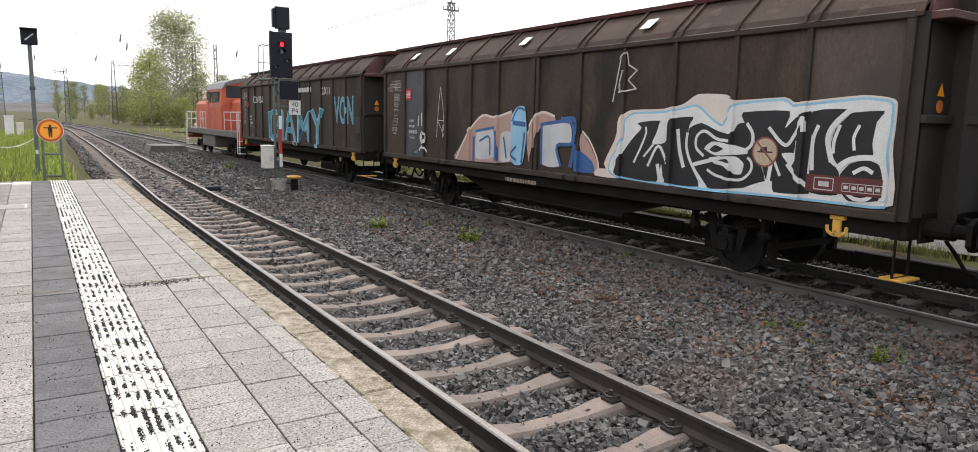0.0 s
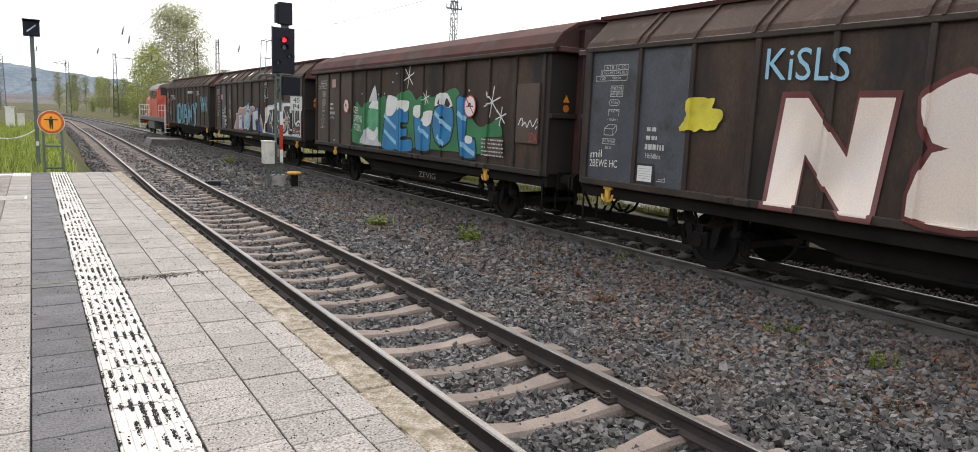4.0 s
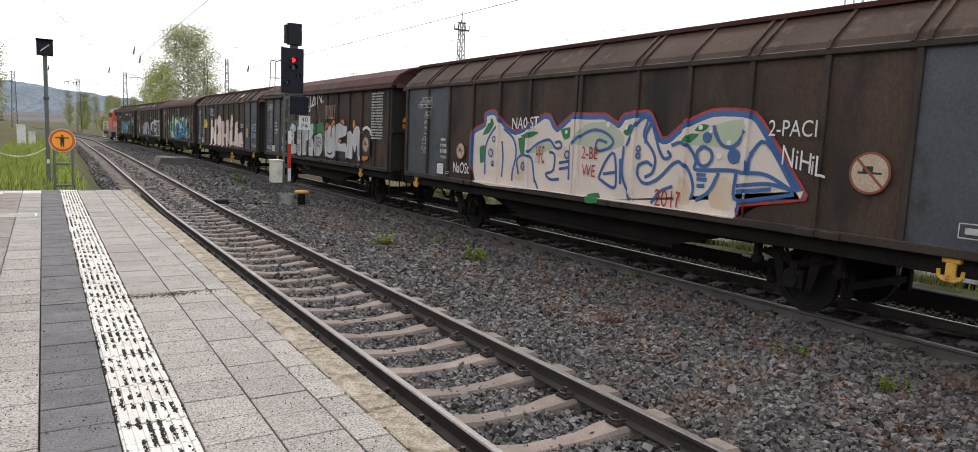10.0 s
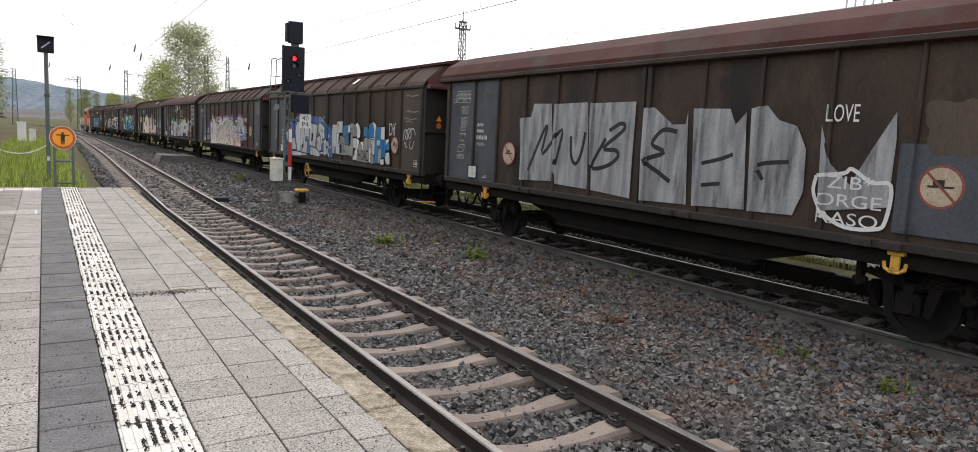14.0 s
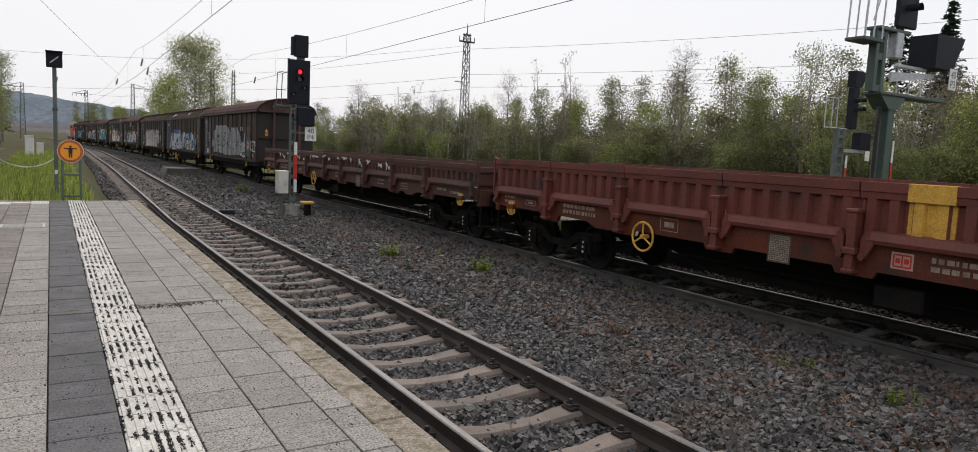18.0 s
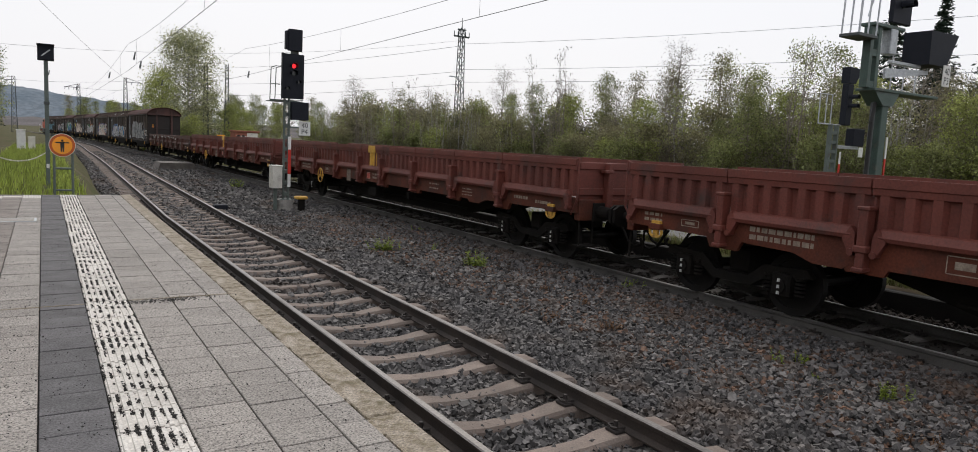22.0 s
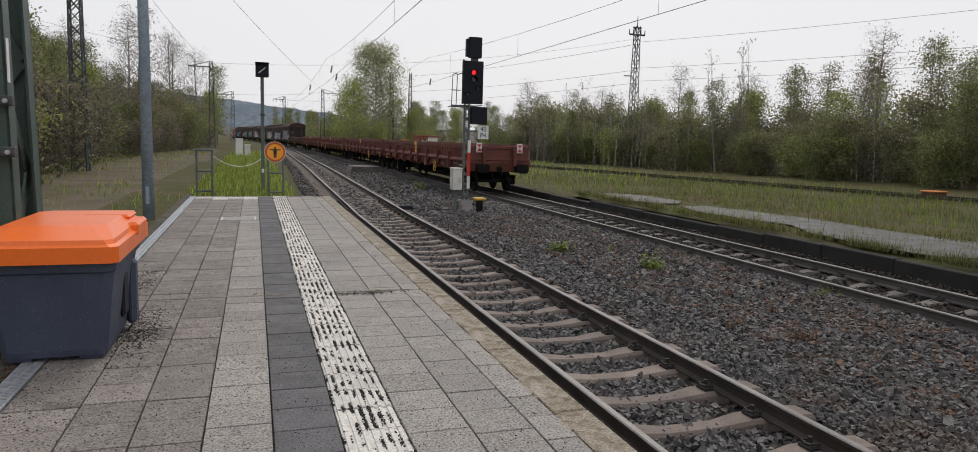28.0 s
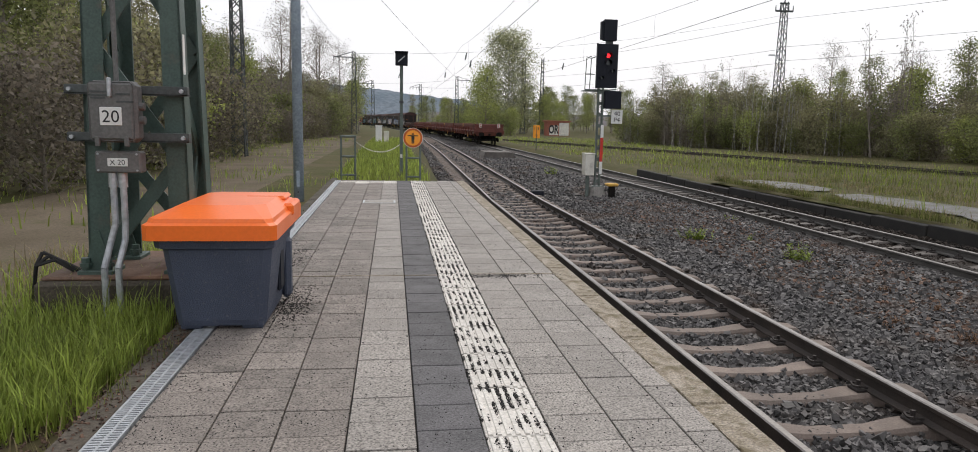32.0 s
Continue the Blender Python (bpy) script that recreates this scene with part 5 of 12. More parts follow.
def build_main_signal():
    w = thing("main_signal", "black main signal with a lit red lamp on a steel mast", "railway signal", at=(4.02, 23.14, 0))
    f = thing("signal_foundation", "rounded concrete signal foundation in the ballast", "foundation", at=(4.02, 23.14, 0))
    bm = B()
    rod(bm, (0, 0, -1.3), (0, 0, -0.62), 0.33, 0.28, 14)
    part("concrete_block", bm, M["concrete"], f)
    for x in (-0.075, 0.075):
        part("mast_rail", box(B(), x - 0.025, x + 0.025, -0.06, 0.06, -0.65, 2.70, 0.004), M["greygreen"], w)
    for k in range(9):
        part("mast_web", box(B(), -0.06, 0.06, -0.05, 0.05, -0.5 + k * 0.37, -0.38 + k * 0.37), M["greygreen"], w)
    part("foot_plate", box(B(), -0.2, 0.2, -0.2, 0.2, -0.66, -0.60, 0.006), M["greygreen"], w)
    sc = part("screen", box(B(), -0.17, 0.52, -0.10, 0.02, 2.66, 4.08, 0.012), M["black"], w, "tall black signal screen")
    part("screen_edge", box(B(), -0.19, -0.165, -0.12, 0.03, 2.64, 4.10, 0.004), M["black"], sc)
    hood(w, 0.175, -0.10, 3.70, 0.10, glow("red_signal_light", (1.0, 0.02, 0.03), 1.5))
    hood(w, 0.175, -0.10, 3.47, 0.10, M["glass"])
    hood(w, -0.02, -0.10, 2.98, 0.06, M["glass"], 0.12)
    hood(w, 0.34, -0.10, 3.20, 0.06, M["glass"], 0.12)
    part("housing", box(B(), -0.1, 0.42, 0.02, 0.30, 2.75, 4.0, 0.02), M["mast"], w)
    part("upper_screen", box(B(), 0.0, 0.44, -0.14, 0.04, 4.18, 4.86, 0.012), M["black"], w, "small black upper screen")
    part("upper_box", box(B(), -0.08, 0.02, -0.1, 0.1, 4.22, 4.80, 0.01), M["black"], w)
    part("upper_bracket", box(B(), 0.10, 0.34, -0.06, 0.02, 4.05, 4.20), M["mast"], w)
    part("lower_screen", box(B(), 0.10, 0.66, -0.22, 0.05, 1.98, 2.56, 0.015), M["black"], w, "black speed indicator box")
    part("lower_bracket", box(B(), 0.0, 0.12, -0.05, 0.05, 2.1, 2.2), M["greygreen"], w)
    board(w, pose(0.56, -0.12, 1.72), "40", "P4", 0.38, 0.46)
    part("board_bracket", box(B(), 0.0, 0.45, -0.10, -0.07, 1.72, 1.77), M["greygreen"], w)
    for z0, z1, m in ((1.02, 1.44, "white"), (0.22, 1.02, "red"), (-0.20, 0.22, "white")):
        part("mast_plate", box(B(), 0.03, 0.13, -0.11, -0.10, z0, z1 - 0.002), M[m], w)
    bm = B()
    for x in (-0.52, -0.36):
        pipe(bm, [(x, 0.1, 2.60), (x + 0.03, 0.1, 3.62), (x + 0.2, 0.1, 3.68)], 0.016)
    pipe(bm, [(-0.52, 0.1, 2.60), (0.3, 0.1, 2.60), (0.5, -0.1, 2.62)], 0.02)
    pipe(bm, [(-0.5, 0.1, 3.1), (-0.2, 0.1, 3.1)], 0.014)
    box(bm, -0.54, 0.5, -0.05, 0.5, 2.55, 2.58)
    part("maintenance_platform", bm, M["greygreen"], w, "small steel maintenance platform")
    c = thing("signal_cabinet", "cream sheet-metal signal cabinet beside the mast", "cabinet", at=(3.66, 23.05, 0))
    part("body", box(B(), -0.15, 0.17, -0.2, 0.2, -0.24, 0.46, 0.015), M["cream"], c)
    part("cap", box(B(), -0.17, 0.19, -0.22, 0.22, 0.46, 0.50, 0.008), M["cream"], c)
    part("leg", box(B(), -0.05, 0.05, -0.05, 0.05, -1.1, -0.24), M["greygreen"], c)
    g = thing("track_magnet", "orange-topped cable box on a short stand by the signal", "cable box", at=(4.50, 23.0, -0.62))
    part("lid", box(B(), -0.20, 0.20, -0.16, 0.16, 0.02, 0.12, 0.03), M["yellow"], g, "orange-yellow lid")
    part("stand", box(B(), -0.09, 0.11, -0.08, 0.08, -0.5, 0.02, 0.01), M["under"], g)
    bm = B()
    pipe(bm, [(-0.65, -0.1, -0.30), (-0.85, -0.15, -0.55), (-1.0, -0.2, -0.40), (-1.2, -0.1, -0.38)], 0.02)
    pipe(bm, [(-0.1, 0, -0.15), (-0.25, -0.05, -0.1), (-0.35, -0.05, -0.3)], 0.02)
    part("cable", bm, M["rubber"], g)
    g = thing("rail_contact", "small black track contact box beside the rail", "trackside box", at=(2.0, 23.2, -0.88))
    part("box", box(B(), -0.2, 0.2, -0.18, 0.18, -0.08, 0.10, 0.03), M["black"], g)
    part("cable", pipe(B(), [(0.2, 0, 0.0), (0.6, -0.1, -0.05), (1.2, 0.1, -0.06), (1.7, 0.0, -0.06)], 0.018), M["rubber"], g)


def gantry_signal(at, k, text, far):
    """A signal on a green box mast, seen from the side: screen, indicator box and board on a maintenance platform."""
    w = thing("side_signal", "green steel signal mast with black screens and a railed platform" if not far else "small green ladder signal mast with a black screen", "railway signal", at=at)
    g = M["green"] if not far else M["greygreen"]
    if not far:
        part("mast", box(B(), -0.26, 0.02, -0.15, 0.15, -0.3, 3.80, 0.015), g, w, "box-section green mast")
        part("side_channel", box(B(), -0.44, -0.38, -0.06, 0.06, 0.2, 3.7, 0.01), M["mast"], w)
        part("platform", box(B(), -0.85, 2.15, -0.25, 0.25, 3.83, 3.90, 0.01), g, w, "steel maintenance platform")
        bm = B()
        prism(bm, [(-0.75, 3.83), (-0.35, 3.5), (0.1, 3.5), (0.35, 3.83)], "y", -0.2, 0.2)
        part("bracket", bm, g, w)
        for x in (-0.98, -0.66):
            part("upper_mast", box(B(), x, x + 0.14, -0.10, 0.10, 3.90, 5.36, 0.01), g, w)
        for z in (3.98, 4.74, 5.28):
            part("mast_web", box(B(), -0.84, -0.66, -0.09, 0.09, z - 0.08, z + 0.08), g, w)
        part("top_frame", box(B(), -1.75, -0.95, -0.25, 0.25, 5.02, 5.10, 0.01), M["mast"], w)
        part("head_plate", box(B(), -1.0, 0.35, -0.18, 0.18, 5.36, 5.44, 0.01), g, w)
        part("junction_box", box(B(), -0.28, 0.02, -0.2, 0.05, 4.75, 5.36, 0.02), M["galv"], w, "grey junction box")
        part("cable_pipe", pipe(B(), [(-0.52, -0.05, 0.0), (-0.52, -0.05, 3.1), (-0.42, -0.05, 3.6)], 0.045, 8), M["rubber"], w, "black cable pipe")
        bm = B()
        for x in (-1.70, -1.35, -1.0):
            for y in (-0.22, 0.22):
                pipe(bm, [(x, y, 5.08), (x + 0.06, y, 6.7)], 0.02)
        for z in (6.2, 6.9):
            pipe(bm, [(-1.65, -0.22, z), (-0.6, -0.22, z)], 0.018)
            pipe(bm, [(-1.65, 0.22, z), (-0.6, 0.22, z)], 0.018)
        pipe(bm, [(-1.4, -0.22, 5.5), (-0.9, -0.22, 6.8)], 0.018)
        part("railing", bm, M["galv"], w)
        part("screen", box(B(), -0.10, 0.75, -0.08, 0.04, 5.55, 7.3, 0.02), M["black"], w, "tall black signal screen")
        hood(w, 0.30, -0.08, 6.0, 0.11, M["glass"], 0.3)
        bm = B()
        prism(bm, [(1.30, 4.66), (2.18, 4.66), (2.66, 5.52), (1.28, 5.50)], "y", -0.35, 0.35)
        part("indicator_box", bm, M["black"], w, "black hooded speed indicator")
        part("indicator_arm", box(B(), 0.1, 1.5, -0.06, 0.06, 4.58, 4.66, 0.01), M["galv"], w)
        bm = B()
        prism(bm, [(-0.25, 4.18), (1.75, 4.44), (1.75, 4.54), (-0.25, 4.42)], "y", -0.12, -0.06)
        part("cantilever", bm, M["galv"], w)
        board(w, pose(2.12, -0.40, 4.42), "40", text, 0.36, 0.54)
        bm = B()
        for x in (0.9, 1.5, 2.1):
            pipe(bm, [(x, 0.36, 3.86), (x, 0.36, 4.95)], 0.018)
        pipe(bm, [(0.3, 0.36, 4.95), (2.15, 0.36, 4.95)], 0.018)
        pipe(bm, [(0.3, 0.36, 4.4), (2.15, 0.36, 4.4)], 0.014)
        part("railing", bm, M["galv"], w)
        for z0, z1, m in ((2.2, 2.75, "white"), (1.4, 2.2, "red"), (0.7, 1.4, "white")):
            part("mast_plate", box(B(), 0.14, 0.21, -0.12, -0.10, z0, z1 - 0.002), M[m], w)
    else:
        for x in (-0.24, 0.24):
            part("mast_rail", box(B(), x - 0.06, x + 0.06, -0.1, 0.1, -0.3, 3.9, 0.01), g, w)
        for q in range(9):
            part("mast_web", box(B(), -0.18, 0.18, -0.08, 0.08, 0.1 + q * 0.42, 0.24 + q * 0.42), g, w)
        part("arm", box(B(), 0.2, 2.0, -0.06, 0.06, 2.85, 3.0, 0.01), M["galv"], w)
        part("screen", box(B(), 0.50, 0.95, -0.2, 0.1, 3.9, 5.75, 0.03), M["black"], w, "tall black signal screen")
        hood(w, 0.75, -0.2, 5.15, 0.12, M["glass"], 0.4)
        hood(w, 0.75, -0.2, 4.75, 0.12, M["glass"], 0.4)
        part("upper_screen", prism(B(), [(0.55, 5.78), (1.05, 5.78), (1.55, 6.45), (0.55, 6.50)], "y", -0.2, 0.2), M["black"], w)
        part("lower_screen", box(B(), 1.3, 2.2, -0.2, 0.2, 3.0, 3.8, 0.03), M["black"], w)
        part("figure_board", box(B(), 1.75, 2.1, -0.25, -0.22, 2.5, 2.95, 0.01), M["white"], w)
        bm = B()
        for x in (-1.2, -0.7, -0.3):
            pipe(bm, [(x, 0, 3.9), (x, 0, 5.2)], 0.025)
        pipe(bm, [(-1.2, 0, 5.2), (-0.3, 0, 5.2)], 0.025)
        pipe(bm, [(-1.2, 0, 3.9), (0.5, 0, 3.9)], 0.03)
        part("railing", bm, M["galv"], w)
        for z0, z1, m in ((2.15, 2.7, "white"), (1.4, 2.15, "red"), (0.7, 1.4, "white")):
            part("mast_plate", box(B(), 0.42, 0.56, -0.14, -0.13, z0, z1 - 0.002), M[m], w)
    return w


def build_far_side():
    gantry_signal((15.15, 9.97, -0.60), 1, "P3", False)
    gantry_signal((27.4, 18.9, -0.75), 1, "P2", True)
    c = thing("signal_cabinet", "cream cabinet with a black scribble on the disused platform", "cabinet", at=(14.2, 9.9, -0.62))
    part("body", box(B(), -0.58, 0.58, -0.25, 0.25, 0.05, 1.15, 0.015), M["cream"], c)
    part("cap", box(B(), -0.61, 0.61, -0.28, 0.28, 1.15, 1.20, 0.01), M["cream"], c)
    part("plinth", box(B(), -0.55, 0.55, -0.22, 0.22, -0.2, 0.05), M["concrete"], c)
    bm = B()
    rng = random.Random(3)
    for r in range(3):
        pts = [(-0.3 + 0.12 * k, 0.92 - 0.2 * r + rng.uniform(-0.09, 0.09)) for k in range(6)]
        for (a, b), (p, q) in zip(pts, pts[1:]):
            rod(bm, (a, -0.256, b), (p, -0.256, q), 0.014, seg=4)
    part("scribble", bm, M["p_black"], c, "black sprayed scribble")
    c = thing("signal_cabinet", "pale grey cabinet at the foot of the far signal", "cabinet", at=(26.4, 19.2, -0.8))
    part("body", box(B(), -0.4, 0.4, -0.3, 0.3, 0.0, 1.0, 0.02), M["cream"], c)
    c = thing("cable_cover", "low rust-orange cable box by the siding", "cable box", at=(29.2, 26.2, -0.75))
    part("body", box(B(), -0.5, 0.5, -0.3, 0.3, 0.0, 0.32, 0.03), M["flatrust"], c)
    part("lid", box(B(), -0.54, 0.54, -0.34, 0.34, 0.32, 0.38, 0.02), M["p_orange"], c)
    c = thing("concrete_trough", "low dark concrete block between the tracks", "concrete block", at=(4.55, 50.0, -1.0))
    bm = B()
    prism(bm, [(-1.15, 0.0), (-1.0, 0.42), (0.95, 0.42), (1.2, 0.0)], "y", -1.4, 1.4)
    part("block", bm, M["dark_sleeper"], c)
    c = thing("speed_sign", "small orange board with dark figures on a thin post", "sign", at=(9.45, 60, -0.8))
    part("post", rod(B(), (0, 0, -0.2), (0, 0, 2.0), 0.04, seg=8), M["mast"], c)
    part("panel", box(B(), -0.30, 0.30, -0.03, 0.03, 1.0, 2.1, 0.02), M["signor"], c)
    for t, z in (("1.3", 1.82), ("6", 1.30)):
        bm, _, _ = words(t, 0.40)
        part("figure", bm, M["p_black"], c, at=pose(0, -0.035, z, 90, 0, 0))
    c = thing("relay_hut", "red brick relay hut with a pale steel door", "hut", at=(28.8, 133, -0.75))
    part("hut_body", box(B(), -2.2, 2.0, 0, 3.5, -0.3, 2.6), M["brick"], c)
    part("roof", box(B(), -2.5, 2.3, -0.3, 3.8, 2.6, 2.85, 0.03), M["brick"], c)
    part("door", box(B(), 0.0, 1.9, -0.05, 0.02, 0.0, 2.45, 0.02), M["cream"], c)
    bm, _, _ = words("OR", 2.2, 0.08)
    for v in bm.verts:
        v.co.x *= 0.6
    part("painted_letters", bm, M["p_black"], c, at=pose(-1.05, -0.02, 1.2, 90, 0, 0))
    part("pale_patch", box(B(), -1.9, -0.15, -0.012, 0.0, 0.1, 1.9), M["cream"], c)


# ---- overhead line ----
def wire(bm, a, b, r, sag=0.0, n=8):
    """One thin continuous wire with its sag."""
    a, b = Vector(a), Vector(b)
    pts = [a.lerp(b, k / n) - Vector((0, 0, sag * 4 * (k / n) * (1 - k / n))) for k in range(n + 1)]
    d = (b - a).normalized()
    u = d.orthogonal().normalized()
    v = d.cross(u)
    prev = None
    for p in pts:
        ring = [bm.verts.new(p + (u * math.cos(t) + v * math.sin(t)) * r) for t in (0.0, 1.571, 3.142, 4.712)]
        if prev:
            for i in range(4):
                bm.faces.new((prev[i], prev[(i + 1) % 4], ring[(i + 1) % 4], ring[i]))
        prev = ring
    return pts


def contact_line(track, off, stops, label):
    """Contact wire, carrying wire and droppers between the masts of one track."""
    w = thing("overhead_line", label, "overhead line")
    cw, mw, dr = B(), B(), B()
    for k, (s0, s1) in enumerate(zip(stops, stops[1:])):
        z = (0.25, -0.25)
        x0, y0, _ = track(s0, off + z[k % 2])
        x1, y1, _ = track(s1, off + z[(k + 1) % 2])
        pts = wire(mw, (x0, y0, 6.25), (x1, y1, 6.25), 0.007, 0.85, 12)
        wire(cw, (x0, y0, 4.76), (x1, y1, 4.76), 0.009, 0.0, 4)
        for i in range(1, 12, 2):
            p = pts[i]
            rod(dr, p, (p.x, p.y, 4.76), 0.005, seg=3, caps=False)
    part("contact_wire", cw, M["mast"], w)
    part("carrying_wire", mw, M["mast"], w)
    tagged(part("droppers", dr, M["mast"], w), kind="stuff")
    return w


def far_mast(x, y, h, wd, arm, z0=-0.7, lamp=False, head=0.0, label="dark steel lattice mast of the overhead line"):
    w = thing("catenary_mast", label, "mast", at=(x, y, z0))
    lattice(w, (0, 0, -0.5), (0, 0, h), wd, wd * 0.5, max(wd * 0.075, 0.05), max(int(h / (wd * 0.85)), 6), M["mast"], "lattice")
    if head:
        bm = bar(B(), (-head, 0, h - 0.9), (head, 0, h - 0.9), 0.14)
        bar(bm, (-head * 0.55, 0, h - 0.15), (head * 0.55, 0, h - 0.15), 0.12)
        rod(bm, (0, 0, h - 0.2), (0, 0, h + 1.1), 0.07, 0.03, 6)
        for q in (-head, -head * 0.5, head * 0.5, head):
            rod(bm, (q, 0, h - 0.9), (q, 0, h - 0.35), 0.06, 0.04, 6)
        part("mast_head", bm, M["mast"], w, "cross beam with upright insulators")
    if arm:
        bm = B()
        pipe(bm, [(0, 0, h * 0.93), (arm, 0, h * 0.93)], 0.06)
        pipe(bm, [(0, 0, h), (arm * 0.9, 0, h * 0.93)], 0.04)
        part("cross_arm", bm, M["mast"], w)
        for k in (0.35, 0.7, 0.98):
            bm = B()
            for i in range(4):
                disc(bm, (arm * k, 0, h * 0.93 - 0.12 - 0.1 * i), 0.09, "z", 0.05, 8)
            part("insulator", bm, M["mast"], w)
    if lamp:
        bm = pipe(B(), [(0, 0, h * 0.62), (-0.9, -0.2, h * 0.64)], 0.05)
        box(bm, -1.4, -0.8, -0.35, -0.05, h * 0.64 - 0.06, h * 0.64 + 0.06)
        part("lamp_arm", bm, M["galv"], w)
    return w


def build_overhead():
    contact_line(track1, 0.0, [-70, -14, 46, 104, 165, 225], "thin contact wire and droppers over the platform track")
    contact_line(track2, -0.2, [-70, -20, 42, 100, 165, 225], "thin contact wire and droppers over the goods track")
    far_mast(37.0, 70, 14.9, 0.95, 0, -0.6, True, 0.95)
    far_mast(-9.0, 30, 13.0, 0.5, 0, -0.1, True)
    far_mast(-7.0, 80, 8.9, 0.62, -2.2, -0.1)
    far_mast(10.6, 150, 11.5, 0.9, 3.0, -0.6)
    far_mast(24.8, 150, 15.6, 1.0, 0, -0.6)
    far_mast(28.8, 150, 15.8, 0.9, 0, -0.6)
    far_mast(3.0, 150, 9.5, 0.8, -2.2, -0.4)
    far_mast(-6.8, 150, 9.8, 0.9, -3.0, -0.2)
    far_mast(-16.0, 240, 11.0, 1.0, -3.0, 0.0)
    w = thing("feeder_cables", "thin high feeder cables across the sky", "cable")
    for a, b, r, sag in (((-7.0, 80, 8.6), (37, 70, 13.0), 0.020, 1.2), ((-7.0, 80, 8.2), (-9.0, 30, 10.0), 0.014, 0.5), ((-9.0, 30, 12.4), (10.6, 150, 10.6), 0.022, 0.6),
                         ((37, 70, 12.6), (60, 16, 13.0), 0.024, 0.4), ((37, 70, 9.8), (62, 14, 10.4), 0.024, 0.4), ((37, 70, 8.4), (62, 13, 9.0), 0.024, 0.3), ((24.8, 150, 14), (37, 70, 12.4), 0.03, 0.6),
                         ((24.8, 150, 11), (37, 70, 9.6), 0.03, 0.5), ((28.8, 150, 9), (37, 70, 8.2), 0.03, 0.3), ((-6.8, 150, 9.0), (24.8, 150, 13), 0.03, 1.0),
                         ((3.0, 150, 8.4), (28.8, 150, 12), 0.03, 1.2), ((-7.0, 80, 8.9), (-30, 40, 10.5), 0.016, 0.4)):
        bm = B()
        wire(bm, a, b, r * 0.7, sag, 14)
        part("cable", bm, M["mast"], w)
    # hanging tensioning weights and section insulators seen against the sky
    w = thing("wire_insulators", "dark insulators hanging in the overhead wires", "insulator")
    for x, y, z in ((3.2, 60, 6.6), (3.6, 60, 6.0), (2.6, 75, 6.0), (12.0, 62, 6.2), (9.0, 90, 6.6), (-2.0, 95, 7.0), (1.2, 110, 6.2)):
        part("insulator", rod(B(), (x, y, z), (x + 0.1, y, z + 0.55), 0.07, 0.05, 8), M["mast"], w)


build_bin()
build_tower()
build_end_rails()
build_main_signal()
build_far_side()
build_overhead()


# ---- plants ----
def blades(count, place, h, w, seed):
    """Bent grass blades, two faces each, as one mesh."""
    rng = np.random.default_rng(seed)
    p = place(rng, count)
    n = len(p)
    a = rng.uniform(0, 2 * np.pi, n)
    hh = h * rng.lognormal(0, 0.3, n)
    lean = rng.uniform(0.1, 0.75, n) * hh
    d = np.stack([np.cos(a), np.sin(a), np.zeros(n)], 1)
    s = np.stack([-np.sin(a), np.cos(a), np.zeros(n)], 1) * (w * rng.uniform(0.6, 1.4, n))[:, None]
    up = np.array([0, 0, 1.0])
    m = p + d * (lean * 0.3)[:, None] + up * (hh * 0.6)[:, None]
    t = p + d * lean[:, None] + up * hh[:, None]
    v = np.stack([p - s, p + s, m + s * 0.7, m - s * 0.7, t], 1).reshape(-1, 3)
    k = (np.arange(n) * 5)[:, None]
    f4, f3 = k + np.array([[0, 1, 2, 3]]), k + np.array([[3, 2, 4]])
    return v, [tuple(q) for q in f4] + [tuple(q) for q in f3]


def gz(x, y):
    return np.array([ground_z(float(a), float(b)) for a, b in zip(x, y)])


def field(x0, x1, y0, y1, z=None, clump=0.0, cz=0.35):
    def place(rng, n):
        x, y = rng.uniform(x0, x1, n), rng.uniform(y0, y1, n)
        if clump:
            k = np.array([noise.noise((a * cz, b * cz, 9.0)) for a, b in zip(x, y)]) > rng.normal(0.0, clump, n)
            x, y = x[k], y[k]
        zz = gz(x, y) if z is None else np.full(len(x), z)
        return np.stack([x, y, zz], 1)
    return place


def verge(rng, n):
    """Grass that thins out away from the platform kerb."""
    x, y = -4.42 - np.abs(rng.normal(0, 0.75, n)), rng.normal(4.6, 2.3, n)
    k = (y > -4) & (y < 9) & (x < -4.42 - np.clip(3.9 - y, 0, 1.4) * 0.45 + 0.12 * np.sin(y * 9.0))
    x, y = x[k], y[k]
    return np.stack([x, y, gz(x, y)], 1)


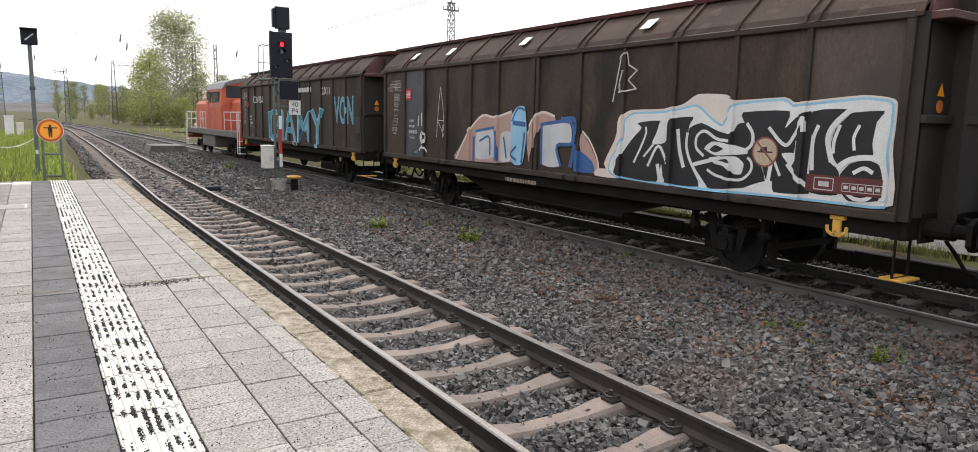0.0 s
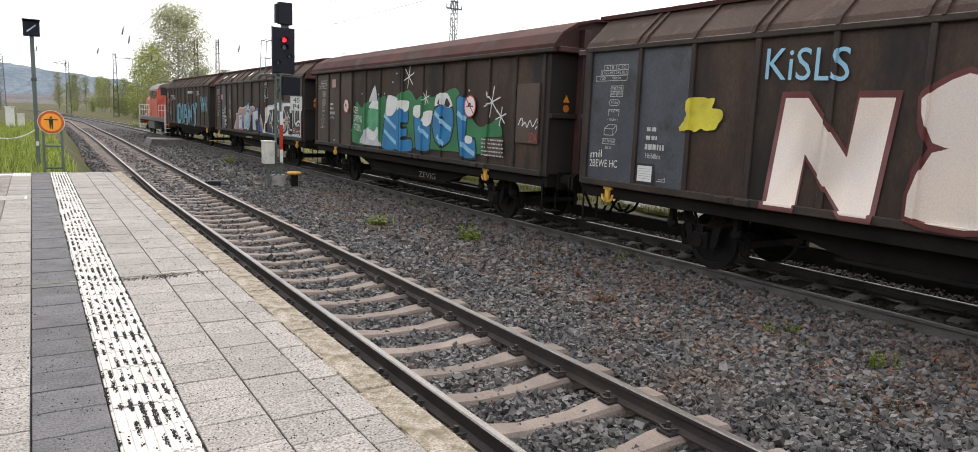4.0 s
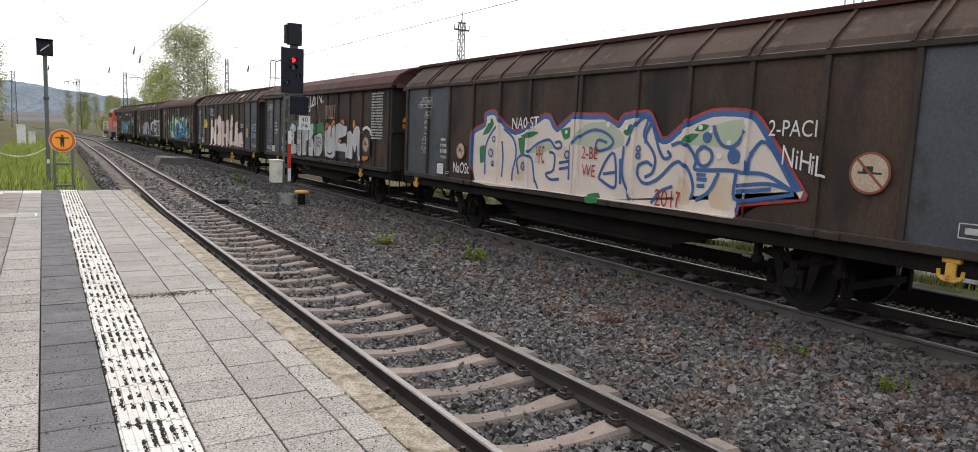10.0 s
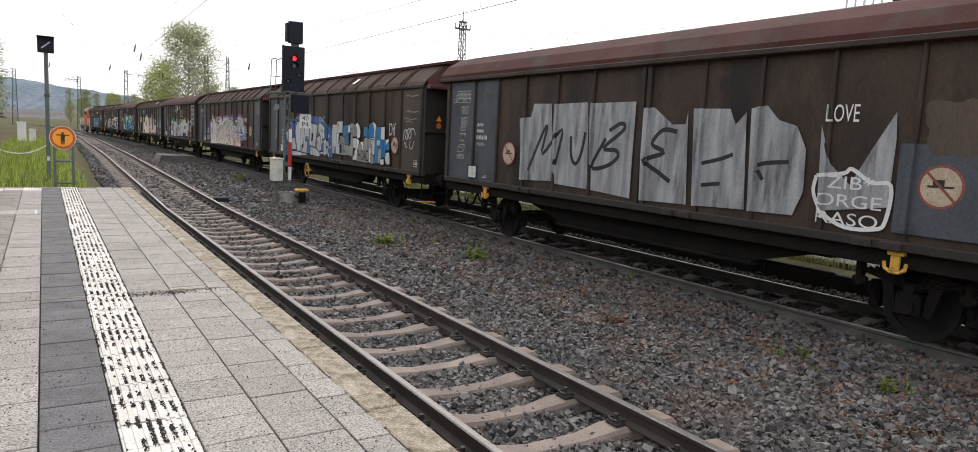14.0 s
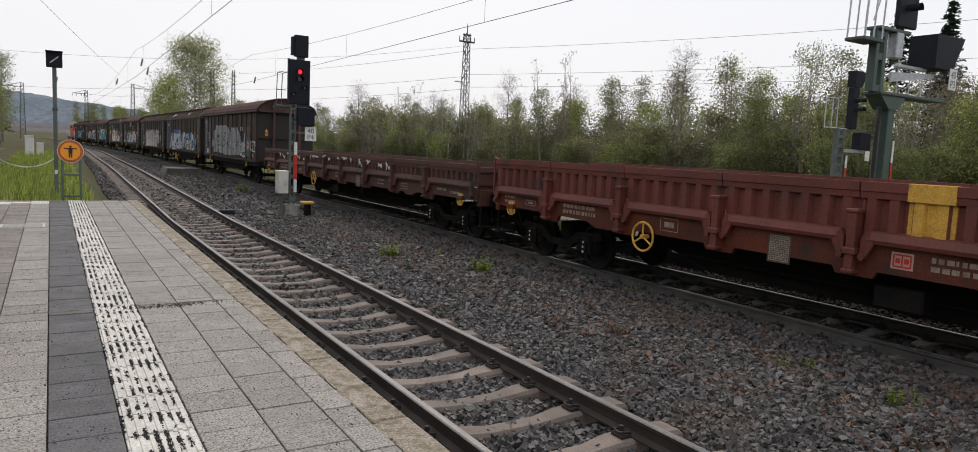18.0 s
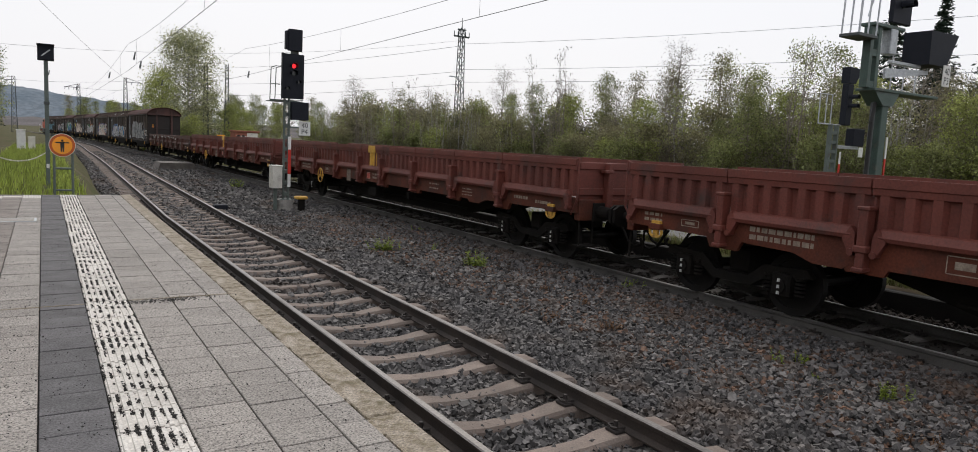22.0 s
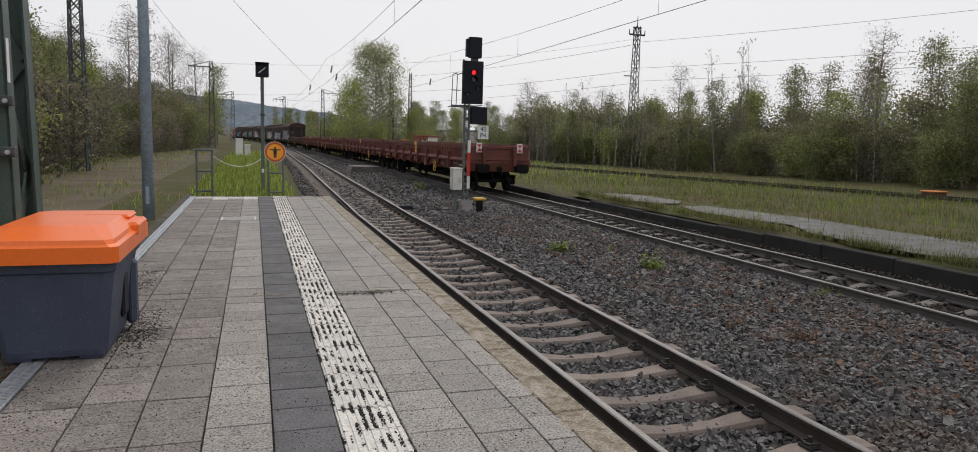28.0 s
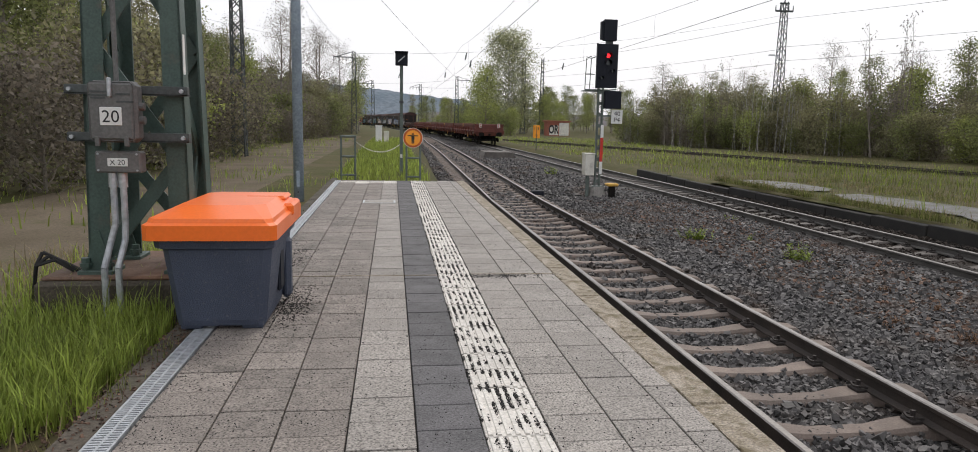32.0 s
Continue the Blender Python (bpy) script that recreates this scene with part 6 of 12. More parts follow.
def build_grass():
    v, f = blades(16000, verge, 0.20, 0.0045, 1)
    cloud("grass", v, f, M["grass"], label="lush bright green grass beside the platform", category="grass")
    v, f = blades(2200, field(-6.8, -4.40, 1.2, 8.5), 0.13, 0.004, 2)
    cloud("dry_grass", v, f, M["drygrass"], label="dry straw-coloured grass tufts", category="grass")
    v, f = blades(1500, field(-5.4, -4.40, 8.2, 17.5, clump=0.15), 0.20, 0.006, 3)
    cloud("grass", v, f, M["grass"], label="patchy grass along the platform kerb", category="grass")
    v, f = blades(10000, field(-4.4, -1.9, 17.5, 60), 0.20, 0.012, 4)
    cloud("grass", v, f, M["grass"], label="bright lawn beyond the platform end", category="grass")
    v, f = blades(5000, field(-14, -6, 4, 60, clump=0.12), 0.18, 0.010, 5)
    cloud("grass", v, f, M["grass"], label="thin grass on the dirt path", category="grass")
    v, f = blades(22000, field(13.4, 30, 4, 45, clump=0.3), 0.22, 0.009, 6)
    cloud("grass", v, f, M["meadow"], label="rough meadow grass between the sidings", category="grass")
    v, f = blades(19000, beside_asphalt(field(9.75, 15, 2, 26.5, -0.60, 0.16, 0.8)), 0.13, 0.007, 7)
    cloud("grass", v, f, M["meadow"], label="grass tufts on the disused platform", category="grass")
    v, f = blades(15000, field(9.8, 34, 2, 60, clump=0.35), 0.19, 0.007, 8)
    cloud("dry_grass", v, f, M["drygrass"], label="last year's dry stalks in the meadow", category="grass")
    v, f = blades(9000, beside_asphalt(field(9.75, 15, 2, 27, -0.60, 0.14, 1.3)), 0.16, 0.006, 21)
    cloud("dry_grass", v, f, M["drygrass"], label="brown dead grass on the disused platform", category="grass")
    v, f = blades(5000, field(10.5, 30, 3, 40, clump=0.10, cz=0.6), 0.40, 0.012, 22)
    cloud("grass", v, f, M["weed"], label="taller yellow-green herbs in the meadow", category="grass")
    v, f = blades(9000, field(10.5, 28, 40, 110, clump=0.3), 0.25, 0.02, 9)
    cloud("grass", v, f, M["grass"], label="meadow grass further off", category="grass")


def kerb_tufts():
    def place(rng, n):
        x, y = rng.uniform(-4.40, -4.21, n), rng.uniform(1.2, 12, n)
        k = np.array([noise.noise((a * 4.0, b * 1.7, 2.0)) for a, b in zip(x, y)]) > rng.normal(0.12, 0.12, n)
        return np.stack([x, y, np.full(n, -0.014)], 1)[k]
    v, f = blades(1600, place, 0.05, 0.003, 31)
    cloud("grass", v, f, M["meadow"], label="short grass and moss on the dirty kerb", category="grass")
    def soil(rng, n):
        x, y = rng.uniform(-4.75, -4.21, n), rng.uniform(1.2, 9, n)
        return np.stack([x, y, np.where(x > -4.37, -0.010, -0.125)], 1)
    v, f = rocks(3500, soil, 0.011, 32)
    cloud("soil_crumbs", v, f, M["brown_stone"], label="crumbs of soil and grit along the kerb", category="soil")


def beside_asphalt(place):
    """Keep a sowing off the asphalt of the disused platform, but for a few tufts in its cracks."""
    def kept(rng, n):
        p = place(rng, n)
        k = (p[:, 0] < 10.15) | (p[:, 0] > 12.6 + 0.3 * np.sin(p[:, 1])) | (p[:, 1] > 25.5) | (rng.uniform(0, 1, len(p)) < 0.05)
        return p[k]
    return kept


def edge_tufts():
    def place(rng, n):
        y = rng.uniform(2, 26, n)
        x = np.array([track2(float(b), 2.42)[0] for b in y]) + np.abs(rng.normal(0, 0.25, n))
        k = np.array([noise.noise((b * 0.9, 3.0, 1.0)) for b in y]) > rng.normal(-0.05, 0.2, n)
        return np.stack([x, y, np.full(n, -0.62)], 1)[k]
    v, f = blades(11000, place, 0.16, 0.006, 17)
    cloud("grass", v, f, M["meadow"], label="grass hanging over the old platform edge", category="grass")
    v, f = blades(1800, place, 0.30, 0.004, 18)
    cloud("dry_grass", v, f, M["drygrass"], label="dead stalks along the old platform edge", category="grass")


def weed(x, y, z, size, n, mat, seed, label):
    w = thing("weed", label, "weed", at=(x, y, z), group="weeds in the ballast")
    rng = np.random.default_rng(seed)
    st = B()
    vs, fs = [], []
    for k in range(n):
        a, tilt, L = rng.uniform(0, 6.28), rng.uniform(0.05, 0.8), size * rng.uniform(0.5, 1.15)
        d = Vector((math.cos(a) * tilt, math.sin(a) * tilt, 1)).normalized()
        o = Vector((rng.normal(0, size * 0.35), rng.normal(0, size * 0.35), 0))
        rod(st, o, o + d * L, 0.0045, 0.002, 4, False)
        for j in range(14):
            t = 0.15 + 0.85 * j / 13
            c = o + d * L * t
            b = rng.uniform(0, 6.28)
            r = size * 0.24 * rng.uniform(0.6, 1.3) * (1.1 - 0.5 * t)
            e = Vector((math.cos(b), math.sin(b), rng.uniform(-0.2, 0.7))).normalized() * r
            s = e.cross(Vector((0, 0, 1))).normalized() * r * 0.33
            i = len(vs)
            vs += [c, c + e * 0.5 + s, c + e, c + e * 0.5 - s]
            fs.append((i, i + 1, i + 2, i + 3))
    tagged(part("stalk", st, M["weed"] if mat != "reddish" else M["reddish"], w), kind="stuff")
    tagged(cloud("leaves", vs, fs, M[mat], w), kind="stuff")


def grow(seed, h, spread, crown0, limbs, leaf_n, leaf_size, sc=0.45, droop=0.0, lean=0.0, twig=True):
    """Trunk with limbs as one mesh; leaves scattered round the outer twigs as verts and faces."""
    rng = random.Random(seed)
    nr = np.random.default_rng(seed)
    bm = B()
    r0 = h * 0.009 + 0.025
    pts, p = [], Vector((0, 0, -0.3))
    n = 7
    for k in range(n + 1):
        pts.append(p.copy())
        p = p + Vector((rng.uniform(-1, 1) * 0.05 * h / n + lean * h / n, rng.uniform(-1, 1) * 0.05 * h / n, (h + 0.3) / n))
    def rad(t):
        return r0 * (1 - 0.9 * t) + 0.006
    for k in range(n):
        rod(bm, pts[k], pts[k + 1], rad(k / n), rad((k + 1) / n), 7, False)
    tips = []
    for i in range(limbs):
        t = crown0 + (0.98 - crown0) * (i + rng.random() * 0.8) / limbs
        k = min(int(t * n), n - 1)
        base = pts[k].lerp(pts[k + 1], t * n - k)
        a = i * 2.4 + rng.uniform(-0.5, 0.5)
        shape = math.sin(math.pi * min(max((t - crown0) / (1 - crown0) * 0.85 + 0.15, 0), 1)) ** 0.7
        L = spread * (0.35 + 0.75 * shape) * rng.uniform(0.65, 1.2)
        up = rng.uniform(0.35, 0.95) - droop
        d = Vector((math.cos(a), math.sin(a), up)).normalized()
        q, rr = base, rad(t) * 0.55
        m = 4
        for j in range(m):
            d2 = (d + Vector((rng.uniform(-0.25, 0.25), rng.uniform(-0.25, 0.25), rng.uniform(-0.1, 0.25) - droop * 0.5 * j / m))).normalized()
            e = q + d2 * L / m
            rod(bm, q, e, rr * (1 - j / (m + 0.6)), rr * (1 - (j + 1) / (m + 0.6)), 5, False)
            if j >= 1:
                for _ in range(2):
                    b = Vector((rng.uniform(-1, 1), rng.uniform(-1, 1), rng.uniform(-0.2 - droop, 0.9 - droop))).normalized()
                    g = e + b * L * rng.uniform(0.22, 0.42)
                    rod(bm, e, g, rr * 0.3, 0.004, 3, False)
                    tips.append((e, g))
                    if twig:
                        c = e.lerp(g, 0.6) + Vector((rng.uniform(-1, 1), rng.uniform(-1, 1), rng.uniform(-0.3, 0.8))) * L * 0.14
                        rod(bm, e.lerp(g, 0.6), c, rr * 0.18, 0.003, 3, False)
                        tips.append((g, c))
            q, d = e, d2
        tips.append((q, q + d * 0.2))
    A = np.array([[*a] for a, _ in tips])
    Bv = np.array([[*b] for _, b in tips])
    idx = nr.integers(0, len(tips), leaf_n)
    t = nr.uniform(0, 1.15, (leaf_n, 1))
    c = A[idx] * (1 - t) + Bv[idx] * t + nr.normal(0, sc, (leaf_n, 3)) * np.array([1, 1, 0.75])
    c[:, 2] -= droop * np.abs(nr.normal(0, 0.6, leaf_n))
    u = nr.normal(0, 1, (leaf_n, 3))
    u /= np.linalg.norm(u, axis=1)[:, None]
    w = np.cross(u, nr.normal(0, 1, (leaf_n, 3)))
    w /= np.linalg.norm(w, axis=1)[:, None]
    s = (leaf_size * nr.uniform(0.5, 1.4, leaf_n))[:, None]
    v = np.stack([c - u * s, c + w * s * 0.55, c + u * s, c - w * s * 0.55], 1).reshape(-1, 3)
    k = (np.arange(leaf_n) * 4)[:, None] + np.array([[0, 1, 2, 3]])
    return bm, v, k


PROTO = {}


def proto(key, name, label, seed, leaf, bark="bark", **kw):
    bm, v, f = grow(seed, **kw)
    w = thing(name, label, "tree" if "tree" in name or name in ("birch", "fir") else "shrub", at=(0, -900, -40), group="trees and shrubs along the railway")
    part("trunk", bm, M[bark], w)
    crown = cloud("crown", v, f, M[leaf], w)
    PROTO[key] = w


def thicket(key, seed, stems, h, leaf_n, leaf):
    """Several thin upright stems from one root, nearly bare."""
    rng = random.Random(seed)
    nr = np.random.default_rng(seed)
    w = thing("sapling_thicket", "thicket of slender pale upright stems with few buds", "shrub", at=(0, -900, -40), group="trees and shrubs along the railway")
    bm, ends = B(), []
    for k in range(stems):
        p = Vector((rng.uniform(-1.1, 1.1), rng.uniform(-1.1, 1.1), -0.3))
        top = h * rng.uniform(0.65, 1.1)
        lean = Vector((rng.uniform(-0.10, 0.10), rng.uniform(-0.10, 0.10), 1))
        r = 0.022 + 0.004 * top
        for j in range(6):
            q = p + Vector((lean.x + rng.uniform(-0.06, 0.06), lean.y + rng.uniform(-0.06, 0.06), 1)) * (top / 6)
            rod(bm, p, q, r * (1 - j / 6.5), r * (1 - (j + 1) / 6.5), 5, False)
            if j > 0:
                for _ in range(4):
                    a = rng.uniform(0, 6.28)
                    b = p.lerp(q, rng.random())
                    e = b + Vector((math.cos(a) * 0.5, math.sin(a) * 0.5, rng.uniform(0.5, 1.1))) * rng.uniform(0.5, 1.0)
                    rod(bm, b, e, r * 0.4 * (1 - j / 8), 0.006, 3, False)
                    ends.append((b, e))
            p = q
    part("stem", bm, M["birch" if seed % 2 else "bark"], w)
    A, Z = np.array([[*a] for a, _ in ends]), np.array([[*b] for _, b in ends])
    i, t = nr.integers(0, len(ends), leaf_n), nr.uniform(0.2, 1.1, (leaf_n, 1))
    c = A[i] * (1 - t) + Z[i] * t + nr.normal(0, 0.12, (leaf_n, 3))
    u = nr.normal(0, 1, (leaf_n, 3))
    u /= np.linalg.norm(u, axis=1)[:, None]
    q = np.cross(u, nr.normal(0, 1, (leaf_n, 3)))
    q /= np.linalg.norm(q, axis=1)[:, None]
    s = (0.075 * nr.uniform(0.5, 1.3, leaf_n))[:, None]
    v = np.stack([c - u * s, c + q * s * 0.55, c + u * s, c - q * s * 0.55], 1).reshape(-1, 3)
    cloud("leaves", v, (np.arange(leaf_n) * 4)[:, None] + np.array([[0, 1, 2, 3]]), M[leaf], w)
    PROTO[key] = w


def fir_proto(key, seed, h):
    rng = random.Random(seed)
    nr = np.random.default_rng(seed)
    w = thing("fir", "dark green conifer with drooping branches", "tree", at=(0, -900, -40), group="trees and shrubs along the railway")
    bm = rod(B(), (0, 0, -0.3), (0, 0, h), h * 0.013, 0.02, 7)
    cs = []
    z = h * 0.12
    while z < h * 0.99:
        L = (h - z) * 0.23 + 0.2
        for k in range(6):
            a = rng.uniform(0, 6.28)
            e = Vector((math.cos(a) * L, math.sin(a) * L, z - L * 0.25))
            rod(bm, (0, 0, z), e, 0.03, 0.008, 4, False)
            for j in range(16):
                t = rng.uniform(0.2, 1.05)
                cs.append((e.x * t, e.y * t, z + (e.z - z) * t - rng.uniform(0, 0.25)))
        z += h * 0.032
    part("trunk", bm, M["bark"], w)
    c = np.array(cs)
    n = len(c)
    c += nr.normal(0, 0.10, (n, 3))
    u = nr.normal(0, 1, (n, 3)) * np.array([1, 1, 0.4])
    u /= np.linalg.norm(u, axis=1)[:, None]
    q = np.cross(u, nr.normal(0, 1, (n, 3)))
    q /= np.linalg.norm(q, axis=1)[:, None]
    v = np.stack([c - u * 0.26, c + q * 0.09, c + u * 0.26, c - q * 0.09], 1).reshape(-1, 3)
    cloud("crown", v, (np.arange(n) * 4)[:, None] + np.array([[0, 1, 2, 3]]), M["leaf_dark"], w)
    PROTO[key] = w


def plant(key, x, y, s, turn, z=None):
    c = copy_thing(PROTO[key], pose(x, y, ground_z(x, y) - 0.05 if z is None else z, 0, 0, turn))
    c.scale = (s, s, s * (0.92 + 0.16 * ((x * 7.7 + y) % 1)))
    return c


def build_plants():
    proto("t1", "young_tree", "slender young tree with fresh sparse green leaves", 1, "leaf_mid", h=9.5, spread=1.44, crown0=0.18, limbs=26, leaf_n=4194, leaf_size=0.082, sc=0.36)
    proto("t2", "young_tree", "slender young tree with olive buds and thin twigs", 2, "leaf_olive", h=9.0, spread=1.36, crown0=0.2, limbs=26, leaf_n=3587, leaf_size=0.074, sc=0.36)
    proto("t3", "leafy_tree", "bushy tree in light green spring leaf", 3, "leaf_lime", h=8.0, spread=2.07, crown0=0.12, limbs=28, leaf_n=5381, leaf_size=0.091, sc=0.40)
    proto("t4", "bare_tree", "almost bare tree with fine brown twigs", 4, "leaf_brown", h=10.5, spread=1.80, crown0=0.25, limbs=38, leaf_n=2501, leaf_size=0.056, sc=0.34)
    proto("t5", "blossom_tree", "pale flowering tree with thin twigs", 5, "blossom", h=9.0, spread=1.44, crown0=0.2, limbs=26, leaf_n=3035, leaf_size=0.068, sc=0.36)
    proto("t6", "birch", "slender birch with pale stem and young leaves", 6, "leaf_lime", bark="birch", h=11.0, spread=1.33, crown0=0.25, limbs=26, leaf_n=3541, leaf_size=0.074, sc=0.36, droop=0.25)
    proto("t7", "leafy_tree", "dense mid-green young tree", 7, "leaf_mid", h=8.5, spread=2.04, crown0=0.08, limbs=30, leaf_n=5703, leaf_size=0.095, sc=0.42)
    proto("b1", "shrub", "dense green shrub in young leaf", 11, "leaf_mid", h=3.0, spread=1.60, crown0=0.03, limbs=22, leaf_n=4484, leaf_size=0.075, sc=0.34)
    proto("b2", "shrub", "yellow-green shrub in young leaf", 12, "leaf_lime", h=3.2, spread=1.60, crown0=0.03, limbs=22, leaf_n=4484, leaf_size=0.075, sc=0.34)
    proto("b3", "shrub", "brown bramble thicket with few leaves", 13, "leaf_brown", h=2.4, spread=1.7, crown0=0.02, limbs=24, leaf_n=4599, leaf_size=0.061, sc=0.34)
    proto("b4", "shrub", "olive-brown budding shrub with fine twigs", 14, "leaf_olive", h=3.6, spread=1.60, crown0=0.03, limbs=24, leaf_n=4185, leaf_size=0.074, sc=0.34)
    proto("big", "birch", "tall spreading birch in thin young leaf", 21, "leaf_birch", bark="birch", h=22.0, spread=6.3, crown0=0.06, limbs=110, leaf_n=23000, leaf_size=0.17, sc=0.85, droop=0.10)
    thicket("s1", 41, 8, 7.5, 900, "leaf_olive")
    thicket("s2", 42, 7, 9.0, 700, "leaf_brown")
    thicket("s3", 43, 8, 6.5, 1300, "leaf_lime")
    fir_proto("fir", 31, 17.0)
    rng = random.Random(5)
    # wood to the right of the sidings, nearest edge first
    edge = [(27.0, 92), (29.5, 79), (33.0, 66), (35.8, 57), (38.0, 48), (39.5, 39), (41.5, 30), (43.5, 22), (45.5, 13), (47.0, 4), (48.0, -8)]
    for (x0, y0), (x1, y1) in zip(edge, edge[1:]):
        L = math.hypot(x1 - x0, y1 - y0)
        for row in range(5):
            n = int(L / (1.9 if row < 2 else 2.5))
            for k in range(n):
                t = (k + rng.random()) / n
                off = row * 2.3 + rng.uniform(-0.7, 0.9)
                x, y = x0 + (x1 - x0) * t + off, y0 + (y1 - y0) * t + off * 0.3
                thin = 58 < y < 92
                if row == 0:
                    key = rng.choice(("b1", "b4", "s1", "s3", "b2", "s2", "b4", "s1"))
                    s = rng.uniform(0.75, 1.25)
                else:
                    key = rng.choice(("t1", "t2", "t3", "t4", "t5", "t6", "s2", "s3", "t2", "t4", "t1", "t6") if not thin else ("t2", "t1", "b4", "t3", "b2", "s3", "t4"))
                    s = rng.uniform(0.70, 1.12) * (0.8 if thin else 1.0)
                    if row == 1:
                        s *= 0.72
                plant(key, x, y, s, rng.uniform(0, 360))
                if row == 0:
                    plant(rng.choice(("b1", "b3", "b4", "b3", "b1")), x + rng.uniform(0, 1.5), y + rng.uniform(-1, 1), rng.uniform(0.6, 1.0), rng.uniform(0, 360))
                if row in (2, 4):
                    plant(rng.choice(("b1", "b4", "b3", "b4")), x + rng.uniform(-1, 1), y + rng.uniform(-1, 1), rng.uniform(1.1, 1.6), rng.uniform(0, 360))
    for x, y, s in ((75, 38, 1.10), (57, 33, 0.85), (72, 31, 0.95), (52, 27, 0.72)):
        plant("fir", x, y, s, rng.uniform(0, 360))
    for k, (x, y) in enumerate(((42.0, 20.0), (42.8, 16.8), (42.2, 23.2), (44.0, 13.6), (44.8, 10.0), (41.0, 26.4), (43.6, 18.4), (45.6, 6.5), (39.8, 33.0), (38.6, 42.0))):
        plant(("t3", "t7", "b2", "t3", "t7", "t1", "t7", "t3", "t7", "t3")[k], x, y, 0.75 + 0.05 * (k % 4), k * 77)
        plant(("b1", "b2", "b1")[k % 3], x - 1.2, y + 1.1, 1.0, k * 41)
    plant("fir", 52.3, 23.0, 0.78, 50)
    plant("t4", 47, 47, 1.05, 20)
    plant("t4", 44, 72, 1.0, 70)
    plant("t4", 36, 100, 1.1, 150)
    # left bank
    for y in range(8, 92, 2):
        for row in range(4):
            x = -10.6 - 0.0 * y - row * 3.0 + rng.uniform(-1.0, 1.0) + (max(y - 45, 0) * 0.045)
            yy = y + rng.uniform(-1, 1)
            if row == 0:
                plant(rng.choice(("b3", "b1", "b4", "b3", "b2")), x, yy, rng.uniform(0.6, 1.1), rng.uniform(0, 360))
            else:
                key = rng.choice(("t4", "t2", "t1", "b4", "t3", "t1", "s1"))
                plant(key, x, yy, rng.uniform(0.55, 0.95) * (0.8 if y > 40 else 1.0), rng.uniform(0, 360))
    for k in range(26):
        plant(rng.choice(("t4", "t2", "t1")), rng.uniform(-60, -22), rng.uniform(6, 110), rng.uniform(0.9, 1.3), rng.uniform(0, 360))
    for k, (x, y, q) in enumerate(((-10.2, 50, 0.80), (-10.8, 58, 0.95), (-9.4, 66, 0.85), (-10.4, 74, 0.95), (-8.6, 82, 0.9))):
        plant("t4", x, y, q, 63 * k)
    # distance
    plant("big", 21.7, 150, 0.98, 40)
    for k in range(40):
        y = rng.uniform(160, 330)
        x = 12 + rng.uniform(0, 46) - (y - 160) * 0.10
        plant(rng.choice(("t3", "t7", "t1", "b2", "t2")), x, y, rng.uniform(0.8, 1.3), rng.uniform(0, 360))
    for k in range(14):
        plant(rng.choice(("b2", "t3", "b1")), rng.uniform(13, 20), rng.uniform(120, 170), rng.uniform(0.9, 1.4), rng.uniform(0, 360))
    for k in range(34):
        y = rng.uniform(140, 230)
        plant(rng.choice(("t3", "t1", "t2", "b2", "t7", "t4")), 26 + rng.uniform(0, 22) + (y - 140) * 0.06, y, rng.uniform(0.7, 1.1), rng.uniform(0, 360))
    for k in range(36):
        y = rng.uniform(95, 330)
        x = -7 - rng.uniform(0, 40) - max(y - 120, 0) * 0.12
        plant(rng.choice(("t3", "t4", "t2", "b2", "b4", "t1")), x, y, rng.uniform(0.7, 1.1), rng.uniform(0, 360))
    for x, y, s in ((-14.5, 230, 0.9), (-40, 190, 0.8)):
        plant("fir", x, y, s, 10)
    for w in PROTO.values():
        for o in (*w.children_recursive, w):
            bpy.data.objects.remove(o)
    for k, (x, y, s, n) in enumerate(WEEDS):
        weed(x, y, -0.985, s, n, "weed", 40 + k, "yellow-green leafy weed growing in the ballast")
    for k, (x, y, s, n) in enumerate(REDWEEDS):
        weed(x, y, -0.985, s, n, "reddish", 80 + k, "low dry reddish weed in the ballast")


WEEDS = [
    (3.65, 14.33, 0.34, 22),
    (4.62, 12.00, 0.32, 22),
    (6.18, 9.10, 0.20, 14),
    (5.01, 4.95, 0.16, 8),
    (4.74, 5.06, 0.16, 6),
    (4.66, 3.73, 0.19, 14),
    (5.89, 17.12, 0.22, 8),
    (4.83, 14.11, 0.20, 7),
    (4.67, 33.19, 0.45, 16),
    (6.93, 88.52, 0.80, 14),
    (4.56, 4.45, 0.10, 5),
]
REDWEEDS = [
    (3.83, 7.00, 0.16, 14),
    (4.50, 8.37, 0.15, 12),
    (3.44, 7.86, 0.14, 12),
    (4.53, 9.43, 0.14, 12),
    (3.67, 3.06, 0.12, 8),
    (3.80, 2.83, 0.12, 8),
    (4.81, 7.07, 0.12, 7),
    (3.18, 7.63, 0.12, 6),
    (5.17, 5.94, 0.10, 6),
    (3.77, 7.13, 0.10, 5),
    (2.56, 5.35, 0.08, 4),
    (3.28, 4.95, 0.08, 4),
]

build_grass()
edge_tufts()
kerb_tufts()
build_plants()


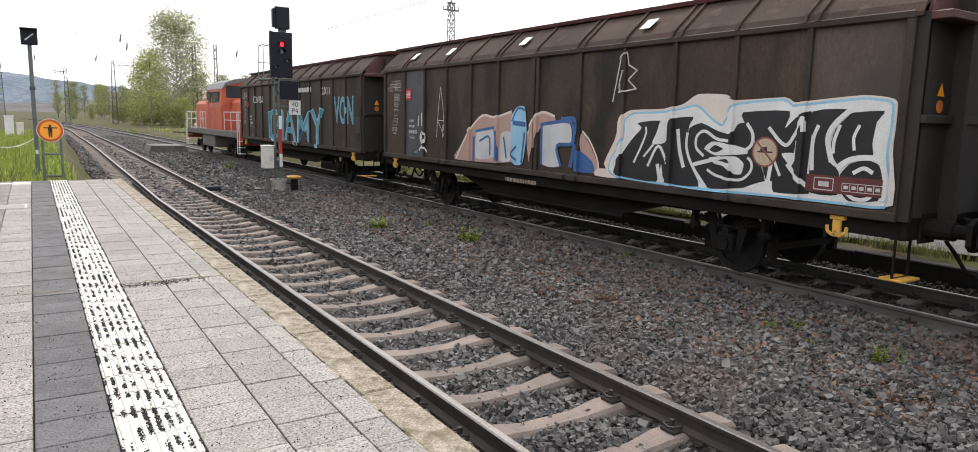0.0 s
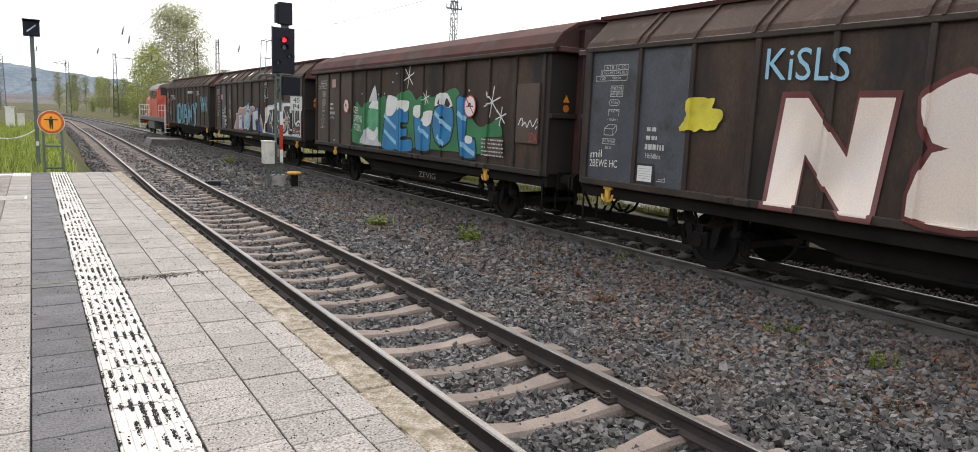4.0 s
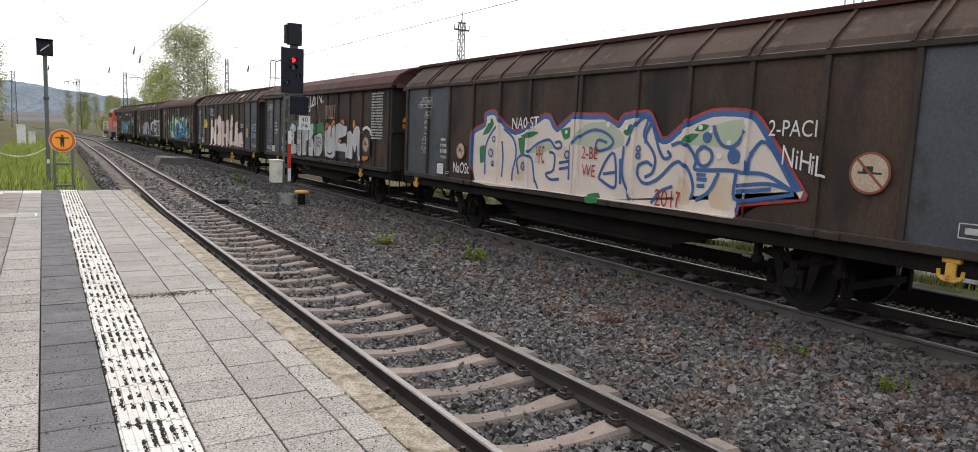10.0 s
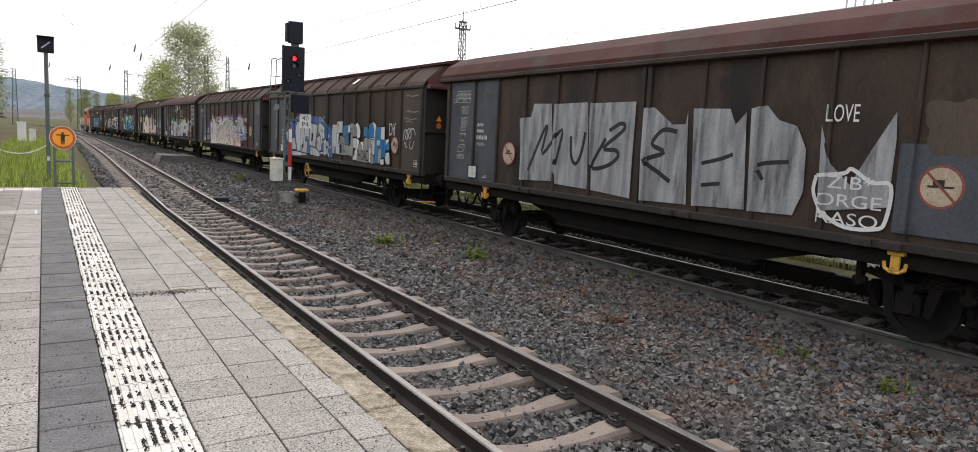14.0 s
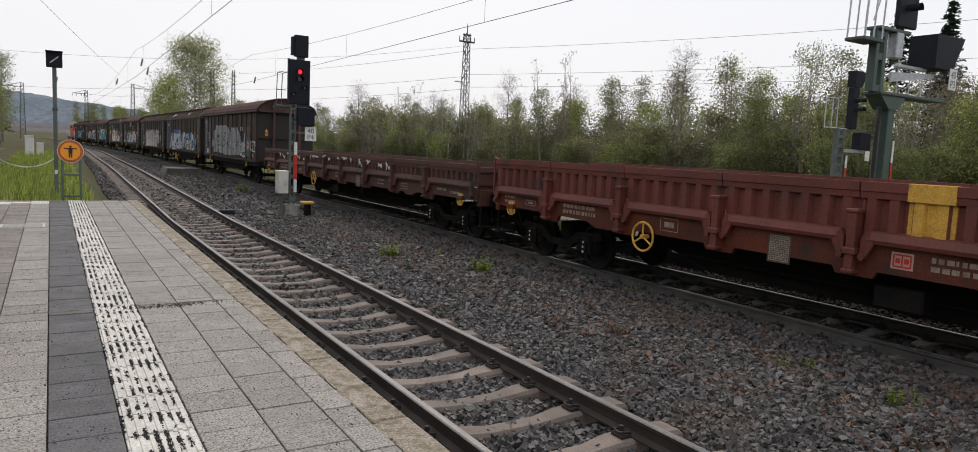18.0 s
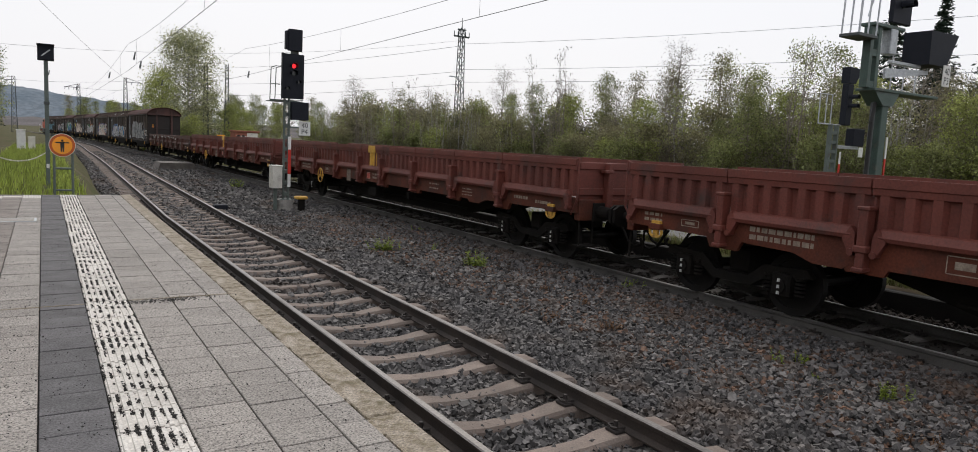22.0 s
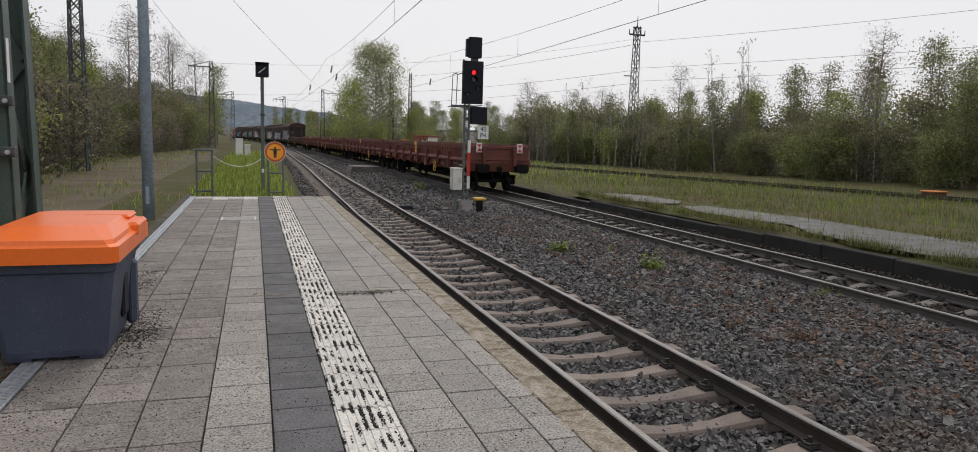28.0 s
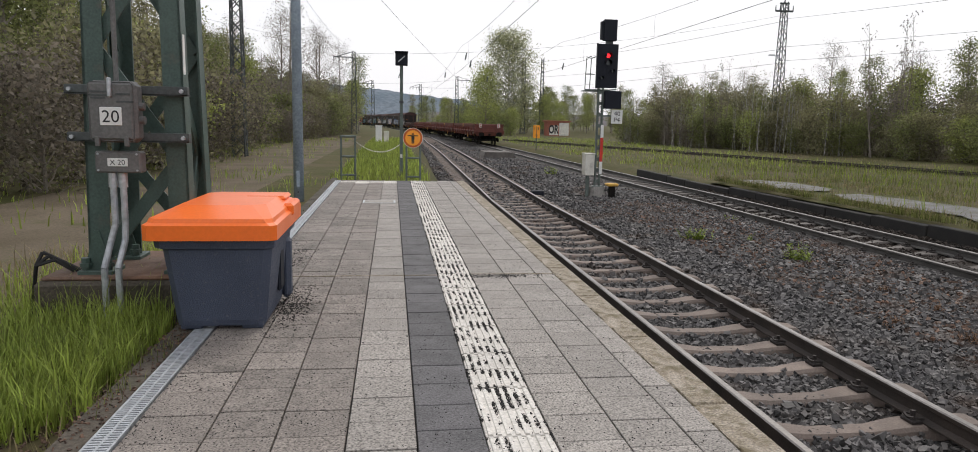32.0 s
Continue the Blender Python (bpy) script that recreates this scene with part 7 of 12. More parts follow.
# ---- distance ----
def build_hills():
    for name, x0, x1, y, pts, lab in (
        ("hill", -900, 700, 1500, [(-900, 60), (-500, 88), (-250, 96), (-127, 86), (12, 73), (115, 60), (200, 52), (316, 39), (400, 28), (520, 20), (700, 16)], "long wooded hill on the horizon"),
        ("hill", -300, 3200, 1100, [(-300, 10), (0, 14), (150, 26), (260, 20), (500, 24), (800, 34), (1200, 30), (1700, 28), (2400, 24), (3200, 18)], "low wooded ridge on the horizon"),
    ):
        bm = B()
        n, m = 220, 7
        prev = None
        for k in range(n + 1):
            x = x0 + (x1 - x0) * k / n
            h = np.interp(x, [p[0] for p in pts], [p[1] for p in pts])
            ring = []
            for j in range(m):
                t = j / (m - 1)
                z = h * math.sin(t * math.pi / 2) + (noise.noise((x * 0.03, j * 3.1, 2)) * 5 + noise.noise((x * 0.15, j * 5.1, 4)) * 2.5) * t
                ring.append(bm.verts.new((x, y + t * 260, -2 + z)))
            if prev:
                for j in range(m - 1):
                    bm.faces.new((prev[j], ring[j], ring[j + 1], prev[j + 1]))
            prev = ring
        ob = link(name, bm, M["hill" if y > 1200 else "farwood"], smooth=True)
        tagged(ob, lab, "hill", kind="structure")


build_hills()


# ---- the goods train ----
# seconds and metres of the coupling behind the locomotive along the track
TRAIN = [(0, 35.25), (1, 40.36), (2, 45.65), (6, 68.66), (7, 74.93), (8, 81.40), (9, 88.12), (10, 95.18), (11, 102.45), (12, 109.89),
         (13, 117.5), (14.5, 129.3), (17, 149.5), (19, 166.7), (20, 175.73), (21, 184.96), (22, 194.38), (23, 203.98), (24, 213.77),
         (26.5, 238.4), (28, 253.6), (32, 295.3)]
VEHICLES, WHEELSETS = [], []
POOL = {}


def shared(key, name, build, material, parent, at, label=""):
    """A part whose mesh is made once and used by all its like."""
    if key not in POOL:
        POOL[key] = part(name, build(), material, parent, label, at=at)
        return POOL[key]
    return again(POOL[key], parent, at)


def wheelset_mesh():
    bm = B()
    rod(bm, (-0.80, 0, 0), (0.80, 0, 0), 0.08, seg=10)
    return bm


def wheel_mesh():
    bm = B()
    disc(bm, (0, 0, 0), 0.46, "x", 0.11, 28, 0.36)
    disc(bm, (0, 0, 0), 0.37, "x", 0.035, 28, 0.12)
    disc(bm, (0, 0, 0), 0.14, "x", 0.16, 16)
    for k in range(3):
        a = k * 2.094
        disc(bm, (0, 0.25 * math.cos(a), 0.25 * math.sin(a)), 0.035, "x", 0.045, 8)
    return bm


def wheels(parent, y, r=0.46):
    at = pose(0, y, r)
    ax = shared("axle", "wheelset", wheelset_mesh, M["wheel"], parent, at)
    for sx in (-0.75, 0.75):
        if ("w", sx) not in POOL:
            POOL[("w", sx)] = part("wheel", wheel_mesh(), M["wheel"], ax, at=pose(sx, 0, 0))
        else:
            again(POOL[("w", sx)], ax, pose(sx, 0, 0))
    WHEELSETS.append((ax, at))
    return ax


def axle_box_mesh():
    bm = box(B(), -0.09, 0.05, -0.15, 0.15, 0.34, 0.62, 0.03)
    disc(bm, (-0.10, 0, 0.47), 0.10, "x", 0.05, 14)
    return box(bm, -0.075, 0.075, -0.06, 0.06, 0.60, 0.72)


def guard_plate_mesh():
    """One leg of the axle guard, its foot towards the axle box."""
    return prism(B(), [(-0.09, 1.0), (0.09, 1.0), (-0.08, 0.36), (-0.18, 0.36)], "x", -0.02, 0.02)


def leaf_spring_mesh():
    bm = B()
    for k in range(6):
        L = 0.62 - k * 0.085
        pts = [(-L, 0.82 + 0.02 * k), (-L * 0.5, 0.735 - 0.008 * k), (0, 0.705 - 0.016 * k), (L * 0.5, 0.735 - 0.008 * k), (L, 0.82 + 0.02 * k)]
        for (p, q), (c, d) in zip(pts, pts[1:]):
            rod(bm, (0.0, p, q), (0.0, c, d), 0.030, seg=4)
    return bm


def shackle_mesh():
    bm = box(B(), -0.06, 0.06, -0.04, 0.04, 0.60, 0.96, 0.012)
    return box(bm, -0.05, 0.05, -0.09, 0.09, 0.62, 0.72, 0.02)


def axle_guard(w, sx, y):
    """Axle box, guard plates, leaf spring and shackles outside one wheel."""
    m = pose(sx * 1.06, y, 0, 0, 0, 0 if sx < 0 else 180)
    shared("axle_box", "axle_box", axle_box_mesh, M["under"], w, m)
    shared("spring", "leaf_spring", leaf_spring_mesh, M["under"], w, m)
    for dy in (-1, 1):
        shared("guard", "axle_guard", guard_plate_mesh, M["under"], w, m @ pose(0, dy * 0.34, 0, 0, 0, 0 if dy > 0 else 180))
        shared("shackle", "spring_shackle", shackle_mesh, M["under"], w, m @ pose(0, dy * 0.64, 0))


def buffer_mesh():
    """Buffer pointing towards -y from the headstock."""
    bm = B()
    box(bm, -0.18, 0.18, -0.04, 0.0, -0.18, 0.18, 0.01)
    rod(bm, (0, -0.04, 0), (0, -0.34, 0), 0.125, 0.115, 14)
    rod(bm, (0, -0.34, 0), (0, -0.56, 0), 0.085, 0.085, 12)
    prism(bm, [(-0.26, -0.12), (-0.26, 0.12), (-0.16, 0.19), (0.16, 0.19), (0.26, 0.12), (0.26, -0.12), (0.16, -0.19), (-0.16, -0.19)], "y", -0.62, -0.56)
    return bm


def coupling_mesh():
    bm = box(B(), -0.10, 0.10, -0.10, 0.0, 0.92, 1.14, 0.02)
    prism(bm, [(-0.10, 1.0), (-0.34, 1.0), (-0.40, 1.06), (-0.36, 1.10), (-0.10, 1.08)], "x", -0.03, 0.03)
    return pipe(bm, [(0.0, -0.34, 1.02), (0.0, -0.40, 0.86), (0.0, -0.38, 0.70)], 0.035)


def hose_mesh():
    return pipe(B(), [(0, 0, 0.86), (0, -0.12, 0.72), (0, -0.26, 0.52), (0, -0.44, 0.45), (0, -0.62, 0.50), (0, -0.70, 0.62)], 0.026)


def coupling(w, y, turn):
    shared("coupling", "coupling_hook", coupling_mesh, M["under"], w, pose(0, y, 0, 0, 0, turn))
    for x in (-0.32, 0.32):
        shared("hose", "brake_hose", hose_mesh, M["under"], w, pose(x, y, 0, 0, 0, turn))


def rope_hook_mesh():
    """Yellow tow-rope hook: a plate with two horns."""
    bm = B()
    box(bm, -0.05, 0.02, -0.10, 0.10, 0.10, 0.17, 0.01)
    box(bm, -0.05, 0.0, -0.055, 0.055, -0.09, 0.10, 0.01)
    pipe(bm, [(-0.03, -0.13, 0.02), (-0.03, -0.12, -0.06), (-0.03, -0.05, -0.10), (-0.03, 0.05, -0.10), (-0.03, 0.12, -0.06), (-0.03, 0.13, 0.02)], 0.022)
    return bm


def handwheel_mesh():
    bm = B()
    n, R = 22, 0.24
    pts = [(0, R * math.cos(2 * math.pi * k / n), R * math.sin(2 * math.pi * k / n)) for k in range(n + 1)]
    pipe(bm, pts, 0.020, 6)
    for k in range(3):
        a = math.pi / 2 + k * 2.094
        rod(bm, (0, 0, 0), (0, R * math.cos(a), R * math.sin(a)), 0.016, seg=6)
    rod(bm, (-0.03, 0, 0), (0.12, 0, 0), 0.04, seg=8)
    return bm


# flat paint on the train's side that faces the platform: u metres from the front end, z above the rail
SIDE = Matrix(((0, 0, -1, 0), (-1, 0, 0, 0), (0, 1, 0, 0), (0, 0, 0, 1)))


class Side:
    """Paint carrier for one vehicle side: knows its face, ribs and body length."""

    def __init__(self, ob, x, half, ribs, depth):
        self.ob, self.x, self.half, self.ribs, self.depth, self.layer = ob, x, half, ribs, depth, 0
        self.sill, self.kind = None, ""

    def put(self, bm, u, z, material, name="graffiti", label="", lift=None):
        """A flat mesh in x and y goes onto the side; where it meets a rib it steps out onto it."""
        self.layer += 1
        lift = 0.0022 + 0.00035 * self.layer if lift is None else lift
        m = Matrix.Translation((self.x - lift, self.half - u, z)) @ SIDE
        bm.transform(m)
        ys = [v.co.y for v in bm.verts]
        lo, hi = min(ys), max(ys)
        for a, b in self.ribs:
            if b < lo or a > hi:
                continue
            for c in (a - 0.004, a, b, b + 0.004):
                bmesh.ops.bisect_plane(bm, geom=bm.verts[:] + bm.edges[:] + bm.faces[:], plane_co=(0, c, 0), plane_no=(0, 1, 0))
            for v in bm.verts:
                if a - 1e-5 < v.co.y < b + 1e-5:
                    v.co.x -= self.depth
        zs = [v.co.z for v in bm.verts]
        if self.sill and max(zs) < 1.13:
            # below the body: on the sole bar or on the truss girder
            for v in bm.verts:
                v.co.x = (-1.3105 if min(zs) > 0.9 else -1.0505) - lift
        elif self.sill and min(zs) < self.sill[1]:
            for c in (self.sill[1], self.sill[1] + 0.004):
                bmesh.ops.bisect_plane(bm, geom=bm.verts[:] + bm.edges[:] + bm.faces[:], plane_co=(0, 0, c), plane_no=(0, 0, 1))
            for v in bm.verts:
                if v.co.z < self.sill[1] + 1e-5:
                    v.co.x = self.sill[0] - lift
        return part(name, bm, material, self.ob, label)

    def text(self, body, u, z, w, h, material, spread=0.0, slant=0.0, tilt=0.0, name="graffiti", label="", wave=0.0):
        bm, tw, th = words(body, 1.0, spread, slant)
        for v in bm.verts:
            x, y = v.co.x / tw, v.co.y / th
            y *= 1 + wave * math.sin(x * 17 + 1)
            v.co.x, v.co.y = x * w, y * h + x * tilt
        return self.put(bm, u, z, material, name, label)

    def blob(self, u, z, w, h, material, seed, rough=0.16, n=46, name="graffiti", label=""):
        rng = random.Random(seed)
        ph = [rng.uniform(0, 6.28) for _ in range(6)]
        bm = B()
        c = bm.verts.new((0, 0, 0))
        ring = []
        for k in range(n):
            t = 2 * math.pi * k / n
            r = 1 + rough * sum(math.sin((3 + 2 * j) * t + ph[j]) / (1 + j * 0.6) for j in range(5)) * 0.55
            cx, sy = math.cos(t), math.sin(t)
            q = (abs(cx) ** 4 + abs(sy) ** 4) ** -0.25
            ring.append(bm.verts.new((cx * q * r * w / 2, min(sy * q * r, 1.05) * h / 2, 0)))
        for k in range(n):
            bm.faces.new((c, ring[k], ring[(k + 1) % n]))
        return self.put(bm, u, z, material, name, label)

    def shape(self, pts, material, grow=0.0, name="graffiti", label="", soft=True):
        """A painted area with a free outline of (u, z), rounded where soft, widened by grow."""
        n = len(pts)
        if soft:
            out = []
            for k in range(n):
                a, b, c, d = (Vector(pts[(k + j - 1) % n]) for j in range(4))
                for t in (0.0, 0.33, 0.67):
                    q = 0.5 * (2 * b + (c - a) * t + (2 * a - 5 * b + 4 * c - d) * t * t + (3 * b - a - 3 * c + d) * t ** 3)
                    out.append(b.lerp(c, t).lerp(q, 0.6))
            pts, n = out, len(out)
        pts = [Vector(p) for p in pts]
        if grow:
            area = sum(p.x * q.y - q.x * p.y for p, q in zip(pts, pts[1:] + pts[:1]))
            sg = 1 if area > 0 else -1
            wide = []
            for k in range(n):
                d = (pts[(k + 1) % n] - pts[k - 1]).normalized()
                wide.append(pts[k] + Vector((d.y, -d.x)) * grow * sg)
            pts = wide
        bm = B()
        f = bm.faces.new([bm.verts.new((p.x, p.y, 0)) for p in pts])
        bmesh.ops.triangulate(bm, faces=[f], ngon_method="EAR_CLIP")
        return self.put(bm, 0, 0, material, name, label)

    def line(self, pts, width, material, name="graffiti", label=""):
        """A sprayed line of even width through points of (u, z), rounded."""
        P = [Vector(p) for p in pts]
        Q = [2 * P[0] - P[1]] + P + [2 * P[-1] - P[-2]]
        out = []
        for k in range(1, len(Q) - 2):
            a, b, c, d = Q[k - 1:k + 3]
            for t in (0.0, 0.25, 0.5, 0.75):
                out.append(0.5 * (2 * b + (c - a) * t + (2 * a - 5 * b + 4 * c - d) * t * t + (3 * b - a - 3 * c + d) * t ** 3))
        out.append(P[-1])
        bm = B()
        prev = None
        for k, p in enumerate(out):
            d = (out[min(k + 1, len(out) - 1)] - out[max(k - 1, 0)])
            d = d.normalized() if d.length > 1e-6 else Vector((1, 0))
            o = Vector((-d.y, d.x)) * width / 2
            pair = [bm.verts.new((*(p + o), 0)), bm.verts.new((*(p - o), 0))]
            if prev:
                bm.faces.new((prev[0], prev[1], pair[1], pair[0]))
            prev = pair
        return self.put(bm, 0, 0, material, name, label)

    def rect(self, u, z, w, h, material, name="paint_patch", label=""):
        bm = B()
        bm.faces.new([bm.verts.new((x * w / 2, y * h / 2, 0)) for x, y in ((-1, -1), (1, -1), (1, 1), (-1, 1))])
        return self.put(bm, u, z, material, name, label)

    def stroke(self, pts, width, u, z, material, name="graffiti", label=""):
        """A sprayed line through points."""
        bm = B()
        for (x0, y0), (x1, y1) in zip(pts, pts[1:]):
            dx, dy = x1 - x0, y1 - y0
            L = math.hypot(dx, dy) or 1
            nx, ny = -dy / L * width / 2, dx / L * width / 2
            ex, ey = dx / L * width * 0.4, dy / L * width * 0.4
            bm.faces.new([bm.verts.new(p) for p in ((x0 - ex + nx, y0 - ey + ny, 0), (x0 - ex - nx, y0 - ey - ny, 0), (x1 + ex - nx, y1 + ey - ny, 0), (x1 + ex + nx, y1 + ey + ny, 0))])
        return self.put(bm, u, z, material, name, label)

    def lines(self, u, z, w, rows, pitch, thick, material, seed, name="stencil_marking", label="rows of small white stencilled writing"):
        rng = random.Random(seed)
        bm = B()
        for r in range(rows):
            x = -w / 2
            while x < w / 2 - 0.03:
                L = rng.uniform(0.03, 0.11)
                x1 = min(x + L, w / 2)
                bm.faces.new([bm.verts.new((a, -r * pitch + b, 0)) for a, b in ((x, 0), (x1, 0), (x1, thick), (x, thick))])
                x = x1 + rng.uniform(0.015, 0.035)
        return tagged(self.put(bm, u, z, material, name, label), kind="stuff")

    def table(self, u, z, w, h, cols, rows, material, th=0.012):
        bm = B()
        def q(x0, x1, y0, y1):
            bm.faces.new([bm.verts.new((a, b, 0)) for a, b in ((x0, y0), (x1, y0), (x1, y1), (x0, y1))])
        for k in range(cols + 1):
            x = -w / 2 + w * k / cols
            q(x - th / 2, x + th / 2, -h / 2, h / 2)
        for k in range(rows + 1):
            y = -h / 2 + h * k / rows
            q(-w / 2, w / 2, y - th / 2, y + th / 2)
        for r in range(rows):
            for k in range(cols):
                x, y = -w / 2 + w * (k + 0.5) / cols, -h / 2 + h * (r + 0.5) / rows
                q(x - w / cols * 0.28, x + w / cols * 0.28, y - h / rows * 0.22, y + h / rows * 0.22)
        return tagged(self.put(bm, u, z, material, "load_table", "white stencilled load table"), kind="stuff")

    def ring(self, u, z, r, material, r_in=None, name="roundel", label=""):
        bm = B()
        n = 28
        o = [bm.verts.new((r * math.cos(2 * math.pi * k / n), r * math.sin(2 * math.pi * k / n), 0)) for k in range(n)]
        if r_in:
            i = [bm.verts.new((r_in * math.cos(2 * math.pi * k / n), r_in * math.sin(2 * math.pi * k / n), 0)) for k in range(n)]
            for k in range(n):
                bm.faces.new((o[k], o[(k + 1) % n], i[(k + 1) % n], i[k]))
        else:
            bm.faces.new(o)
        return self.put(bm, u, z, material, name, label)


def no_hump_sign(s, u, z, r, faded):
    s.ring(u, z, r, M["signcream"] if faded else M["p_white"], label="round shunting prohibition sign with a wagon crossed out")
    s.ring(u, z, r, M["signbrown"] if faded else M["red"], r * 0.88)
    s.rect(u, z, r * 1.15, r * 0.10, M["p_black"])
    s.rect(u - r * 0.1, z + r * 0.18, r * 0.5, r * 0.28, M["p_black"])
    s.stroke([(-r * 0.6, r * 0.6), (r * 0.6, -r * 0.6)], r * 0.13, u, z, M["signbrown"] if faded else M["red"])


def markings(s, seed, card=True):
    """The small stencilled figures at the front end of a covered wagon."""
    w = M["stencil"]
    van = s.kind == "A"
    u, z, n_u, n_z = (0.34, 3.10, 1.42, 2.14) if van else (0.10, 3.18, 1.02, 2.50)

    def say(body, du, dz, wide, high):
        s.text(body, u + du, z + dz, wide, high, w, name="stencil_marking", label="white stencilled figures")

    def grid(du, dz, wide, high, cols):
        """Ruled lines of a small load table."""
        x0, x1, z0, z1 = u + du - wide / 2, u + du + wide / 2, z + dz - high / 2, z + dz + high / 2
        for k in range(cols + 1):
            x = x0 + (x1 - x0) * k / cols
            s.rect(x, z + dz, 0.009, high, w, "table_line")
        for q in (z0, z1):
            s.rect(u + du, q, wide + 0.009, 0.009, w, "table_line")

    grid(0.04, 0.10, 0.60, 0.085, 4)
    say("A   B   C   D", 0.04, 0.10, 0.50, 0.055)
    grid(0.0, 0.01, 0.68, 0.085, 1)
    say("S 15,5 19,5 24,5 28,5" if van else "S 16,0 20,0 25,0 29,0", 0.0, 0.01, 0.64, 0.055)
    grid(-0.06, -0.08, 0.78, 0.085, 1)
    say("120      00,0t", -0.08, -0.08, 0.52, 0.055)
    for k in range(1 if van else 2):
        grid(0.10, -0.26 - k * 0.26, 0.30, 0.09, 2)
        grid(0.10, -0.35 - k * 0.26, 0.30, 0.09, 2)
        say(("DB  CM" if van else "DB  C", "SNCF C")[k], 0.10, -0.26 - k * 0.26, 0.24, 0.055)
        say(("100 25,5", "100 25,5")[k], 0.10, -0.35 - k * 0.26, 0.26, 0.055)
    d = 0.0 if van else -0.24
    s.stroke([(-0.14, 0), (-0.09, 0.05), (0.09, 0.05), (0.14, 0), (0.09, -0.05), (-0.09, -0.05), (-0.14, 0)], 0.010, u + 0.06, z - 0.50 + d, w)
    say("41,3m" if van else "34,1m", 0.06, -0.50 + d, 0.17, 0.055)
    say("14,2 m" if van else "12,3 m", 0.06, -0.64 + d, 0.22, 0.06)
    s.stroke([(-0.13, -0.06), (-0.13, 0.04), (0.13, 0.04), (0.13, -0.06)], 0.010, u + 0.06, z - 0.66 + d, w)
    say("- 15,5m -" if van else "- 14,2m -", 0.04, -0.79 + d, 0.28, 0.055)
    s.stroke([(-0.15, -0.08), (-0.15, 0.03), (-0.05, 0.10), (0.16, 0.10), (0.16, 0.0), (0.07, -0.08), (-0.15, -0.08)], 0.011, u, z - 0.98 + d, w)
    s.stroke([(-0.15, 0.03), (0.07, 0.03), (0.16, 0.10)], 0.009, u, z - 0.98 + d, w)
    s.stroke([(0.07, 0.03), (0.07, -0.08)], 0.009, u, z - 0.98 + d, w)
    grid(-0.02, -1.17 + d, 0.32, 0.09, 1)
    say("15 700kg" if van else "14 800kg", -0.02, -1.17 + d, 0.27, 0.055)
    if van:
        say("20,0t", -0.02, -1.28, 0.17, 0.055)
    # the running number shows as bars, the class letters below it
    s.lines(n_u - 0.06, n_z, 0.26, 1, 0.1, 0.065, w, seed + 1, label="white vehicle marking as bars")
    s.lines(n_u - 0.05, n_z - 0.14, 0.30, 1, 0.1, 0.065, w, seed + 2, label="white vehicle marking as bars")
    s.lines(n_u + 0.02, n_z - 0.30, 0.46, 1, 0.1, 0.09, w, seed + 3, label="white vehicle marking as bars")
    s.text("Hbbillns" if van else "Hbillns", n_u - 0.02, n_z - 0.40, 0.34, 0.085, w, name="stencil_marking", label="white stencilled class letters")
    s.stroke([(-0.10, 0), (0.08, 0), (0.08, 0.06), (0.02, 0.03), (-0.06, 0.03)], 0.012, n_u + 0.2, 1.34, w)
    if card:
        cu = n_u - (0.18 if van else 0.34)
        s.rect(cu, 1.44, 0.42, 0.34, M["p_darkpatch"], "card_holder", "dark card holder")
        s.rect(cu, 1.44, 0.33, 0.26, M["p_white"], "consignment_card", "white gridded card in a holder")
        for k in range(5):
            s.rect(cu, 1.52 - k * 0.04, 0.28, 0.006, M["p_panel"], "ruled_line")


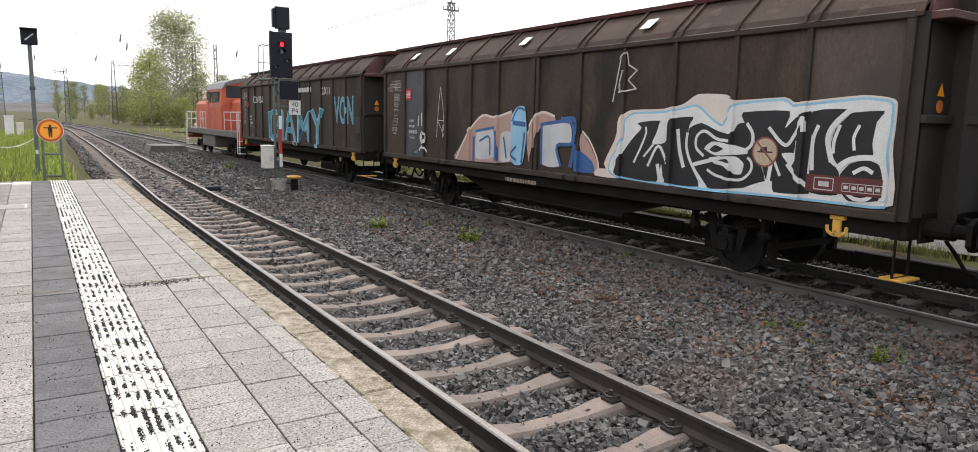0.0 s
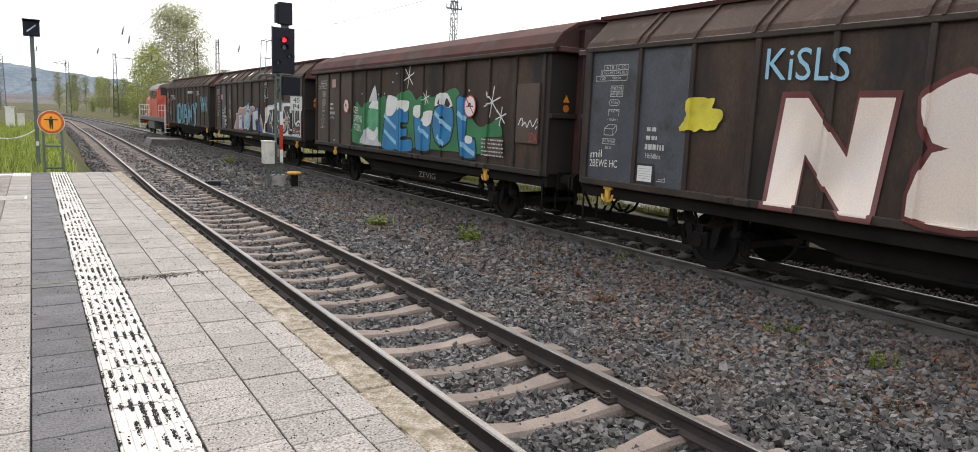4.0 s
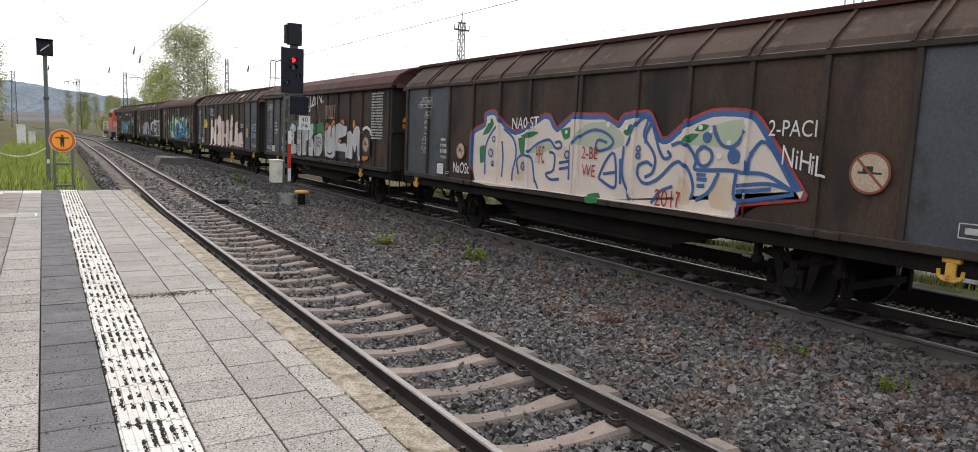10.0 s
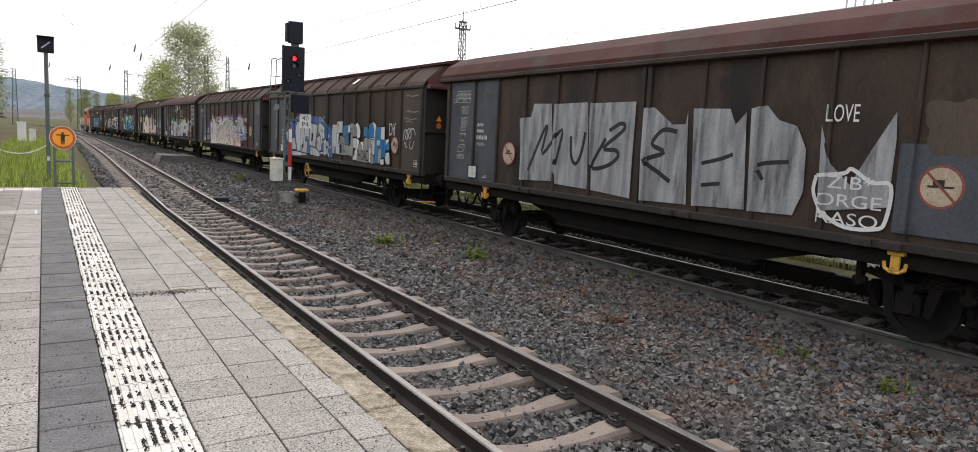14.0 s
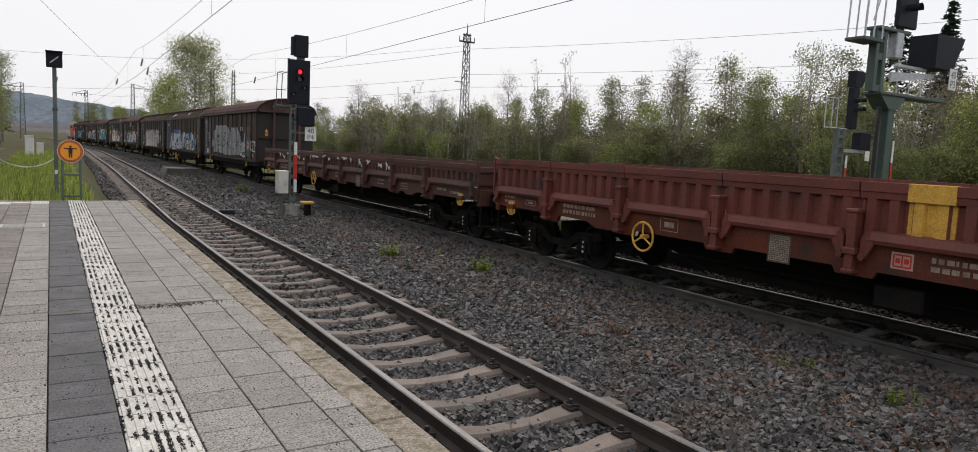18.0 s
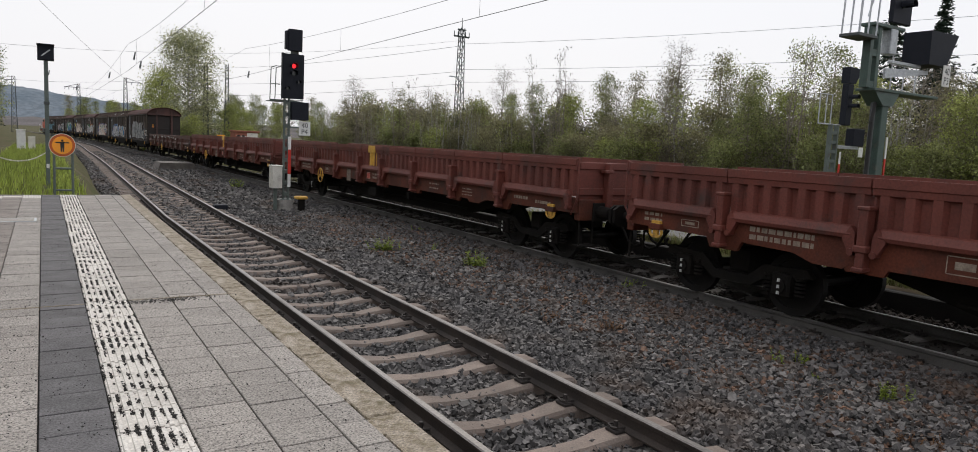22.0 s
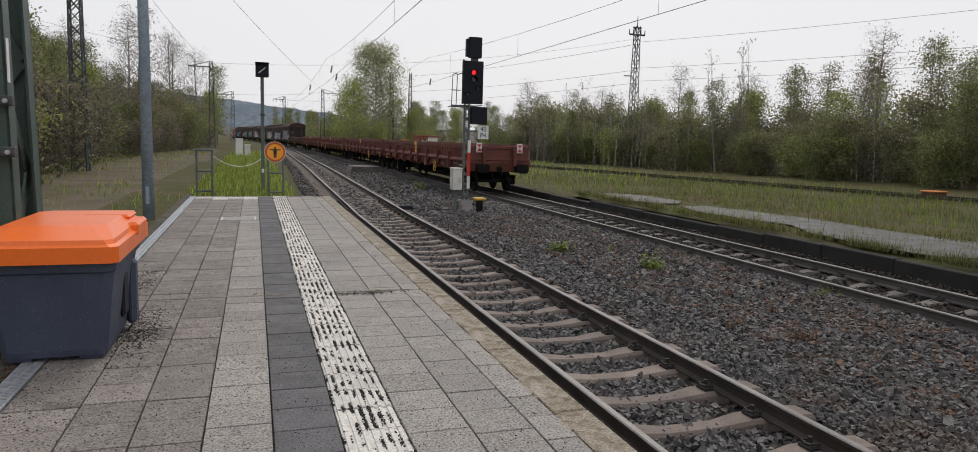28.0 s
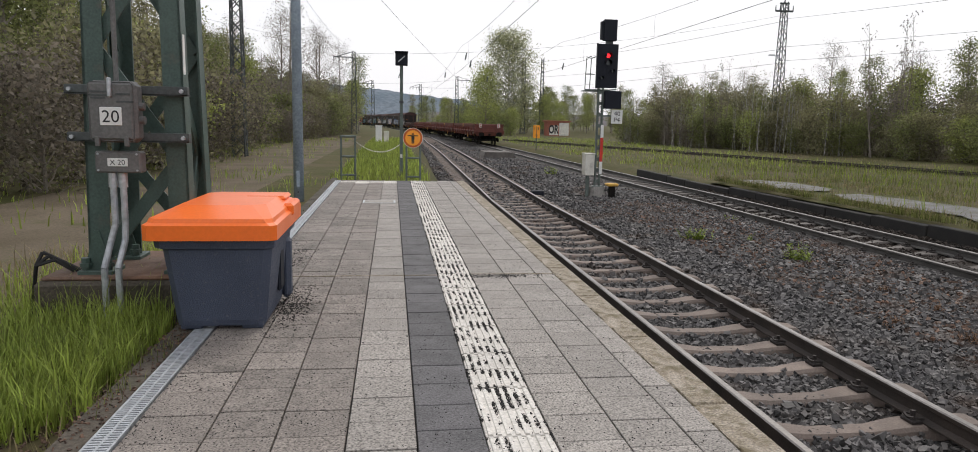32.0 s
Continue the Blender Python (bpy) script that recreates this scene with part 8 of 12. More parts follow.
def covered_wagon(kind, middle, label, bays, length, start, bright_rail=False):
    """Sliding-wall van. kind A: slanted ribbed upper walls; kind B: plain curved roof. bays: sheet by bay, front to rear.
    start: where the front end stands on the scale of u."""
    w = thing("covered_wagon", label, "goods wagon", group="covered wagons of the goods train")
    half, hw, eave = length / 2, 1.40, 3.50
    if kind == "A":
        near = [0.0, 1.30, 2.43, 3.57, 4.71, 5.85]
        cuts = near + [length / 2] + [length - q for q in near[::-1]]
    else:
        eave = 3.62
        cuts = [0.0, 1.28, 2.29, 3.34, 4.42, 5.50, length / 2 + 0.2] + [length - q for q in (5.19, 4.17, 3.10, 2.03, 1.0, 0.0)]
    xp, rd = -1.355, 0.05
    ribs = []
    # wall sheets between the ribs, both sides
    for k, (a, b) in enumerate(zip(cuts, cuts[1:])):
        mat = M[bays[k % len(bays)]]
        bm = B()
        box(bm, xp, xp + 0.05, half - b, half - a, 1.25, eave)
        part("wall_sheet", bm, mat, w)
    bm = B()
    box(bm, 1.305, 1.355, -half, half, 1.25, eave)
    part("far_wall", bm, M["brown"], w)
    for k, c in enumerate(cuts):
        wide = 0.10 if k in (0, len(cuts) - 1) else (0.085 if kind == "A" else 0.06)
        if k == 0:
            y0, y1 = half - wide, half
        elif k == len(cuts) - 1:
            y0, y1 = -half, -half + wide
        elif k == 6:
            for y0, y1 in ((half - c + 0.02, half - c + 0.12), (half - c - 0.12, half - c - 0.02)):
                bm = box(B(), xp - rd, xp + 0.01, y0, y1, 1.22, eave + 0.04, 0.012)
                part("door_post", bm, M["brownrib"], w)
                ribs.append((y0, y1))
            continue
        else:
            y0, y1 = half - c - wide / 2, half - c + wide / 2
        bm = box(B(), xp - rd, xp + 0.01, y0, y1, 1.24, eave + 0.01, 0.012)
        part("rib", bm, M["brownrib"], w)
        ribs.append((y0, y1))
    for x0, x1 in ((xp - rd - 0.012, xp + 0.02), (1.33, 1.40)):
        part("sill_rail", box(B(), x0, x1, -half, half, 1.14, 1.255, 0.012), M["brownrib"] if kind == "A" else M["shadebrown"], w)
        part("top_rail", box(B(), x0, x1, -half, half, eave - 0.02, eave + 0.07, 0.012), M["brownrib"], w)
    # roof
    if kind == "A":
        prof = [(-1.405, eave + 0.05), (-1.34, eave + 0.16), (-0.86, eave + 0.60), (-0.80, eave + 0.66)]
        for sgn in (-1, 1):
            bm = B()
            q = [(-sgn * a, b) for a, b in prof] + [(-sgn * a, b - 0.05) for a, b in prof[::-1]]
            prism(bm, q, "y", -half - 0.075, half + 0.075)
            part("upper_wall", bm, M["roofbrown"], w, "slanted weathered brown upper wall")
        prev = 0.5
        for k, c in enumerate(cuts[1:-1]):
            for dy in ((-0.09, 0.09) if k % 2 == 0 else (0.0,)):
                y = half - c + dy
                bm = B()
                prism(bm, [(-1.43, eave + 0.06), (-1.365, eave + 0.18), (-0.885, eave + 0.62), (-0.83, eave + 0.60), (-1.30, eave + 0.10)], "y", y - 0.028, y + 0.028)
                part("roof_rib", bm, M["roofbrown"], w)
        bm = B()
        prism(bm, [(-0.90, eave + 0.62), (-0.90, eave + 0.69), (-0.55, eave + 0.76), (0, eave + 0.80), (0.55, eave + 0.76), (0.90, eave + 0.69), (0.90, eave + 0.62), (0, eave + 0.70)], "y", -half - 0.30, half + 0.30)
        part("roof", bm, M["roofred"], w, "oxide red roof cap with a projecting lip")
        gable = [(-1.30, eave + 0.04), (-1.28, eave + 0.16), (-0.84, eave + 0.60), (-0.55, eave + 0.72), (0, eave + 0.78), (0.55, eave + 0.72), (0.84, eave + 0.60), (1.28, eave + 0.16), (1.30, eave + 0.04)]
    else:
        arc = [(-1.46, eave - 0.03), (-1.44, eave + 0.10), (-1.25, eave + 0.33), (-0.90, eave + 0.53), (-0.45, eave + 0.64), (0, eave + 0.68)]
        prof = arc + [(-a, b) for a, b in arc[-2::-1]]
        bm = B()
        inner = [(a * 0.96, b - 0.05) for a, b in prof[::-1]]
        prism(bm, prof + inner, "y", -half - 0.32, half + 0.32)
        part("roof", bm, M["roofred"], w, "smooth curved oxide red roof")
        for sgn in (-1, 1):
            bm = box(B(), min(sgn * 1.40, sgn * 1.475), max(sgn * 1.40, sgn * 1.475), -half - 0.32, half + 0.32, eave - 0.06, eave + 0.02, 0.01)
            part("gutter", bm, M["brownrib"], w)
        gable = [(a * 0.95, b - 0.04) for a, b in prof]
    for sgn in (-1, 1):
        y = sgn * (half + 0.10)
        bm = B()
        # end wall's colour is darkened to stand for shade in the gap
        box(bm, -1.32, 1.32, y - 0.03, y + 0.03, 1.2, eave + 0.05)
        part("end_wall", bm, M["shadebrown"], w, "brown end wall, colour darkened for shade")
        for x in (-1.32, 1.32):
            part("corner_post", box(B(), x - 0.035, x + 0.035, min(sgn * half, y) - 0.03, max(sgn * half, y) + 0.03, 1.15, eave + 0.05, 0.008), M["shadebrown"], w)
        bm = B()
        prism(bm, gable, "y", y - 0.03, y + 0.03)
        part("gable", bm, M["endred"], w, "oxide red gable")
        for x in (-0.62, 0.62):
            bm = B()
            box(bm, x - 0.07, x + 0.07, min(y, y + sgn * 0.20), max(y, y + sgn * 0.20), 1.1, eave + (0.52 if kind == "A" else 0.42), 0.012)
            part("end_post", bm, M["endred"] if kind == "B" else M["shadebrown"], w)
        for z in (eave + 0.0, 2.35):
            bm = B()
            e = 0.26 if z > 3 else 0.10
            box(bm, -1.34, 1.34, min(y, y + sgn * e), max(y, y + sgn * e), z - 0.05, z + 0.05, 0.012)
            part("end_beam", bm, M["endred"] if z > 3 else M["shadebrown"], w)
        bm = B()
        box(bm, -1.30, 1.30, min(sgn * (half - 0.1), sgn * (half + 0.10)), max(sgn * (half - 0.1), sgn * (half + 0.10)), 0.92, 1.22, 0.015)
        part("headstock", bm, M["under"], w)
        turn = 0 if sgn < 0 else 180
        for x in (-0.875, 0.875):
            shared("buffer", "buffer", buffer_mesh, M["under"], w, pose(x, sgn * (half + 0.10), 1.06, 0, 0, turn))
        coupling(w, sgn * (half + 0.10), turn)
        for x in (-1.2,):
            bm = B()
            pipe(bm, [(x - 0.12, sgn * half, 1.0), (x - 0.12, sgn * half, 0.45), (x + 0.22, sgn * half, 0.45), (x + 0.22, sgn * half, 1.0)], 0.018)
            part("shunter_step", bm, M["under"], w)
            bm = box(B(), x - 0.16, x + 0.26, min(sgn * half - 0.14, sgn * half + 0.14), max(sgn * half - 0.14, sgn * half + 0.14), 0.43, 0.46, 0.005)
            part("step_board", bm, M["yellow"] if bright_rail and sgn < 0 else M["under"], w)
        bm = B()
        pipe(bm, [(-1.30, sgn * (half + 0.05), 1.35), (-1.30, sgn * (half + 0.10), 1.40), (-1.30, sgn * (half + 0.10), 2.55), (-1.30, sgn * (half + 0.05), 2.6)], 0.02)
        part("grab_rail", bm, M["yellow"] if bright_rail and sgn < 0 else M["under"], w)
    # warning signs on the rear end wall
    y = -half - 0.134
    part("warning_sign", prism(B(), [(-1.02, 2.62), (-0.86, 2.62), (-0.94, 2.77)], "y", y - 0.004, y), M["signor"], w, "small yellow warning triangle")
    part("warning_sign", disc(B(), (-0.94, y - 0.002, 2.50), 0.075, "y", 0.006, 16), M["p_orange"], w, "small orange round sign")
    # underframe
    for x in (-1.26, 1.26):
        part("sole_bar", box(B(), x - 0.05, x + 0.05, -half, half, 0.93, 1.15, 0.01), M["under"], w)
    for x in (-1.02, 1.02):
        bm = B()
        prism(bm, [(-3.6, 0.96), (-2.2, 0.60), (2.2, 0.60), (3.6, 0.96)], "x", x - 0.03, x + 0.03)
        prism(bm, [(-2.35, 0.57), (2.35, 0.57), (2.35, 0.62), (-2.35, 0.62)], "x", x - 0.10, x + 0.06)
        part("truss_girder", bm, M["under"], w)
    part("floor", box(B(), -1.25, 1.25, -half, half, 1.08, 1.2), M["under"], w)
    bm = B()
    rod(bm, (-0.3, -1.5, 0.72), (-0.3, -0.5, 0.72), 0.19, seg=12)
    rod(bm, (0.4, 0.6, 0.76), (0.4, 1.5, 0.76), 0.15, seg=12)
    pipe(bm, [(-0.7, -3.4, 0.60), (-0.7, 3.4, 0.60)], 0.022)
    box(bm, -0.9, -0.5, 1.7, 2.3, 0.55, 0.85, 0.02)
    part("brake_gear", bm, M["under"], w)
    for y in (-4.6, 4.6):
        wheels(w, y)
        for sx in (-1, 1):
            axle_guard(w, sx, y)
        for dy in (-0.58, 0.58):
            shared("brake_beam", "brake_beam", lambda: box(B(), -0.85, 0.85, -0.04, 0.04, 0.42, 0.52), M["under"], w, pose(0, y + dy, 0))
            for sx in (-0.75, 0.75):
                shared("brake_block", "brake_block", lambda: box(B(), -0.06, 0.06, -0.07, 0.07, 0.30, 0.66, 0.02), M["under"], w, pose(sx, y + dy, 0))
    for y in (-half + (0.72 if kind == "A" else 2.10), half - (0.68 if kind == "A" else 1.87)):
        shared("hook", "rope_hook", rope_hook_mesh, M["yellow"], w, pose(-1.33, y, 0.98), "yellow tow-rope hook")
    s = Side(w, xp, half + start, ribs, rd + 0.001)
    s.kind = kind
    s.sill = (xp - rd - 0.013, 1.257)
    for k in range(3):
        u = (3.2, half + 0.9, length - 2.5)[k]
        for du in (0, 0.36):
            shared("latch", "sill_latch", lambda: box(B(), -0.03, 0.0, -0.13, 0.13, -0.05, 0.05, 0.01), M["brownrib"], w, pose(xp - rd - 0.014, half - u - du, 1.19))
    base = 9.0
    VEHICLES.append((w, middle, base))
    return w, s


def handwheel(w, y, z):
    shared("handwheel", "handbrake_wheel", handwheel_mesh, M["yellow"], w, pose(-1.50, y, z), "yellow three-spoked handbrake wheel")


def bogie(w, y):
    for dy in (-0.9, 0.9):
        wheels(w, y + dy)
    for sx in (-1, 1):
        def frame_mesh():
            bm = B()
            prism(bm, [(-1.35, 0.62), (-1.25, 0.74), (-0.55, 0.70), (-0.30, 0.50), (0.30, 0.50), (0.55, 0.70), (1.25, 0.74), (1.35, 0.62), (0.60, 0.52), (0.35, 0.36), (-0.35, 0.36), (-0.60, 0.52)], "x", -0.05, 0.05)
            for q in (-0.9, 0.9):
                box(bm, -0.13, 0.05, q - 0.15, q + 0.15, 0.30, 0.64, 0.03)
                disc(bm, (-0.14, q, 0.46), 0.10, "x", 0.04, 12)
                for k in range(5):
                    for e in (-0.25, 0.25):
                        disc(bm, (-0.02, q + e, 0.36 + k * 0.055), 0.075, "z", 0.03, 10)
            return bm
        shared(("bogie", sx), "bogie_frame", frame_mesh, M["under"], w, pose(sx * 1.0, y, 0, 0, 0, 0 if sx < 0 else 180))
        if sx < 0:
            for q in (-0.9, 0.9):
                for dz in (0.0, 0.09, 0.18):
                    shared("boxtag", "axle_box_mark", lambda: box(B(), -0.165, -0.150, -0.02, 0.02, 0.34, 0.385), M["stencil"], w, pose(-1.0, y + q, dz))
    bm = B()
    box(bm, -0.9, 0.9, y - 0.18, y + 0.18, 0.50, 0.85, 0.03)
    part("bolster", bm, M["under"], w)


STANCHIONS = (2.05, 4.19, 6.31, 8.42, 10.10, 12.22, 14.35, 16.46)


def flat_wagon(middle, length, low, label, tail=False, yellow_u=9.26, wheel_u=13.8, card_u=11.45):
    """Four-axle flat wagon with steel drop sides and stanchions."""
    w = thing("flat_wagon", label, "goods wagon", group="flat wagons of the goods train")
    half, hw = length / 2, 1.38
    body, sole = (M["flatrust"], M["flatrust"]) if low else (M["flatred"], M["solered"])
    top = 1.88 if low else 2.06
    cuts = [half] + [half - u * length / 19.0 for u in STANCHIONS] + [-half]
    for sx in (-1, 1):
        x = sx * hw
        bm = B()
        pts = [(-half, 1.30), (-half, 1.04), (-half + 2.4, 1.02), (-half + 3.2, 1.00), (-half + 3.5, 0.90), (-half + 3.9, 0.90), (-half + 4.0, 0.97), (half - 4.0, 0.97), (half - 3.9, 0.90), (half - 3.5, 0.90),
               (half - 3.2, 1.00), (half - 2.4, 1.02), (half, 1.04), (half, 1.30)]
        prism(bm, pts, "x", x - 0.04, x + 0.04)
        box(bm, x - 0.045, x + 0.045, -half, half, 1.30, 1.335)
        for q in cuts[1:-1]:
            prism(bm, [(q - 0.34, 1.06), (q - 0.24, 0.88), (q + 0.24, 0.88), (q + 0.34, 1.06)], "x", x - 0.035, x + 0.035)
        part("sole_bar", bm, sole, w, "long red sole bar with stencilled figures")
        for y1, y0 in zip(cuts, cuts[1:]):
            y0, y1 = y0 + 0.012, y1 - 0.012
            bm = B()
            xo = x + sx * 0.01
            m = max(int((y1 - y0) / 0.262), 1)
            p = (y1 - y0) / m
            plan = [(xo - sx * 0.06, y1), (xo - sx * 0.06, y0)]
            for j in range(m):
                yc = y0 + (j + 0.5) * p
                plan += [(xo - sx * 0.035, yc - 0.095), (xo + sx * 0.035, yc - 0.055), (xo + sx * 0.035, yc + 0.055), (xo - sx * 0.035, yc + 0.095)]
            prism(bm, plan, "z", 1.36, top - 0.19)
            prism(bm, [(xo - sx * 0.05, top - 0.23), (xo + sx * 0.04, top - 0.20), (xo + sx * 0.045, top - 0.125), (xo + sx * 0.06, top - 0.115), (xo + sx * 0.06, top), (xo - sx * 0.05, top)], "y", y0, y1)
            part("drop_side", bm, body, w, "ribbed steel drop side")
            bm = B()
            prism(bm, [(x + sx * 0.02, 1.30), (x + sx * 0.12, 1.31), (x + sx * 0.135, 1.36), (x + sx * 0.10, 1.45), (x + sx * 0.02, 1.47)], "y", y0 + 0.16, y1 - 0.16)
            for ye, sg in ((y0 + 0.16, -1), (y1 - 0.16, 1)):
                prism(bm, [(ye, 1.465), (ye - sg * 0.10, 1.30), (ye, 1.12), (ye + sg * 0.07, 1.12), (ye + sg * 0.06, 1.38)], "x", min(x + sx * 0.05, x + sx * 0.13), max(x + sx * 0.05, x + sx * 0.13))
                rod(bm, (x + sx * 0.02, ye + sg * 0.03, 1.14), (x + sx * 0.16, ye + sg * 0.03, 1.14), 0.045, seg=8)
            part("hinge_beam", bm, body, w)
        for yc in cuts[1:-1]:
            bm = B()
            box(bm, min(x, x + sx * 0.19), max(x, x + sx * 0.19), yc - 0.055, yc + 0.055, 0.95, 1.70, 0.015)
            box(bm, min(x, x + sx * 0.21), max(x, x + sx * 0.21), yc - 0.085, yc + 0.085, 1.15, 1.24, 0.015)
            box(bm, min(x, x + sx * 0.21), max(x, x + sx * 0.21), yc - 0.075, yc + 0.075, 0.92, 0.97, 0.01)
            box(bm, min(x, x + sx * 0.20), max(x, x + sx * 0.20), yc - 0.08, yc + 0.08, 1.67, 1.72, 0.01)
            part("stanchion", bm, body, w)
    part("deck", box(B(), -1.34, 1.34, -half, half, 1.20, 1.29), M["flatrust"], w)
    for sgn in (-1, 1):
        y = sgn * half
        bm = B()
        box(bm, -1.36, 1.36, min(y, y - sgn * 0.05), max(y, y - sgn * 0.05), 1.30, top - 0.06)
        for z in (1.45, top - 0.12):
            box(bm, -1.38, 1.38, min(y, y + sgn * 0.04), max(y, y + sgn * 0.04), z - 0.07, z + 0.07, 0.012)
        part("end_board", bm, body, w, "steel end board with cross beams")
        for x in (-0.70, 0.70):
            bm = B()
            box(bm, x - 0.07, x + 0.07, min(y, y + sgn * 0.16), max(y, y + sgn * 0.16), 1.15, top - 0.05, 0.015)
            box(bm, x - 0.16, x + 0.02, min(y, y + sgn * 0.18), max(y, y + sgn * 0.18), top - 0.25, top - 0.19, 0.01)
            part("end_stanchion", bm, body, w)
        bm = box(B(), -1.36, 1.36, min(y - sgn * 0.1, y + sgn * 0.06), max(y - sgn * 0.1, y + sgn * 0.06), 0.90, 1.30, 0.015)
        part("headstock", bm, sole, w)
        turn = 0 if sgn < 0 else 180
        for x in (-0.875, 0.875):
            shared("buffer", "buffer", buffer_mesh, M["under"], w, pose(x, y + sgn * 0.06, 1.06, 0, 0, turn))
        coupling(w, y + sgn * 0.06, turn)
        bm = B()
        pipe(bm, [(-1.30, y, 1.0), (-1.30, y + sgn * 0.02, 0.42), (-0.98, y + sgn * 0.02, 0.42), (-0.98, y, 1.0)], 0.018)
        box(bm, -1.36, -0.92, y - 0.13, y + 0.13, 0.40, 0.43)
        part("shunter_step", bm, M["under"], w)
        bm = B()
        pipe(bm, [(-1.40, y - sgn * 0.15, 1.0), (-1.43, y + sgn * 0.05, 1.3), (-1.43, y + sgn * 0.05, top + 0.02), (-1.38, y - sgn * 0.25, top - 0.1)], 0.018)
        part("grab_rail", bm, body, w)
    for x in (-0.55, 0.55):
        bm = B()
        prism(bm, [(-half, 1.2), (-half, 0.95), (-half + 3.6, 0.88), (-half + 5.6, 0.38), (half - 5.6, 0.38), (half - 3.6, 0.88), (half, 0.95), (half, 1.2)], "x", x - 0.04, x + 0.04)
        part("centre_girder", bm, M["under"], w)
    bm = B()
    rod(bm, (0.0, -1.4, 0.66), (0.0, -0.3, 0.66), 0.2, seg=12)
    rod(bm, (-0.4, 1.0, 0.70), (-0.4, 2.0, 0.70), 0.15, seg=12)
    pipe(bm, [(-0.8, -4.5, 0.62), (-0.8, 4.5, 0.62)], 0.025)
    box(bm, -1.25, -1.0, 0.3, 0.9, 0.52, 0.80, 0.02)
    box(bm, -1.25, -1.05, -2.0, -1.8, 0.62, 0.82, 0.02)
    part("brake_gear", bm, M["under"], w)
    for y in (-half + 1.95, half - 1.95):
        bogie(w, y)
        shared("hook", "rope_hook", rope_hook_mesh, M["yellow"], w, pose(-1.42, math.copysign(half - 0.72, y), 0.98), "yellow tow-rope hook")
        box_y = math.copysign(half - 0.72, y)
        part("hook_block", box(B(), -1.50, -1.36, box_y - 0.13, box_y + 0.13, 1.0, 1.10, 0.01), sole, w)
    if wheel_u is not None:
        handwheel(w, half - wheel_u, 0.91)
    s = Side(w, -hw - 0.04, half, [], 0.0)
    if not low and yellow_u is not None:
        bm = B()
        y = half - yellow_u
        for q in (-0.13, 0.13):
            prism(bm, [(-hw + 0.02, y + q - 0.088), (-hw - 0.05, y + q - 0.055), (-hw - 0.05, y + q + 0.055), (-hw + 0.02, y + q + 0.088)], "z", 1.44, top - 0.20)
        box(bm, -hw - 0.074, -hw + 0.02, y - 0.26, y + 0.26, top - 0.21, top + 0.004, 0.004)
        box(bm, -hw - 0.012, -hw + 0.035, y - 0.26, y + 0.26, 1.42, top - 0.2)
        part("yellow_mark", bm, M["yellow"], w, "yellow painted mark across the drop side")
    rng = random.Random(int(middle * 10))
    wm = M["oldstencil"]
    s.lines(3.0, 1.20, 1.0, 2, 0.11, 0.07, wm, rng.random(), label="white vehicle marking as bars")
    s.rect(4.6 if low else 9.0, 1.15, 0.26, 0.20, M["p_pink"], "owner_plate", "pale owner's plate")
    s.table(4.6 if low else 9.0, 1.15, 0.20, 0.14, 2, 1, M["red"], 0.02)
    s.lines(9.6, 1.18, 0.55, 2, 0.10, 0.06, wm, 3)
    s.rect(card_u, 1.07, 0.36, 0.40, M["tan"], "card_panel", "worn pale card panel")
    s.table(card_u, 1.07, 0.30, 0.34, 4, 6, wm, 0.014)
    s.lines(0.62, 1.22, 0.40, 2, 0.09, 0.05, wm, 5)
    s.table(1.4, 1.18, 0.34, 0.10, 1, 1, wm, 0.012)
    s.table(5.3, 1.16, 0.38, 0.2, 1, 1, wm, 0.012)
    s.lines(13.3, 1.18, 0.5, 2, 0.11, 0.035, wm, 6)
    s.lines(15.0, 1.18, 0.5, 3, 0.07, 0.025, wm, 9)
    s.lines(17.2, 1.16, 0.5, 1, 0.09, 0.06, wm, 7)
    s.lines(length - 1.0, 1.12, 0.55, 1, 0.09, 0.06, wm, 8)
    if low:
        t = Side(w, -hw - 0.065, half, [], 0.0)
        for k in range(17):
            u = 2.4 + k * 0.72 + rng.uniform(-0.2, 0.2)
            a = [(rng.uniform(-0.28, 0.28), rng.uniform(-0.13, 0.13)) for _ in range(4)]
            t.stroke(a, 0.045, u, 1.66 + rng.uniform(-0.06, 0.04), M["p_white"], label="worn white scrawl")
    if tail:
        for x in (-0.92, 0.92):
            bm = box(B(), x - 0.13, x + 0.13, -half - 0.10, -half - 0.07, 1.72, 2.12, 0.01)
            tb = part("tail_board", bm, M["p_white"], w, "white and red train end board")
            bm = B()
            y = -half - 0.105
            for tri in (((-0.11, 2.06), (0.11, 2.06), (0.0, 1.92)), ((-0.11, 1.76), (0.11, 1.76), (0.0, 1.92))):
                bm.faces.new([bm.verts.new((x + a, y, b)) for a, b in tri])
            part("red_triangles", bm, M["red"], tb)
    VEHICLES.append((w, middle, length - 4.7))
    return w, s


